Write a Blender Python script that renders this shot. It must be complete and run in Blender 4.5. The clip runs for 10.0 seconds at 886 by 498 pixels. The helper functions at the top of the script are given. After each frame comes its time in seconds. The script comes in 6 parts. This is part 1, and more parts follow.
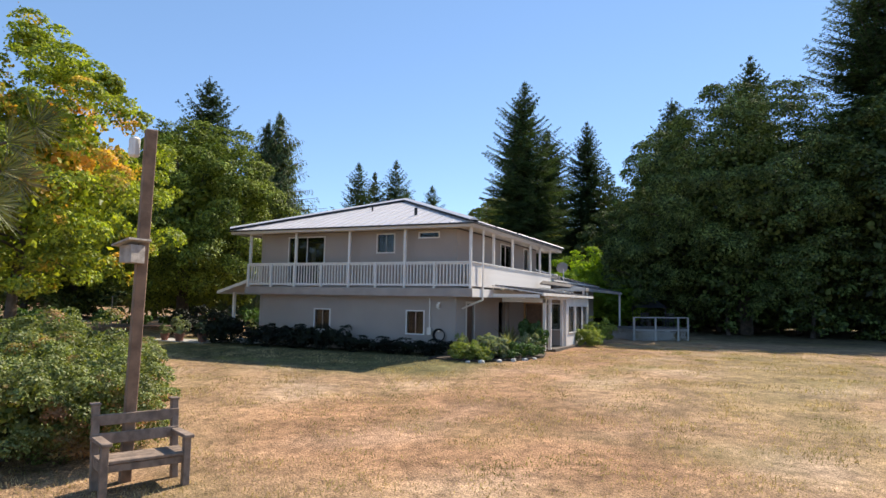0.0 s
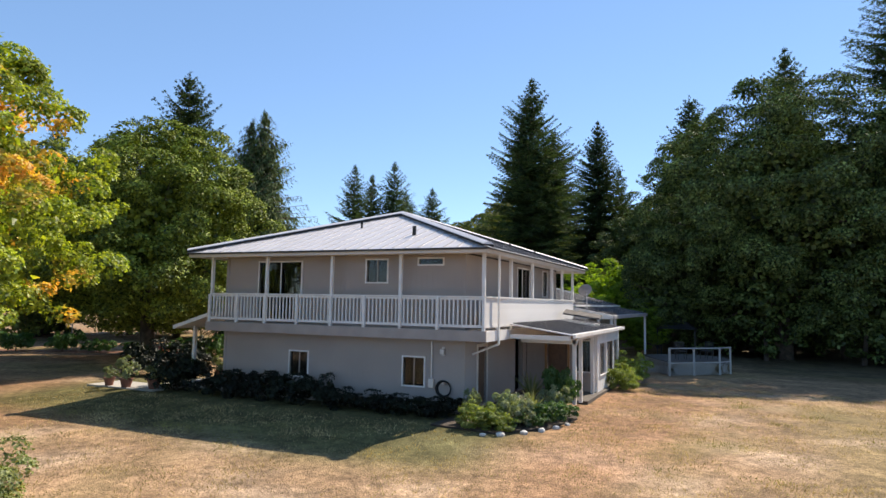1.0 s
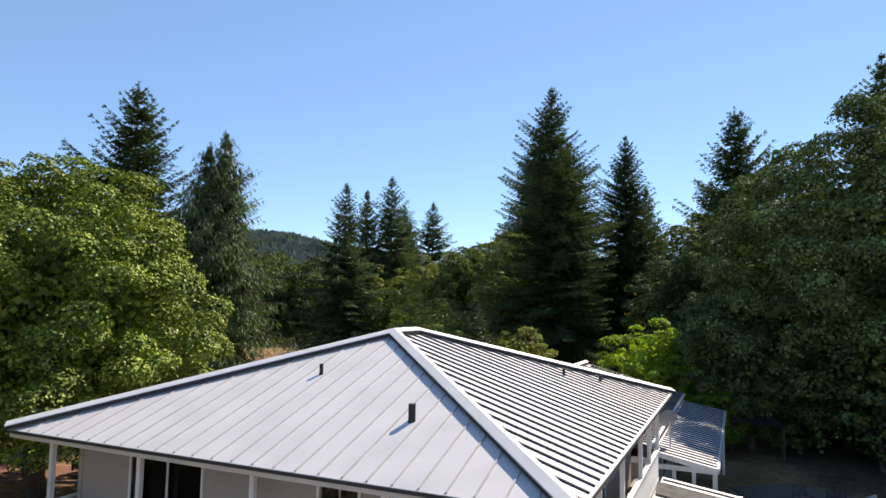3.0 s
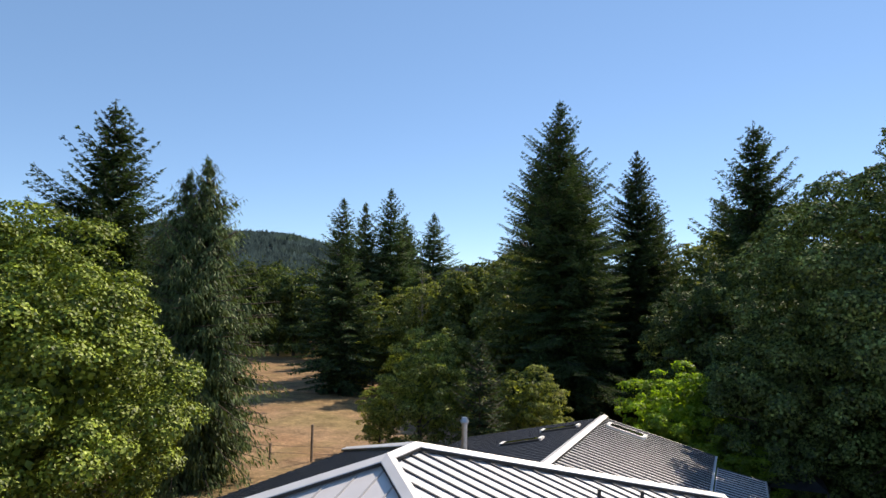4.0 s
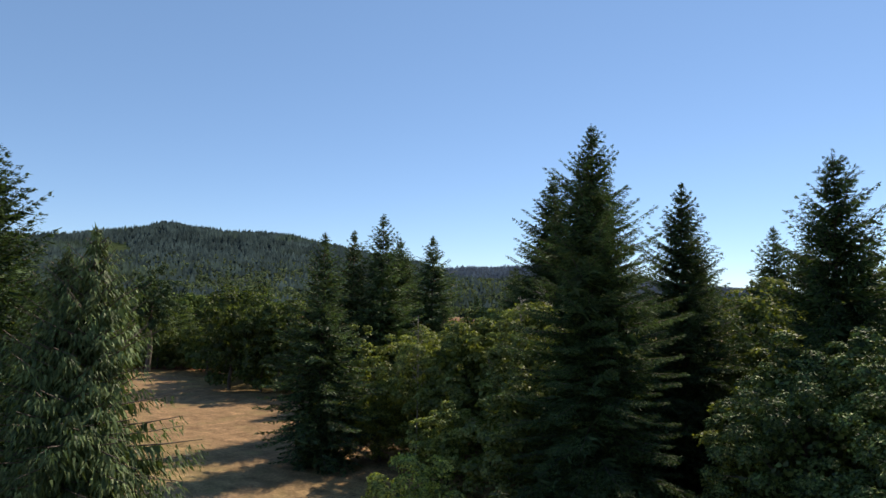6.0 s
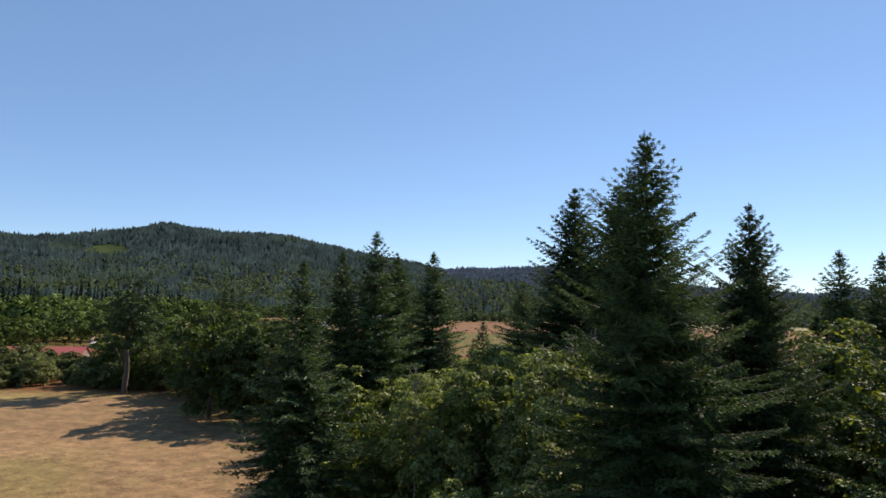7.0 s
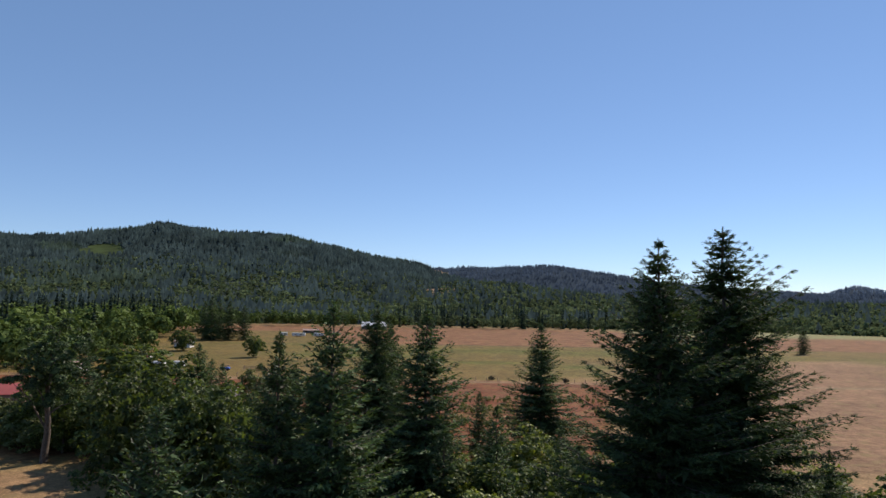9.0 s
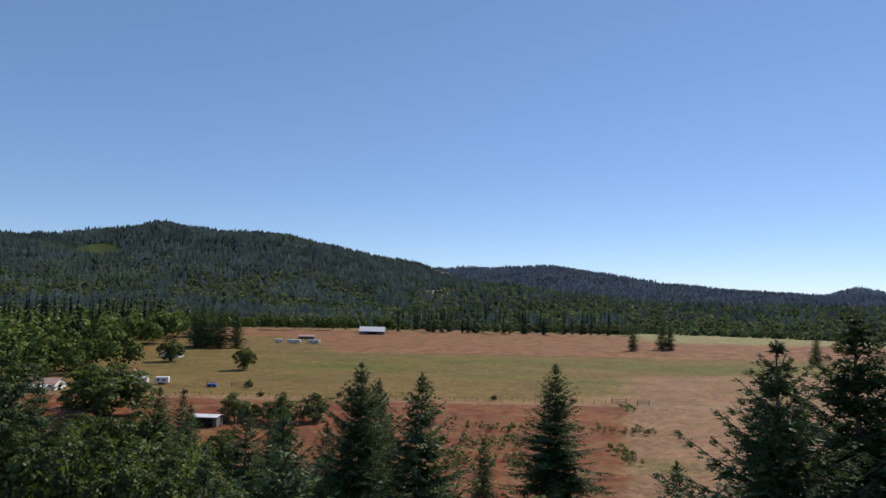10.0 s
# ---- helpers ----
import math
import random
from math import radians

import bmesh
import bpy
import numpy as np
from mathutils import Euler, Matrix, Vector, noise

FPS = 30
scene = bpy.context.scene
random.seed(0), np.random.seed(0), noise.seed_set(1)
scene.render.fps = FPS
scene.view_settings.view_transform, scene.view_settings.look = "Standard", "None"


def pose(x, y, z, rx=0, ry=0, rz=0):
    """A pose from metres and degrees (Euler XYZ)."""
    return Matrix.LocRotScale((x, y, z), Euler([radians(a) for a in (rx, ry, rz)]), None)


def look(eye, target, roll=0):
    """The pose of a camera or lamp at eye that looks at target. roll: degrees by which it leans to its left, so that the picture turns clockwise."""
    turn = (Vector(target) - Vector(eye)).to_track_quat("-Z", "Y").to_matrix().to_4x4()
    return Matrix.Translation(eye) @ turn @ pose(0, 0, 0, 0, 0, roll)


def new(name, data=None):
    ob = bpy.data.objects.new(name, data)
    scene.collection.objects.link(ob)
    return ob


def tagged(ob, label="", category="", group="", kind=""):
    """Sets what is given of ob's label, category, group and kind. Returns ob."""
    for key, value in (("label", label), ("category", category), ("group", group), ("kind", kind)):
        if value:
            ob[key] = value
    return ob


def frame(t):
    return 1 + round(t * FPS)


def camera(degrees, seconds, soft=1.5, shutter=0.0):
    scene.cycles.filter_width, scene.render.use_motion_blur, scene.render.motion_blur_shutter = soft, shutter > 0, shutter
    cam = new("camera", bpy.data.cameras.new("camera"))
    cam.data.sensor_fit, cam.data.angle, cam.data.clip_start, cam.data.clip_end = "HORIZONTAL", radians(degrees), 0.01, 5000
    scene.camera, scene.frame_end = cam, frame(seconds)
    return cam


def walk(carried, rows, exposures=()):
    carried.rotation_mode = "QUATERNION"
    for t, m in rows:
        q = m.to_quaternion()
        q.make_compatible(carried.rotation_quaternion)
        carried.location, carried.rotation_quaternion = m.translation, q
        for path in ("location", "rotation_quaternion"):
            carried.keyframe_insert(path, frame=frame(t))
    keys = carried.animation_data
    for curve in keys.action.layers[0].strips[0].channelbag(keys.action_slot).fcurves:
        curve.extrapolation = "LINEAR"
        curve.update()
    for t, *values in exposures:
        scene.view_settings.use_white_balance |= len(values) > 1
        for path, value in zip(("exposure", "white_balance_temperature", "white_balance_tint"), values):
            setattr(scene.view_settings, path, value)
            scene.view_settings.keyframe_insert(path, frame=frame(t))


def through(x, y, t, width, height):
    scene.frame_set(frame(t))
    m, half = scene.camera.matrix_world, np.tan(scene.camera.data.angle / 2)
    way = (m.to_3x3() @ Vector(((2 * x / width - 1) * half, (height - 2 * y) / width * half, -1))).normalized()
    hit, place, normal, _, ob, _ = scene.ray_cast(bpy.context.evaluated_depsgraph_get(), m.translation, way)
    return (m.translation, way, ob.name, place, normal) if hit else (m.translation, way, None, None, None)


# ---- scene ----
# The camera: seconds, place, and the turn to the left, up and anticlockwise in degrees
cam = camera(68.6, 10.0)
ROWS = [
    (0, 9.66, -23.96, 2.10, 24.46, 4.68, 1.03),
    (0.5, 8.54, -21.63, 2.74, 24.45, 4.66, 1.00),
    (1, 7.23, -19.11, 3.53, 24.44, 4.72, 0.99),
    (1.5, 5.90, -16.52, 4.53, 24.43, 4.71, 1.01),
    (2, 4.65, -14.00, 5.66, 24.42, 4.76, 0.97),
    (2.5, 3.42, -11.61, 6.90, 24.40, 4.74, 1.03),
    (4, 0.75, -6.48, 10.57, 24.45, 4.81, 0.97),
    (4.5, 0.09, -4.96, 11.80, 24.45, 4.81, 0.97),
    (5, -0.92, -2.69, 13.12, 24.46, 4.76, 0.98),
    (5.5, -2.38, 0.54, 14.68, 24.46, 4.73, 0.95),
    (7, -9.34, 14.84, 19.85, 24.46, 4.77, 0.97),
    (7.5, -11.98, 20.57, 21.82, 24.45, 4.69, 1.01),
    (8, -14.68, 26.69, 23.94, 24.46, 4.68, 1.11),
    (8.5, -17.54, 33.24, 25.88, 24.49, 4.62, 0.91),
    (9, -20.42, 39.81, 28.19, 24.51, 4.59, 0.99),
    (9.5, -23.36, 46.28, 30.74, 24.49, 4.51, 1.00),
    (10, -26.42, 52.79, 33.71, 24.50, 4.49, 1.20),
]
walk(cam, [(t, pose(x, y, z, 90 + pitch, 0, yaw) @ pose(0, 0, 0, 0, 0, roll)) for t, x, y, z, yaw, pitch, roll in ROWS],
     [(0.0, 0.74, 7100, 13), (2.5, 0.76, 7200, 13), (4.5, 0.43, 7200, 12), (7.5, 0.32, 7100, 15), (10.0, 0.0, 6750, 16)])

# ---- light ----
SUN_TURN, SUN_HEIGHT = 17.0, 44.5        # degrees east of the y axis, and above the horizon
world = bpy.data.worlds.new("world")
scene.world = world
world.use_nodes = True
wn = world.node_tree
sky = wn.nodes.new("ShaderNodeTexSky")
sky.sky_type, sky.sun_disc = "NISHITA", False
sky.sun_elevation, sky.sun_rotation = radians(SUN_HEIGHT), radians(SUN_TURN)
sky.altitude, sky.air_density, sky.dust_density, sky.ozone_density = 100, 0.75, 0.0, 5.0
even = wn.nodes.new("ShaderNodeMixRGB")          # clear air: less glare along the horizon
even.inputs[0].default_value, even.inputs[2].default_value = 0.33, (1.3, 2.75, 4.95, 1)
wn.links.new(sky.outputs[0], even.inputs[1])
wn.links.new(even.outputs[0], wn.nodes["Background"].inputs[0])
wn.nodes["Background"].inputs[1].default_value = 0.13
sun = new("sun", bpy.data.lights.new("sun", "SUN"))
sun.data.energy, sun.data.angle, sun.data.color = 5.0, radians(0.53), (1.0, 0.93, 0.82)
sun.matrix_world = look((0, 0, 60), (-60 * math.sin(radians(SUN_TURN)), -60 * math.cos(radians(SUN_TURN)), 60 - 60 * math.tan(radians(SUN_HEIGHT))))


# ---- materials ----
def mat(name, colour, rough=0.7, metal=0.0, vary=0.0, noise_size=2.0, bump=0.0, bump_size=20.0, second=None, spec=0.5, per_piece=0.0, stains=0.0):
    """A principled surface with two scales of noise, an optional second colour, bump and a difference from piece to piece."""
    m = bpy.data.materials.new(name)
    m.use_nodes = True
    n, l = m.node_tree.nodes, m.node_tree.links
    b = n["Principled BSDF"]
    b.inputs["Roughness"].default_value, b.inputs["Metallic"].default_value = rough, metal
    b.inputs["Specular IOR Level"].default_value = spec
    geo = n.new("ShaderNodeTexCoord")
    out = None
    big = n.new("ShaderNodeTexNoise")
    big.inputs["Scale"].default_value, big.inputs["Detail"].default_value = noise_size, 6
    l.new(geo.outputs["Object"], big.inputs["Vector"])
    mix = n.new("ShaderNodeMixRGB")
    mix.inputs[1].default_value = (*colour, 1)
    dark = second or tuple(c * (1 - vary) for c in colour)
    mix.inputs[2].default_value = (*dark, 1)
    ramp = n.new("ShaderNodeMapRange")
    ramp.inputs["From Min"].default_value, ramp.inputs["From Max"].default_value = 0.38, 0.66
    l.new(big.outputs["Fac"], ramp.inputs["Value"])
    l.new(ramp.outputs[0], mix.inputs[0])
    out = mix.outputs[0]
    if stains:
        st = n.new("ShaderNodeTexNoise")
        st.inputs["Scale"].default_value, st.inputs["Detail"].default_value = noise_size * 0.17, 8
        l.new(geo.outputs["Object"], st.inputs["Vector"])
        mr = n.new("ShaderNodeMapRange")
        mr.inputs["From Min"].default_value, mr.inputs["From Max"].default_value = 0.45, 0.75
        mr.inputs["To Min"].default_value, mr.inputs["To Max"].default_value = 1.0, 1 - stains
        l.new(st.outputs["Fac"], mr.inputs["Value"])
        mu = n.new("ShaderNodeMixRGB")
        mu.blend_type, mu.inputs[0].default_value = "MULTIPLY", 1
        l.new(out, mu.inputs[1])
        l.new(mr.outputs[0], mu.inputs[2])
        out = mu.outputs[0]
    if per_piece:
        info = n.new("ShaderNodeObjectInfo")
        pr = n.new("ShaderNodeMapRange")
        pr.inputs["To Min"].default_value, pr.inputs["To Max"].default_value = 1 - per_piece, 1 + per_piece
        l.new(info.outputs["Random"], pr.inputs["Value"])
        mu = n.new("ShaderNodeMixRGB")
        mu.blend_type, mu.inputs[0].default_value = "MULTIPLY", 1
        l.new(out, mu.inputs[1])
        l.new(pr.outputs[0], mu.inputs[2])
        out = mu.outputs[0]
    l.new(out, b.inputs["Base Color"])
    if bump:
        fine = n.new("ShaderNodeTexNoise")
        fine.inputs["Scale"].default_value, fine.inputs["Detail"].default_value = bump_size, 5
        l.new(geo.outputs["Object"], fine.inputs["Vector"])
        bm_ = n.new("ShaderNodeBump")
        bm_.inputs["Strength"].default_value, bm_.inputs["Distance"].default_value = bump, 0.02
        l.new(fine.outputs["Fac"], bm_.inputs["Height"])
        l.new(bm_.outputs[0], b.inputs["Normal"])
    return m


def leaf_mat(name, dark, light, other=None, other_share=0.0, patch=0.25, glow=0.4, gloss=0.5, through=(1.5, 1.5, 0.55)):
    """Leaves: each leaf its own shade between two colours, with light passing through; other: a third colour in patches."""
    m = bpy.data.materials.new(name)
    m.use_nodes = True
    n, l = m.node_tree.nodes, m.node_tree.links
    n.clear()
    geo, co, info = n.new("ShaderNodeNewGeometry"), n.new("ShaderNodeTexCoord"), n.new("ShaderNodeObjectInfo")
    mix = n.new("ShaderNodeMixRGB")
    mix.inputs[1].default_value, mix.inputs[2].default_value = (*dark, 1), (*light, 1)
    l.new(geo.outputs["Random Per Island"], mix.inputs[0])
    out = mix.outputs[0]
    nz = n.new("ShaderNodeTexNoise")
    nz.inputs["Scale"].default_value, nz.inputs["Detail"].default_value = patch, 3
    l.new(co.outputs["Object"], nz.inputs["Vector"])
    if other:
        mr = n.new("ShaderNodeMapRange")
        mr.inputs["From Min"].default_value, mr.inputs["From Max"].default_value = 0.62 - other_share, 0.72 - other_share
        l.new(nz.outputs["Fac"], mr.inputs["Value"])
        m2 = n.new("ShaderNodeMixRGB")
        m2.inputs[2].default_value = (*other, 1)
        l.new(mr.outputs[0], m2.inputs[0])
        l.new(out, m2.inputs[1])
        out = m2.outputs[0]
    cl = n.new("ShaderNodeTexNoise")
    cl.inputs["Scale"].default_value, cl.inputs["Detail"].default_value = patch * 3.2, 2
    l.new(co.outputs["Object"], cl.inputs["Vector"])
    cr = n.new("ShaderNodeMapRange")
    cr.inputs["From Min"].default_value, cr.inputs["From Max"].default_value = 0.32, 0.68
    cr.inputs["To Min"].default_value, cr.inputs["To Max"].default_value = 0.6, 1.35
    l.new(cl.outputs["Fac"], cr.inputs["Value"])
    m4 = n.new("ShaderNodeMixRGB")
    m4.blend_type, m4.inputs[0].default_value = "MULTIPLY", 1
    l.new(out, m4.inputs[1])
    l.new(cr.outputs[0], m4.inputs[2])
    out = m4.outputs[0]
    vr = n.new("ShaderNodeMapRange")
    vr.inputs["To Min"].default_value, vr.inputs["To Max"].default_value = 0.8, 1.25
    l.new(info.outputs["Random"], vr.inputs["Value"])
    m3 = n.new("ShaderNodeMixRGB")
    m3.blend_type, m3.inputs[0].default_value = "MULTIPLY", 1
    l.new(out, m3.inputs[1])
    l.new(vr.outputs[0], m3.inputs[2])
    out = m3.outputs[0]
    dif, tra, glo = n.new("ShaderNodeBsdfDiffuse"), n.new("ShaderNodeBsdfTranslucent"), n.new("ShaderNodeBsdfGlossy")
    glo.inputs["Roughness"].default_value, glo.inputs["Color"].default_value = 0.5, (0.9, 0.9, 0.9, 1)
    warm = n.new("ShaderNodeMixRGB")
    warm.blend_type, warm.inputs[0].default_value, warm.inputs[2].default_value = "MULTIPLY", 1, (*through, 1)
    l.new(out, warm.inputs[1])
    l.new(out, dif.inputs["Color"])
    l.new(warm.outputs[0], tra.inputs["Color"])
    s1, s2 = n.new("ShaderNodeMixShader"), n.new("ShaderNodeMixShader")
    s1.inputs[0].default_value = glow
    l.new(dif.outputs[0], s1.inputs[1])
    l.new(tra.outputs[0], s1.inputs[2])
    s2.inputs[0].default_value = 0.05 * gloss
    l.new(s1.outputs[0], s2.inputs[1])
    l.new(glo.outputs[0], s2.inputs[2])
    o = n.new("ShaderNodeOutputMaterial")
    l.new(s2.outputs[0], o.inputs[0])
    return m


def ground_mat(name):
    """Dry grass: the ground's own colours, broken up by mown streaks, clumps and fine straw."""
    m = bpy.data.materials.new(name)
    m.use_nodes = True
    n, l = m.node_tree.nodes, m.node_tree.links
    b = n["Principled BSDF"]
    b.inputs["Roughness"].default_value, b.inputs["Specular IOR Level"].default_value = 0.95, 0.15
    att, co = n.new("ShaderNodeAttribute"), n.new("ShaderNodeTexCoord")
    att.attribute_name = "cover"
    out = att.outputs["Color"]
    for scale, lo, hi, stretch in ((0.045, 0.78, 1.2, 1), (0.55, 0.6, 1.4, 1), (3.5, 0.52, 1.46, 1), (26.0, 0.36, 1.64, 1), (0.8, 0.84, 1.15, 6)):
        mp = n.new("ShaderNodeMapping")
        mp.inputs["Scale"].default_value = (1 / stretch, 1, 1)
        mp.inputs["Rotation"].default_value = (0, 0, 0.5 if stretch > 1 else 0)
        l.new(co.outputs["Object"], mp.inputs[0])
        nz = n.new("ShaderNodeTexNoise")
        nz.inputs["Scale"].default_value, nz.inputs["Detail"].default_value, nz.inputs["Roughness"].default_value = scale, 5, 0.65
        l.new(mp.outputs[0], nz.inputs["Vector"])
        mr = n.new("ShaderNodeMapRange")
        mr.inputs["From Min"].default_value, mr.inputs["From Max"].default_value = 0.3, 0.7
        mr.inputs["To Min"].default_value, mr.inputs["To Max"].default_value = lo, hi
        l.new(nz.outputs["Fac"], mr.inputs["Value"])
        mu = n.new("ShaderNodeMixRGB")
        mu.blend_type, mu.inputs[0].default_value = "MULTIPLY", 1
        l.new(out, mu.inputs[1])
        l.new(mr.outputs[0], mu.inputs[2])
        out = mu.outputs[0]
    # greener tufts
    nz = n.new("ShaderNodeTexNoise")
    nz.inputs["Scale"].default_value, nz.inputs["Detail"].default_value = 0.23, 9
    l.new(co.outputs["Object"], nz.inputs["Vector"])
    mr = n.new("ShaderNodeMapRange")
    mr.inputs["From Min"].default_value, mr.inputs["From Max"].default_value, mr.inputs["To Max"].default_value = 0.52, 0.72, 0.45
    l.new(nz.outputs["Fac"], mr.inputs["Value"])
    gr = n.new("ShaderNodeMixRGB")
    gr.inputs[2].default_value = (0.19, 0.165, 0.062, 1)
    l.new(mr.outputs[0], gr.inputs[0])
    l.new(out, gr.inputs[1])
    l.new(gr.outputs[0], b.inputs["Base Color"])
    fine = n.new("ShaderNodeTexNoise")
    fine.inputs["Scale"].default_value, fine.inputs["Detail"].default_value = 22, 6
    l.new(co.outputs["Object"], fine.inputs["Vector"])
    bp = n.new("ShaderNodeBump")
    bp.inputs["Strength"].default_value, bp.inputs["Distance"].default_value = 0.9, 0.05
    l.new(fine.outputs["Fac"], bp.inputs["Height"])
    l.new(bp.outputs[0], b.inputs["Normal"])
    return m


def siding_mat(name, colour, across="X"):
    """Painted plywood siding with upright grooves every 0.2 m."""
    m = mat(name, colour, 0.75, vary=0.07, noise_size=0.8, stains=0.1)
    n, l = m.node_tree.nodes, m.node_tree.links
    co, sp, w = n.new("ShaderNodeTexCoord"), n.new("ShaderNodeSeparateXYZ"), n.new("ShaderNodeMath")
    l.new(co.outputs["Object"], sp.inputs[0])
    w.operation = "MULTIPLY"
    w.inputs[1].default_value = 5.0
    l.new(sp.outputs[across], w.inputs[0])
    fr, lt = n.new("ShaderNodeMath"), n.new("ShaderNodeMath")
    fr.operation, lt.operation = "FRACT", "GREATER_THAN"
    l.new(w.outputs[0], fr.inputs[0])
    l.new(fr.outputs[0], lt.inputs[0])
    lt.inputs[1].default_value = 0.06
    gn = n.new("ShaderNodeTexNoise")
    gn.inputs["Scale"].default_value, gn.inputs["Detail"].default_value = 40, 4
    l.new(co.outputs["Object"], gn.inputs["Vector"])
    ad = n.new("ShaderNodeMath")
    ad.operation = "MULTIPLY_ADD"
    ad.inputs[1].default_value = 0.12
    l.new(gn.outputs["Fac"], ad.inputs[0])
    l.new(lt.outputs[0], ad.inputs[2])
    bp = n.new("ShaderNodeBump")
    bp.inputs["Strength"].default_value, bp.inputs["Distance"].default_value = 0.6, 0.012
    l.new(ad.outputs[0], bp.inputs["Height"])
    l.new(bp.outputs[0], n["Principled BSDF"].inputs["Normal"])
    return m


def glass_mat(name, tint):
    m = mat(name, tint, 0.03, vary=0.3, noise_size=0.7, spec=0.8)
    return m


M_GROUND = ground_mat("dry_grass")
M_SIDING = siding_mat("siding_front", (0.36, 0.315, 0.285), "X")
M_SIDING_SIDE = siding_mat("siding_side", (0.36, 0.315, 0.285), "Y")
M_WHITE = mat("white_paint", (0.78, 0.76, 0.73), 0.5, vary=0.1, noise_size=3, bump=0.1, stains=0.12)
M_TRIM = mat("cream_trim", (0.66, 0.61, 0.55), 0.55, vary=0.12, noise_size=2, stains=0.12)
M_ROOF = mat("roof_metal", (0.56, 0.54, 0.55), 0.45, metal=0.12, vary=0.1, noise_size=0.9, bump=0.06, bump_size=6, stains=0.12)
M_SIDE_PAN = mat("side_roof_pan", (0.60, 0.60, 0.63), 0.45, metal=0.12, vary=0.12, noise_size=0.9, bump=0.05, bump_size=6, stains=0.15)
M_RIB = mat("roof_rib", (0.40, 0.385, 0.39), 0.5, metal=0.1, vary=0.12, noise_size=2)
# Near-black ribs: their shaded sides and cast shadows are put into the colour
M_RIB_SHADE = mat("shade_dark_rib", (0.045, 0.045, 0.052), 0.5, metal=0.1, vary=0.2, noise_size=1.2)
M_CAP = mat("roof_cap", (0.62, 0.60, 0.60), 0.42, metal=0.1, vary=0.1, noise_size=2)
M_EDGE = mat("dark_edge", (0.035, 0.034, 0.034), 0.6, vary=0.3)
M_PIPE = mat("vent_rubber", (0.02, 0.02, 0.02), 0.6, vary=0.2)
M_STEEL = mat("steel", (0.55, 0.55, 0.56), 0.3, metal=0.9, vary=0.2, noise_size=6)
M_GLASS = glass_mat("window_glass", (0.015, 0.016, 0.018))
M_CURTAIN = mat("curtain", (0.16, 0.13, 0.10), 0.9, vary=0.4, noise_size=9)
M_DECK = mat("deck_boards", (0.30, 0.26, 0.23), 0.8, vary=0.3, noise_size=5, bump=0.3, per_piece=0.2)
M_DOOR = mat("door_wood", (0.13, 0.075, 0.045), 0.5, vary=0.3, noise_size=6)
M_INSIDE = mat("interior", (0.06, 0.055, 0.05), 0.9, vary=0.3)
M_CONCRETE = mat("concrete", (0.42, 0.40, 0.37), 0.9, vary=0.2, noise_size=3, bump=0.3, stains=0.2)
M_OLDWOOD = mat("weathered_wood", (0.27, 0.20, 0.155), 0.85, vary=0.45, noise_size=7, bump=0.5, bump_size=45, per_piece=0.15)
M_POLE = mat("pole_wood", (0.26, 0.165, 0.11), 0.85, vary=0.4, noise_size=5, bump=0.5, bump_size=30)
M_BARK = mat("bark", (0.11, 0.085, 0.065), 0.95, vary=0.5, noise_size=4, bump=1.0, bump_size=14)
M_TWIG = mat("grey_twig", (0.30, 0.27, 0.23), 0.9, vary=0.3, noise_size=6)
M_FIR = leaf_mat("fir_needles", (0.017, 0.032, 0.015), (0.086, 0.136, 0.052), glow=0.2, gloss=0.35)
M_FIR_BLUE = leaf_mat("blue_fir_needles", (0.020, 0.037, 0.020), (0.096, 0.148, 0.062), glow=0.2, gloss=0.35)
M_NEEDLE = leaf_mat("pine_needles", (0.07, 0.09, 0.05), (0.16, 0.17, 0.09), other=(0.22, 0.12, 0.06), other_share=0.03, patch=1.2, glow=0.2)
M_CEDAR = leaf_mat("cedar_sprays", (0.04, 0.062, 0.024), (0.13, 0.175, 0.068), glow=0.15, gloss=0.3)
M_MAPLE = leaf_mat("maple_leaves", (0.044, 0.075, 0.013), (0.33, 0.405, 0.055), glow=0.06)
M_BIGLEAF = leaf_mat("bigleaf_maple_leaves", (0.016, 0.030, 0.010), (0.150, 0.212, 0.058), glow=0.07)
M_WOODLEAF = leaf_mat("wood_leaves", (0.027, 0.045, 0.016), (0.098, 0.130, 0.042), glow=0.36, gloss=0.3, through=(1.8, 1.8, 0.7))
M_AUTUMN = leaf_mat("turning_leaves", (0.07, 0.12, 0.02), (0.33, 0.37, 0.05), other=(0.62, 0.34, 0.085), other_share=0.08, patch=0.33, glow=0.4)
M_BRIGHT = leaf_mat("bright_leaves", (0.10, 0.18, 0.015), (0.19, 0.28, 0.03), glow=0.5)
M_OLIVE = leaf_mat("olive_leaves", (0.06, 0.085, 0.024), (0.245, 0.285, 0.080), other=(0.21, 0.175, 0.08), other_share=0.0, patch=0.3, glow=0.3)
M_GARDENLEAF = leaf_mat("garden_tree_leaves", (0.06, 0.09, 0.025), (0.34, 0.37, 0.10), other=(0.27, 0.22, 0.08), other_share=0.0, patch=0.5, glow=0.45)
M_SHRUB = leaf_mat("shrub_leaves", (0.08, 0.12, 0.03), (0.27, 0.30, 0.11), other=(0.34, 0.18, 0.09), other_share=0.07, patch=0.9, glow=0.32)
# Near black: the shade along the house wall is put into this leaf colour
M_DARKHEDGE = leaf_mat("shade_toned_hedge_leaves", (0.006, 0.010, 0.005), (0.015, 0.021, 0.010), glow=0.12)
M_BUSH = leaf_mat("sunny_bush_leaves", (0.08, 0.125, 0.03), (0.26, 0.31, 0.09), glow=0.45, through=(1.9, 1.9, 0.7))
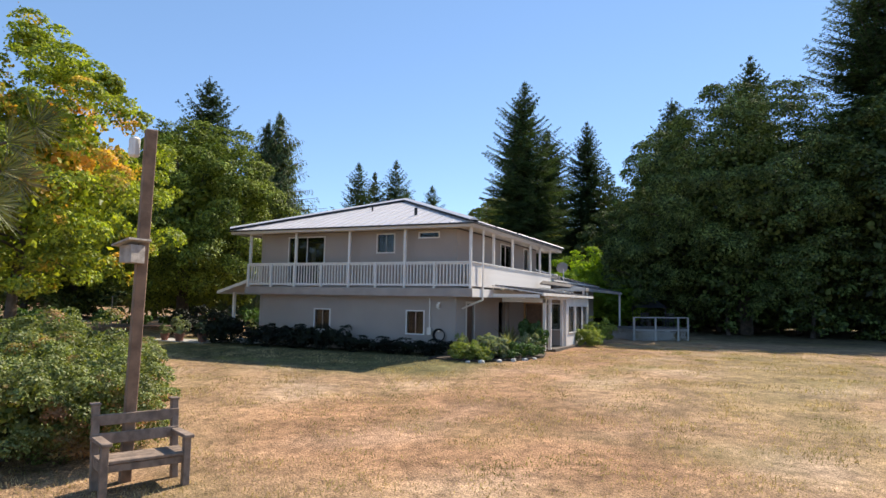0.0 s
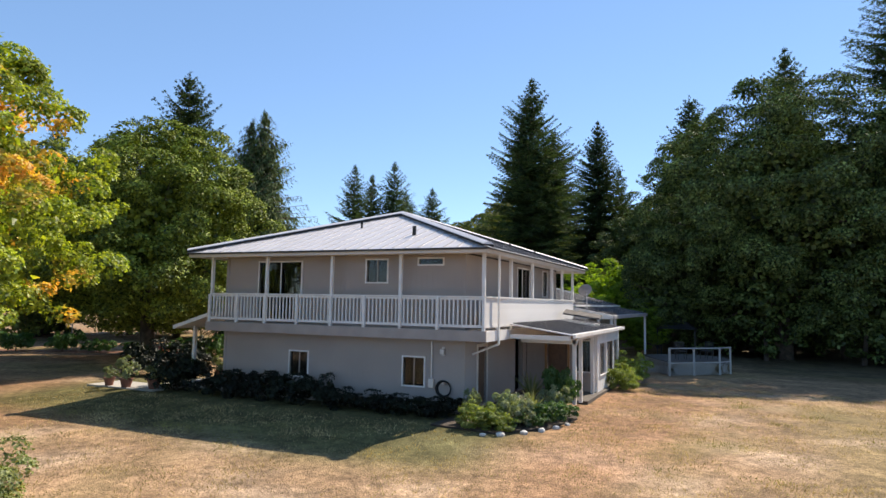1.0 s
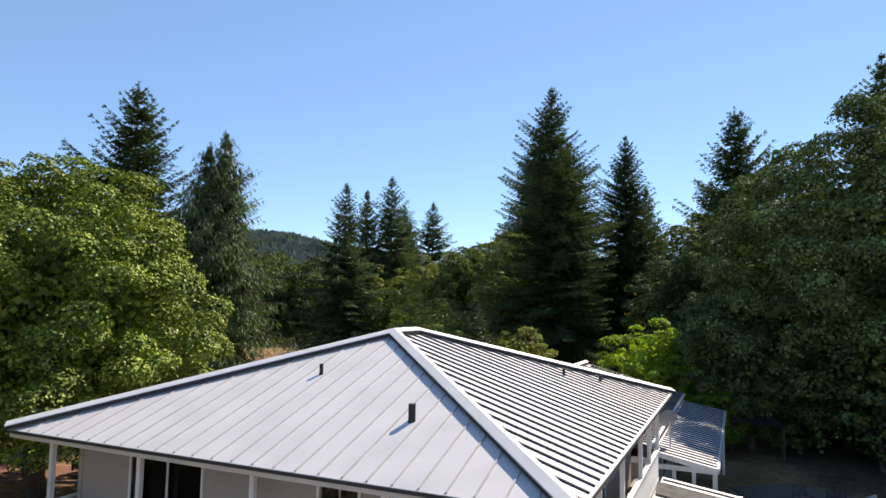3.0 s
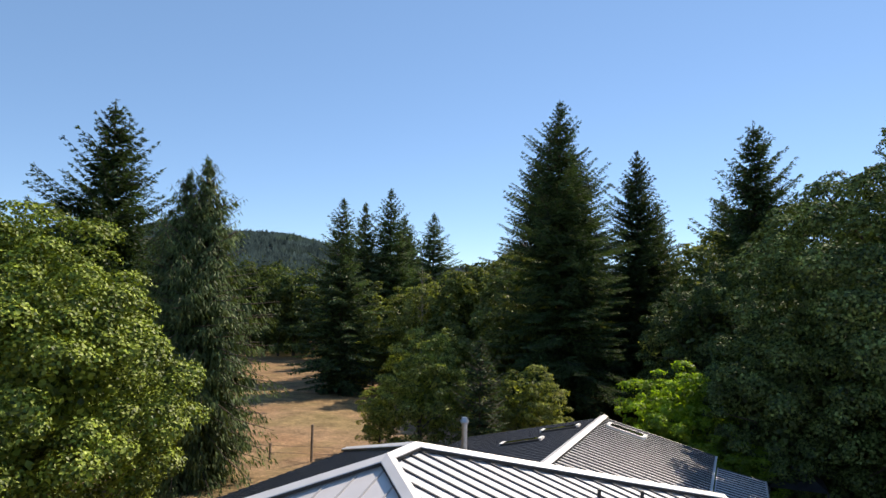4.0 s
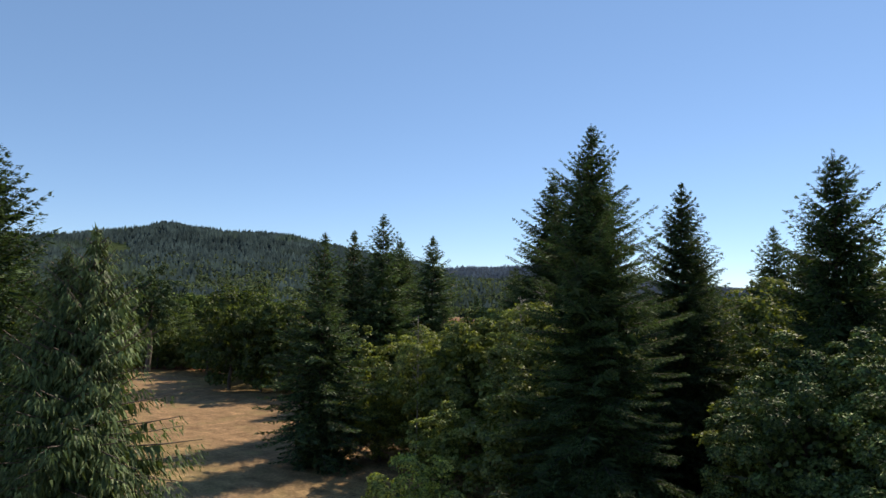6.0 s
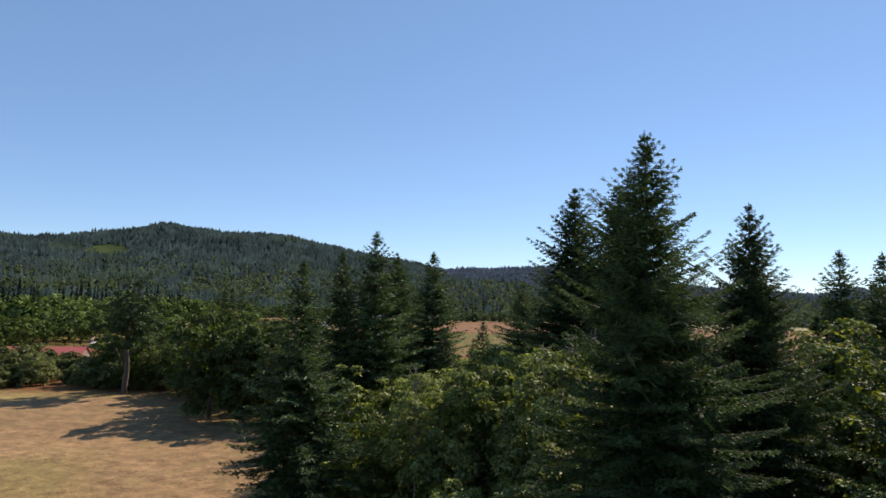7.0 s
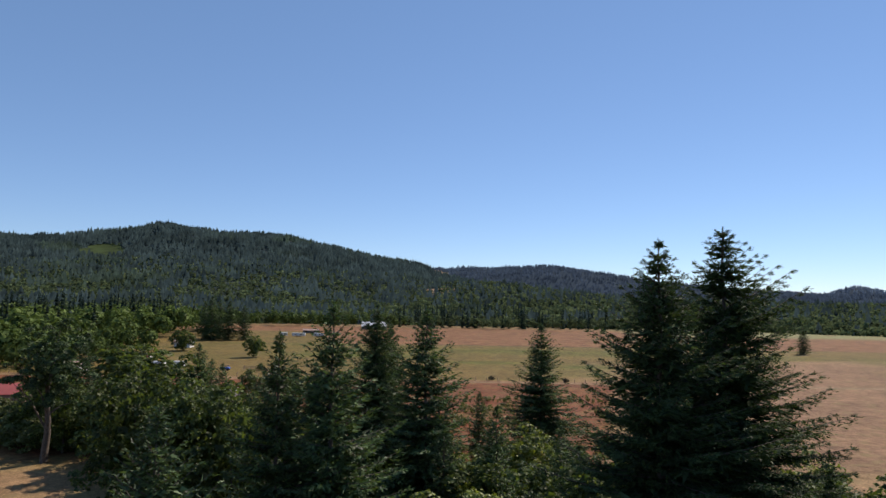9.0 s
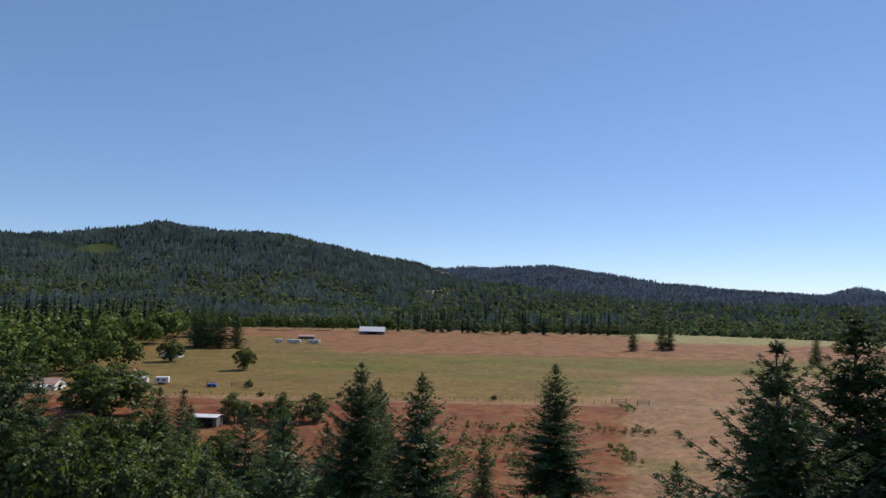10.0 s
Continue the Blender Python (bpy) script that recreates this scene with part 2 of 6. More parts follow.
M_SCRUB = leaf_mat("dry_scrub", (0.075, 0.10, 0.032), (0.14, 0.155, 0.055), glow=0.3)
M_BLADE = leaf_mat("straw_blades", (0.29, 0.205, 0.115), (0.54, 0.43, 0.27), other=(0.20, 0.19, 0.07), other_share=0.08, patch=0.5, glow=0.25, gloss=0.2)
M_FLOWER_W = leaf_mat("white_petals", (0.6, 0.6, 0.55), (0.8, 0.78, 0.74), glow=0.3)
M_FLOWER_R = leaf_mat("red_petals", (0.45, 0.03, 0.03), (0.65, 0.08, 0.05), glow=0.3)
M_STONE = mat("pale_stone", (0.62, 0.59, 0.55), 0.9, vary=0.2, noise_size=8, bump=0.5)
M_SOIL = mat("bark_mulch", (0.07, 0.05, 0.035), 0.95, vary=0.5, noise_size=9, bump=1.0, bump_size=30)
M_TERRACOTTA = mat("plant_pot", (0.22, 0.09, 0.06), 0.7, vary=0.3)
# Far conifers: a little distance haze is painted in as a blue cast
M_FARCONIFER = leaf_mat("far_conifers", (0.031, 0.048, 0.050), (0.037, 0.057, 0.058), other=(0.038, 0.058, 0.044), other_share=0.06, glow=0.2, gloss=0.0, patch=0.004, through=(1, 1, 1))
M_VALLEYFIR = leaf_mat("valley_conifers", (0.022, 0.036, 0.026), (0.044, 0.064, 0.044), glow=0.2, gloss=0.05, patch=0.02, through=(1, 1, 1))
# Ridge conifers: distance haze painted into the colour, bluer and lighter
M_HAZECONIFER = leaf_mat("hazy_ridge_conifers", (0.062, 0.090, 0.132), (0.068, 0.096, 0.138), glow=0.2, gloss=0.0, patch=0.004, through=(1, 1, 1))
M_HILLBROAD = leaf_mat("hill_broadleaf", (0.066, 0.096, 0.046), (0.125, 0.160, 0.078), glow=0.4, gloss=0.0, patch=0.01, through=(1, 1, 1))
M_FARBROAD = leaf_mat("far_broadleaf", (0.046, 0.074, 0.022), (0.088, 0.124, 0.038), glow=0.25, gloss=0.1, through=(1.2, 1.25, 0.9))
# Hill and ridge floors carry the same painted distance haze
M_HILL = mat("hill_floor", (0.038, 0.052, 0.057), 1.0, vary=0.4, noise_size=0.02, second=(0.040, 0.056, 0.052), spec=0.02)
M_HAZEFLOOR = mat("hazy_ridge_floor", (0.032, 0.048, 0.066), 1.0, vary=0.2, noise_size=0.01, spec=0.02)
M_CLEARCUT = mat("cleared_slope", (0.24, 0.17, 0.11), 1.0, vary=0.4, noise_size=0.05, spec=0.05)
M_MEADOW = mat("hill_meadow", (0.05, 0.072, 0.026), 1.0, vary=0.4, noise_size=0.03, spec=0.05)
M_REDROOF = mat("red_metal_roof", (0.42, 0.10, 0.08), 0.5, metal=0.1, vary=0.15, noise_size=0.6, stains=0.2)
M_TARP = mat("blue_paint", (0.05, 0.12, 0.42), 0.5, vary=0.2)
M_TYRE = mat("rubber", (0.015, 0.015, 0.015), 0.8, vary=0.2)
M_LATTICE = mat("lattice_white", (0.40, 0.40, 0.385), 0.6, vary=0.2, noise_size=3)
M_CANVAS = mat("dark_canvas", (0.055, 0.06, 0.07), 0.9, vary=0.3, noise_size=2)
M_BIRDBOX = mat("grey_board", (0.42, 0.38, 0.34), 0.85, vary=0.4, noise_size=8, bump=0.4)
M_GALV = mat("galvanised", (0.6, 0.6, 0.6), 0.4, metal=0.7, vary=0.2)


# ---- building blocks ----
def mesh_of(name, verts, faces):
    """A mesh from arrays of vertices and of equal-sided faces."""
    v, f = np.asarray(verts, dtype=np.float32), np.asarray(faces, dtype=np.int32)
    me = bpy.data.meshes.new(name)
    me.vertices.add(len(v))
    me.vertices.foreach_set("co", v.ravel())
    k = f.shape[1]
    me.loops.add(f.size)
    me.loops.foreach_set("vertex_index", f.ravel())
    me.polygons.add(len(f))
    me.polygons.foreach_set("loop_start", np.arange(0, f.size, k, dtype=np.int32))
    me.update(calc_edges=True)
    return me


def part(name, data, material, parent=None, label="", m=None):
    """Links a mesh or a bmesh as one object under its thing or part."""
    if isinstance(data, bmesh.types.BMesh):
        me = bpy.data.meshes.new(name)
        data.to_mesh(me)
        data.free()
        data = me
    if not data.materials:
        data.materials.append(material)
    ob = new(name, data)
    ob.parent = parent
    if m is not None:
        ob.matrix_basis = m
    if label:
        tagged(ob, label)
    return ob


def thing(name, label, category, m=None, group="", kind=""):
    ob = new(name)
    ob.empty_display_size = 0.3
    if m is not None:
        ob.matrix_basis = m
    return tagged(ob, label, category, group, kind)


def boxes(*dims, bevel=0.0):
    """A bmesh of boxes, each x0, x1, y0, y1, z0, z1."""
    bm = bmesh.new()
    for x0, x1, y0, y1, z0, z1 in dims:
        bmesh.ops.create_cube(bm, size=1, matrix=Matrix.LocRotScale(((x0 + x1) / 2, (y0 + y1) / 2, (z0 + z1) / 2), None, (x1 - x0, y1 - y0, z1 - z0)))
    if bevel:
        bmesh.ops.bevel(bm, geom=list(bm.edges), offset=bevel, segments=1, affect="EDGES")
    return bm


def beam(a, b, w, h, bevel=0.0):
    """A straight bar from a to b, w wide and h high."""
    a, b = Vector(a), Vector(b)
    d = b - a
    bm = bmesh.new()
    q = d.to_track_quat("Y", "Z").to_matrix().to_4x4()
    bmesh.ops.create_cube(bm, size=1, matrix=Matrix.Translation((a + b) / 2) @ q @ Matrix.Diagonal((w, d.length, h, 1)))
    if bevel:
        bmesh.ops.bevel(bm, geom=list(bm.edges), offset=bevel, segments=1, affect="EDGES")
    return bm


def cylinder(x, y, z0, z1, r0, r1=None, n=12):
    bm = bmesh.new()
    bmesh.ops.create_cone(bm, cap_ends=True, segments=n, radius1=r0, radius2=r0 if r1 is None else r1, depth=z1 - z0, matrix=Matrix.Translation((x, y, (z0 + z1) / 2)))
    return bm


def slab(points, thick):
    """A flat sheet through its corners, that reaches thick metres down."""
    bm = bmesh.new()
    top = [bm.verts.new(p) for p in points]
    low = [bm.verts.new((p[0], p[1], p[2] - thick)) for p in points]
    bm.faces.new(top)
    bm.faces.new(low[::-1])
    k = len(points)
    for i in range(k):
        bm.faces.new((top[i], low[i], low[(i + 1) % k], top[(i + 1) % k]))
    bmesh.ops.recalc_face_normals(bm, faces=list(bm.faces))
    return bm


def tube_arrays(points, radii, n=7):
    """Vertices and quads of a bent, tapering tube."""
    p, r = np.asarray(points, float), np.asarray(radii, float)
    d = np.gradient(p, axis=0)
    d /= np.linalg.norm(d, axis=1)[:, None] + 1e-9
    ref = np.where(np.abs(d[:, 2:3]) > 0.9, np.array([[1.0, 0, 0]]), np.array([[0, 0, 1.0]]))
    u = np.cross(d, ref)
    u /= np.linalg.norm(u, axis=1)[:, None] + 1e-9
    w = np.cross(d, u)
    a = np.arange(n) * 2 * math.pi / n
    v = p[:, None] + r[:, None, None] * (u[:, None] * np.cos(a)[None, :, None] + w[:, None] * np.sin(a)[None, :, None])
    i, j = np.meshgrid(np.arange(len(p) - 1), np.arange(n), indexing="ij")
    f = np.stack([i * n + j, i * n + (j + 1) % n, (i + 1) * n + (j + 1) % n, (i + 1) * n + j], -1).reshape(-1, 4)
    return v.reshape(-1, 3), f


def join(pieces):
    """One set of arrays from several."""
    vs, fs, k = [], [], 0
    for v, f in pieces:
        vs.append(v)
        fs.append(f + k)
        k += len(v)
    return np.concatenate(vs), np.concatenate(fs)


def unit(v):
    return v / (np.linalg.norm(v, axis=-1, keepdims=True) + 1e-9)


def leaf_arrays(rng, where, facing, length, width, wild=0.7, along=None, fold=0.18):
    """Folded leaf blades, two triangles each, at the places given and turned roughly to facing."""
    n = len(where)
    nor = unit(facing + rng.normal(0, wild, (n, 3)))
    t = rng.normal(0, 1, (n, 3)) if along is None else along + rng.normal(0, 0.25, (n, 3))
    t = unit(t - nor * (t * nor).sum(1, keepdims=True))
    s = np.cross(nor, t)
    ln = (length * rng.uniform(0.6, 1.3, n))[:, None]
    wd = (width * rng.uniform(0.6, 1.3, n))[:, None]
    v = np.stack([where, where + t * ln * 0.45 + s * wd * 0.5 + nor * wd * fold, where + t * ln, where + t * ln * 0.45 - s * wd * 0.5 + nor * wd * fold], 1)
    k = np.arange(n)[:, None] * 4
    f = np.concatenate([k + np.array([[0, 1, 2]]), k + np.array([[0, 2, 3]])], 1).reshape(-1, 3)
    return v.reshape(-1, 3), f


def broadleaf_meshes(seed, height, radius, crown_base, clumps, leaves, leaf, squash=1.0, trunk_r=0.22, lean=0.0, top_heavy=0.0, limbs=5, clump=(0.11, 0.23)):
    """Trunk and crown of a broadleaved tree: many leaf clumps at the limbs' ends, on an uneven outline with gaps."""
    rng = np.random.default_rng(seed)
    cz, rz = (height + crown_base) / 2, (height - crown_base) / 2
    d = unit(rng.normal(0, 1, (clumps, 3)))
    bulge = np.array([1 + 0.17 * noise.noise(Vector(q) * 1.7 + Vector((seed * 3.1, 0, 0))) for q in d])
    r = np.where(rng.uniform(0, 1, clumps) < 0.75, rng.uniform(0.78, 1.04, clumps), rng.uniform(0.35, 0.78, clumps)) * bulge
    c = d * r[:, None] * np.array([radius, radius * squash, rz])
    wide = 1 + top_heavy * c[:, 2:3] / rz
    c[:, :2] *= wide
    c += np.array([lean, 0, cz])
    size = radius * rng.uniform(*clump, clumps)
    per = rng.multinomial(leaves, size ** 2 / (size ** 2).sum())
    which = np.repeat(np.arange(clumps), per)
    n = len(which)
    q = unit(rng.normal(0, 1, (n, 3)) + np.array([0, 0, 0.7]) + 0.6 * d[which])
    where = c[which] + q * (size[which] * rng.uniform(0.8, 1.08, n))[:, None] * np.array([1.2, 1.2, 0.7])
    stray = rng.uniform(0, 1, n) < 0.1
    where[stray] += rng.normal(0, 0.16, (stray.sum(), 3)) * size[which][stray][:, None]
    crown = leaf_arrays(rng, where, q * 0.8 + np.array([0, 0, 0.5]), leaf, leaf * 0.85, wild=0.42)
    inner = max(60, leaves // 14)
    q = unit(rng.normal(0, 1, (inner, 3))) * rng.uniform(0.25, 0.78, inner)[:, None]
    core = leaf_arrays(rng, q * np.array([radius, radius * squash, rz]) * 0.92 * (1 + top_heavy * q[:, 2:3]) + np.array([lean, 0, cz]), q, min(radius * 0.2, leaf * 2.2), min(radius * 0.16, leaf * 1.9))
    crown = join([crown, core])
    z = np.linspace(0, cz + rz * 0.35, 9)
    path = np.stack([lean * (z / cz) ** 2 * 0.6 + 0.12 * np.sin(z * 0.7 + seed), 0.12 * np.cos(z * 0.6 + seed), z], 1)
    trunk = mesh_of("trunk", *tube_arrays(path, trunk_r * np.linspace(1.25, 0.3, 9), 9))
    arms = []
    for k in rng.choice(clumps, min(limbs, clumps), replace=False):
        s = rng.uniform(0.25, 0.75)
        a = np.array([np.interp(s * z[-1], z, path[:, i]) for i in range(3)])
        b = c[k]
        mid = (a + b) / 2 + np.array([0, 0, 0.12 * np.linalg.norm(b - a)])
        arms.append(mesh_of("limb", *tube_arrays(np.array([a, mid, b]), trunk_r * (1 - s * 0.7) * np.array([0.5, 0.3, 0.1]), 6)))
    return trunk, mesh_of("crown", *crown), arms


def twig_arrays(rng, where, along, facing, length, width):
    """Needle twigs: one slender triangle each, pointing along."""
    n = len(where)
    t = unit(along)
    nor = unit(facing + rng.normal(0, 0.75, (n, 3)))
    side = unit(np.cross(nor, t)) * (width * rng.uniform(0.6, 1.4, n))[:, None] * 0.5
    tip = where + t * (length * rng.uniform(0.6, 1.35, n))[:, None]
    return np.stack([where - side, where + side, tip], 1).reshape(-1, 3), np.arange(3 * n).reshape(-1, 3)


def conifer_meshes(seed, height, radius, base, step=0.42, limbs=6, spray=0.35, droop=0.35, weep=0.0, density=1.0, ragged=0.3, slope=0.52, slim=0.42, fill=5.0):
    """Trunk and crown of a conifer: whorls of limbs that droop and turn up at the tips, each with side branchlets set with needle twigs."""
    rng = np.random.default_rng(seed)
    z = np.arange(base, height * 0.985, step)
    z = z + rng.uniform(-0.3, 0.3, len(z)) * step
    lv = np.repeat(z, limbs) + rng.normal(0, 0.06, len(z) * limbs)
    u = np.clip((lv - base) / (height - base), 0, 1)
    n = len(lv)
    az = np.repeat(rng.uniform(0, 2 * math.pi, len(z)), limbs) + np.tile(np.arange(limbs) * 2 * math.pi / limbs, len(z)) + rng.normal(0, 0.3, n)
    uneven = np.array([1 + 0.36 * noise.noise(Vector((math.cos(a) * 0.9, math.sin(a) * 0.9, h * 0.22 + seed * 7.3))) for a, h in zip(az, lv)])
    ln = radius * np.tanh(slope * (1 - u) * (height - base) / radius) * uneven * rng.uniform(1 - ragged, 1 + ragged * 0.5, n) * np.clip(0.6 + u * 3.0, 0.6, 1) + 0.06
    rise = 0.95 * u ** 2.0 - 0.08 + 0.1 * u + rng.normal(0, 0.09, n)
    out = np.stack([np.cos(az), np.sin(az), np.zeros(n)], 1)
    up = np.array([0, 0, 1.0])

    def along_limb(who, r, s):
        return out[who] * r[:, None] + up * (lv[who] + rise[who] * r - droop * r * s * (1 - 0.7 * u[who]) + 0.22 * r * s * s)[:, None]

    def across(who):
        return np.stack([-out[who][:, 1], out[who][:, 0], np.zeros(len(who))], 1) * rng.choice([-1.0, 1.0], len(who))[:, None]
    # twigs on branchlets, which stand off the limb like the teeth of a comb
    who = np.repeat(np.arange(n), np.maximum(14, ((0.6 + ln * (0.6 + 0.13 * ln)) * density / (spray * 0.07)).astype(int)))
    m, L = len(who), ln[who]
    teeth = np.maximum(3, np.round(L * 3.0))
    s = np.clip((np.floor(rng.uniform(0.0, 1.0, m) ** 0.92 * teeth) + 0.55 + rng.normal(0, 0.1, m)) / teeth, 0.02, 1.0)
    perp, fan = across(who), rng.uniform(0, 1, m) ** 1.3
    tooth = 0.27 * L * (1.1 - s) + 0.14 * np.minimum(1, L / 2.5)
    pos = along_limb(who, s * L, s) + perp * (tooth * fan)[:, None] + out[who] * (0.5 * tooth * fan)[:, None] - up * (0.10 * L * fan * fan * (1 - s) + rng.uniform(0, 0.2, m) * L * weep)[:, None] + rng.normal(0, 0.035, (m, 3)) * (1 + 0.1 * L)[:, None]
    heading = out[who] * 0.75 + perp * (0.35 + 0.6 * fan * (1.05 - s))[:, None] + up * (0.45 * u[who] * s - 0.1 - weep * 2.4)[:, None] + rng.normal(0, 0.32, (m, 3))
    big = (0.62 + 0.62 * (1 - s)) * np.clip(1.1 - 0.3 * u[who], 0.7, 1.1) * np.clip(0.5 + L * 0.3, 0.5, 1)
    crown = twig_arrays(rng, pos, heading, up * (1 - weep) + out[who] * (0.3 + weep), spray * big, spray * slim * big)
    # older wood and shaded foliage close to the stem
    who = np.repeat(np.arange(n), np.maximum(3, (ln * fill).astype(int)))
    m, L = len(who), ln[who]
    s = rng.uniform(0.02, 0.62, m)
    perp = across(who)
    inner = twig_arrays(rng, along_limb(who, s * L, s) - up * 0.06, out[who] * 0.7 + perp * 0.9 - up * (0.25 + weep * 2) + rng.normal(0, 0.3, (m, 3)), up * (1 - weep) + out[who] * 0.5, 0.35 + 0.17 * L * (1.1 - s), 0.14 + 0.05 * L * (1.1 - s))
    k = 60
    tips = twig_arrays(rng, np.stack([rng.normal(0, 0.04, k), rng.normal(0, 0.04, k), rng.uniform(height * 0.94, height, k)], 1), up * 0.8 + rng.normal(0, 0.7, (k, 3)), rng.normal(0, 1, (k, 3)), spray * 0.7, spray * 0.16)
    v, f = join([crown, inner, tips])
    zz = np.linspace(0, height, 12)
    bits = [tube_arrays(np.stack([0.05 * np.sin(zz), 0.05 * np.cos(zz * 0.8), zz], 1), height * 0.0125 * np.linspace(1.15, 0.05, 12), 9)]
    for k in rng.choice(n, min(n, 420), replace=False):
        q = np.linspace(0, 0.98, 4)
        pts = along_limb(np.full(4, k), q * ln[k], q)
        bits.append(tube_arrays(pts, np.array([0.05, 0.035, 0.022, 0.012]) * (0.5 + ln[k] / radius), 3))
    return mesh_of("trunk", *join(bits)), mesh_of("crown", v, f)


def tree(name, label, category, meshes, crown_mat, x, y, z=0.0, scale=1.0, tall=1.0, turn=0.0, group="", bark=None):
    t = thing(name, label, category, Matrix.Translation((x, y, z)) @ Matrix.Rotation(radians(turn), 4, "Z") @ Matrix.Diagonal((scale, scale, scale * tall, 1)), group)
    part("trunk", meshes[0], bark or M_BARK, t)
    part("crown", meshes[1], crown_mat, t)
    for arm in meshes[2] if len(meshes) > 2 else ():
        part("limb", arm, bark or M_BARK, t)
    return t


# ---- ground ----
def smooth(a, b, x):
    t = np.clip((x - a) / (b - a), 0, 1)
    return t * t * (3 - 2 * t)


def ground_z(x, y):
    y = np.asarray(y, float)
    return -0.8 * smooth(42, 80, y) - 0.055 * np.clip(-2 - y, 0, 26) + 0.0 * np.asarray(x, float)


def field_axes(x, y):
    """Metres ahead and to the right of the view over the valley."""
    dx, dy = x + 26.4, y - 52.8
    return -0.415 * dx + 0.910 * dy, 0.910 * dx + 0.415 * dy


def make_ground():
    xs = np.concatenate([-np.geomspace(6000, 430, 10), np.arange(-420, -300, 6), np.arange(-300, -45, 2.5), np.arange(-45, 30, 0.8), np.arange(30, 170, 6), np.geomspace(176, 6000, 12)])
    ys = np.concatenate([-np.geomspace(6000, 34, 12), np.arange(-30, 50, 0.8), np.arange(50, 130, 5), np.arange(130, 370, 1.8), np.arange(370, 820, 5), np.geomspace(840, 6000, 10)])
    X, Y = np.meshgrid(xs, ys, indexing="ij")
    near = 1 - smooth(30, 60, np.hypot(X + 4, Y))
    Z = ground_z(X, Y)
    rip = np.array([noise.noise(Vector((a * 0.35, b * 0.35, 0))) for a, b in zip(X.ravel(), Y.ravel())]).reshape(X.shape)
    Z = Z + 0.035 * rip * near
    nx, ny = X.shape
    i, j = np.meshgrid(np.arange(nx - 1), np.arange(ny - 1), indexing="ij")
    f = np.stack([i * ny + j, (i + 1) * ny + j, (i + 1) * ny + j + 1, i * ny + j + 1], -1).reshape(-1, 4)
    me = mesh_of("ground", np.stack([X, Y, Z], -1).reshape(-1, 3), f)
    # what grows where: straw lawn, tired green, red-brown rough grass, pasture
    x, y = X.ravel(), Y.ravel()
    big = np.array([noise.noise(Vector((a * 0.03, b * 0.03, 5))) for a, b in zip(x, y)])
    mid = np.array([noise.noise(Vector((a * 0.13, b * 0.13, 9))) for a, b in zip(x, y)])
    u, v = field_axes(x, y)
    col = np.tile(np.array([0.285, 0.185, 0.108]), (len(x), 1))

    def lay(c, w):
        nonlocal col
        w = np.clip(w, 0, 1)[:, None]
        col = col * (1 - w) + np.array(c) * w
    lay((0.19, 0.15, 0.065), smooth(0.1, 0.5, mid) * 0.6)
    worn = np.array([noise.noise(Vector((a * 0.42, b * 0.42, 21))) for a, b in zip(x, y)]) * (np.hypot(x - 2.5, y + 14) < 26)
    lay((0.40, 0.29, 0.20), smooth(0.05, 0.45, worn) * 0.75)
    lay((0.26, 0.13, 0.07), smooth(0.15, 0.5, -mid) * 0.5 * (y < 60))
    lay((0.24, 0.148, 0.076), smooth(40, 60, y))
    lay((0.19, 0.155, 0.052), smooth(0.05, 0.4, big) * 0.6 * smooth(40, 60, y))
    edge = 0.284 * u
    rough = smooth(95, 110, u) * (1 - smooth(226, 229, u)) * smooth(-0.6, 0.6, edge - v)
    lay((0.135, 0.040, 0.016), rough * (0.85 + 0.4 * mid))
    lay((0.205, 0.118, 0.066), smooth(-0.6, 0.8, v - edge) * smooth(90, 110, u) * (1 - smooth(300, 360, u)))
    far_side = 415 + 150 * smooth(-60, -120, v)
    past = smooth(227, 231, u) * (1 - smooth(0, 12, u - far_side))
    lay((0.14, 0.094, 0.029), past * smooth(-8, 30, edge + 40 * smooth(300, 380, u) * (v > 0) * 6 - v))
    lay((0.105, 0.086, 0.022), past * smooth(-0.1, 0.4, big) * 0.6)
    for pu, pv, ru, rv, w in ((330, -47, 16, 44, 0.85), (300, 20, 9, 20, 0.8), (285, 65, 7, 17, 0.8), (355, 150, 17, 60, 0.75), (372, 40, 24, 130, 0.55), (141, 48, 7, 9, 0.5), (405, -80, 12, 50, 0.4)):
        lay((0.066, 0.086, 0.010), np.exp(-((u - pu) / ru) ** 2 - ((v - pv) / rv) ** 2) * w * (1 + 0.6 * mid))
    lay((0.21, 0.15, 0.085), np.exp(-((u - 224) / 2.6) ** 2) * smooth(-175, -160, v) * 0.8)
    strip = smooth(0, 12, u - far_side) * (1 - smooth(660, 710, u))
    lay((0.20, 0.095, 0.045), strip)
    lay((0.125, 0.058, 0.028), strip * smooth(0.0, 0.3, mid))
    lay((0.06, 0.055, 0.022), np.exp(-((u - 420) / 3.0) ** 2) * smooth(-40, 0, v) * (1 - smooth(110, 130, v)) * 0.8)
    lay((0.10, 0.105, 0.04), smooth(690, 760, u) * smooth(-0.2, 0.3, mid) * 0.8)
    lay((0.19, 0.21, 0.09), smooth(560, 620, u) * (1 - smooth(950, 1000, u)) * smooth(170, 220, v) * (0.75 + 0.5 * mid))
    lay((0.15, 0.07, 0.05), smooth(990, 1010, u) * (1 - smooth(1080, 1100, u)) * smooth(480, 520, v) * (1 - smooth(680, 720, v)))
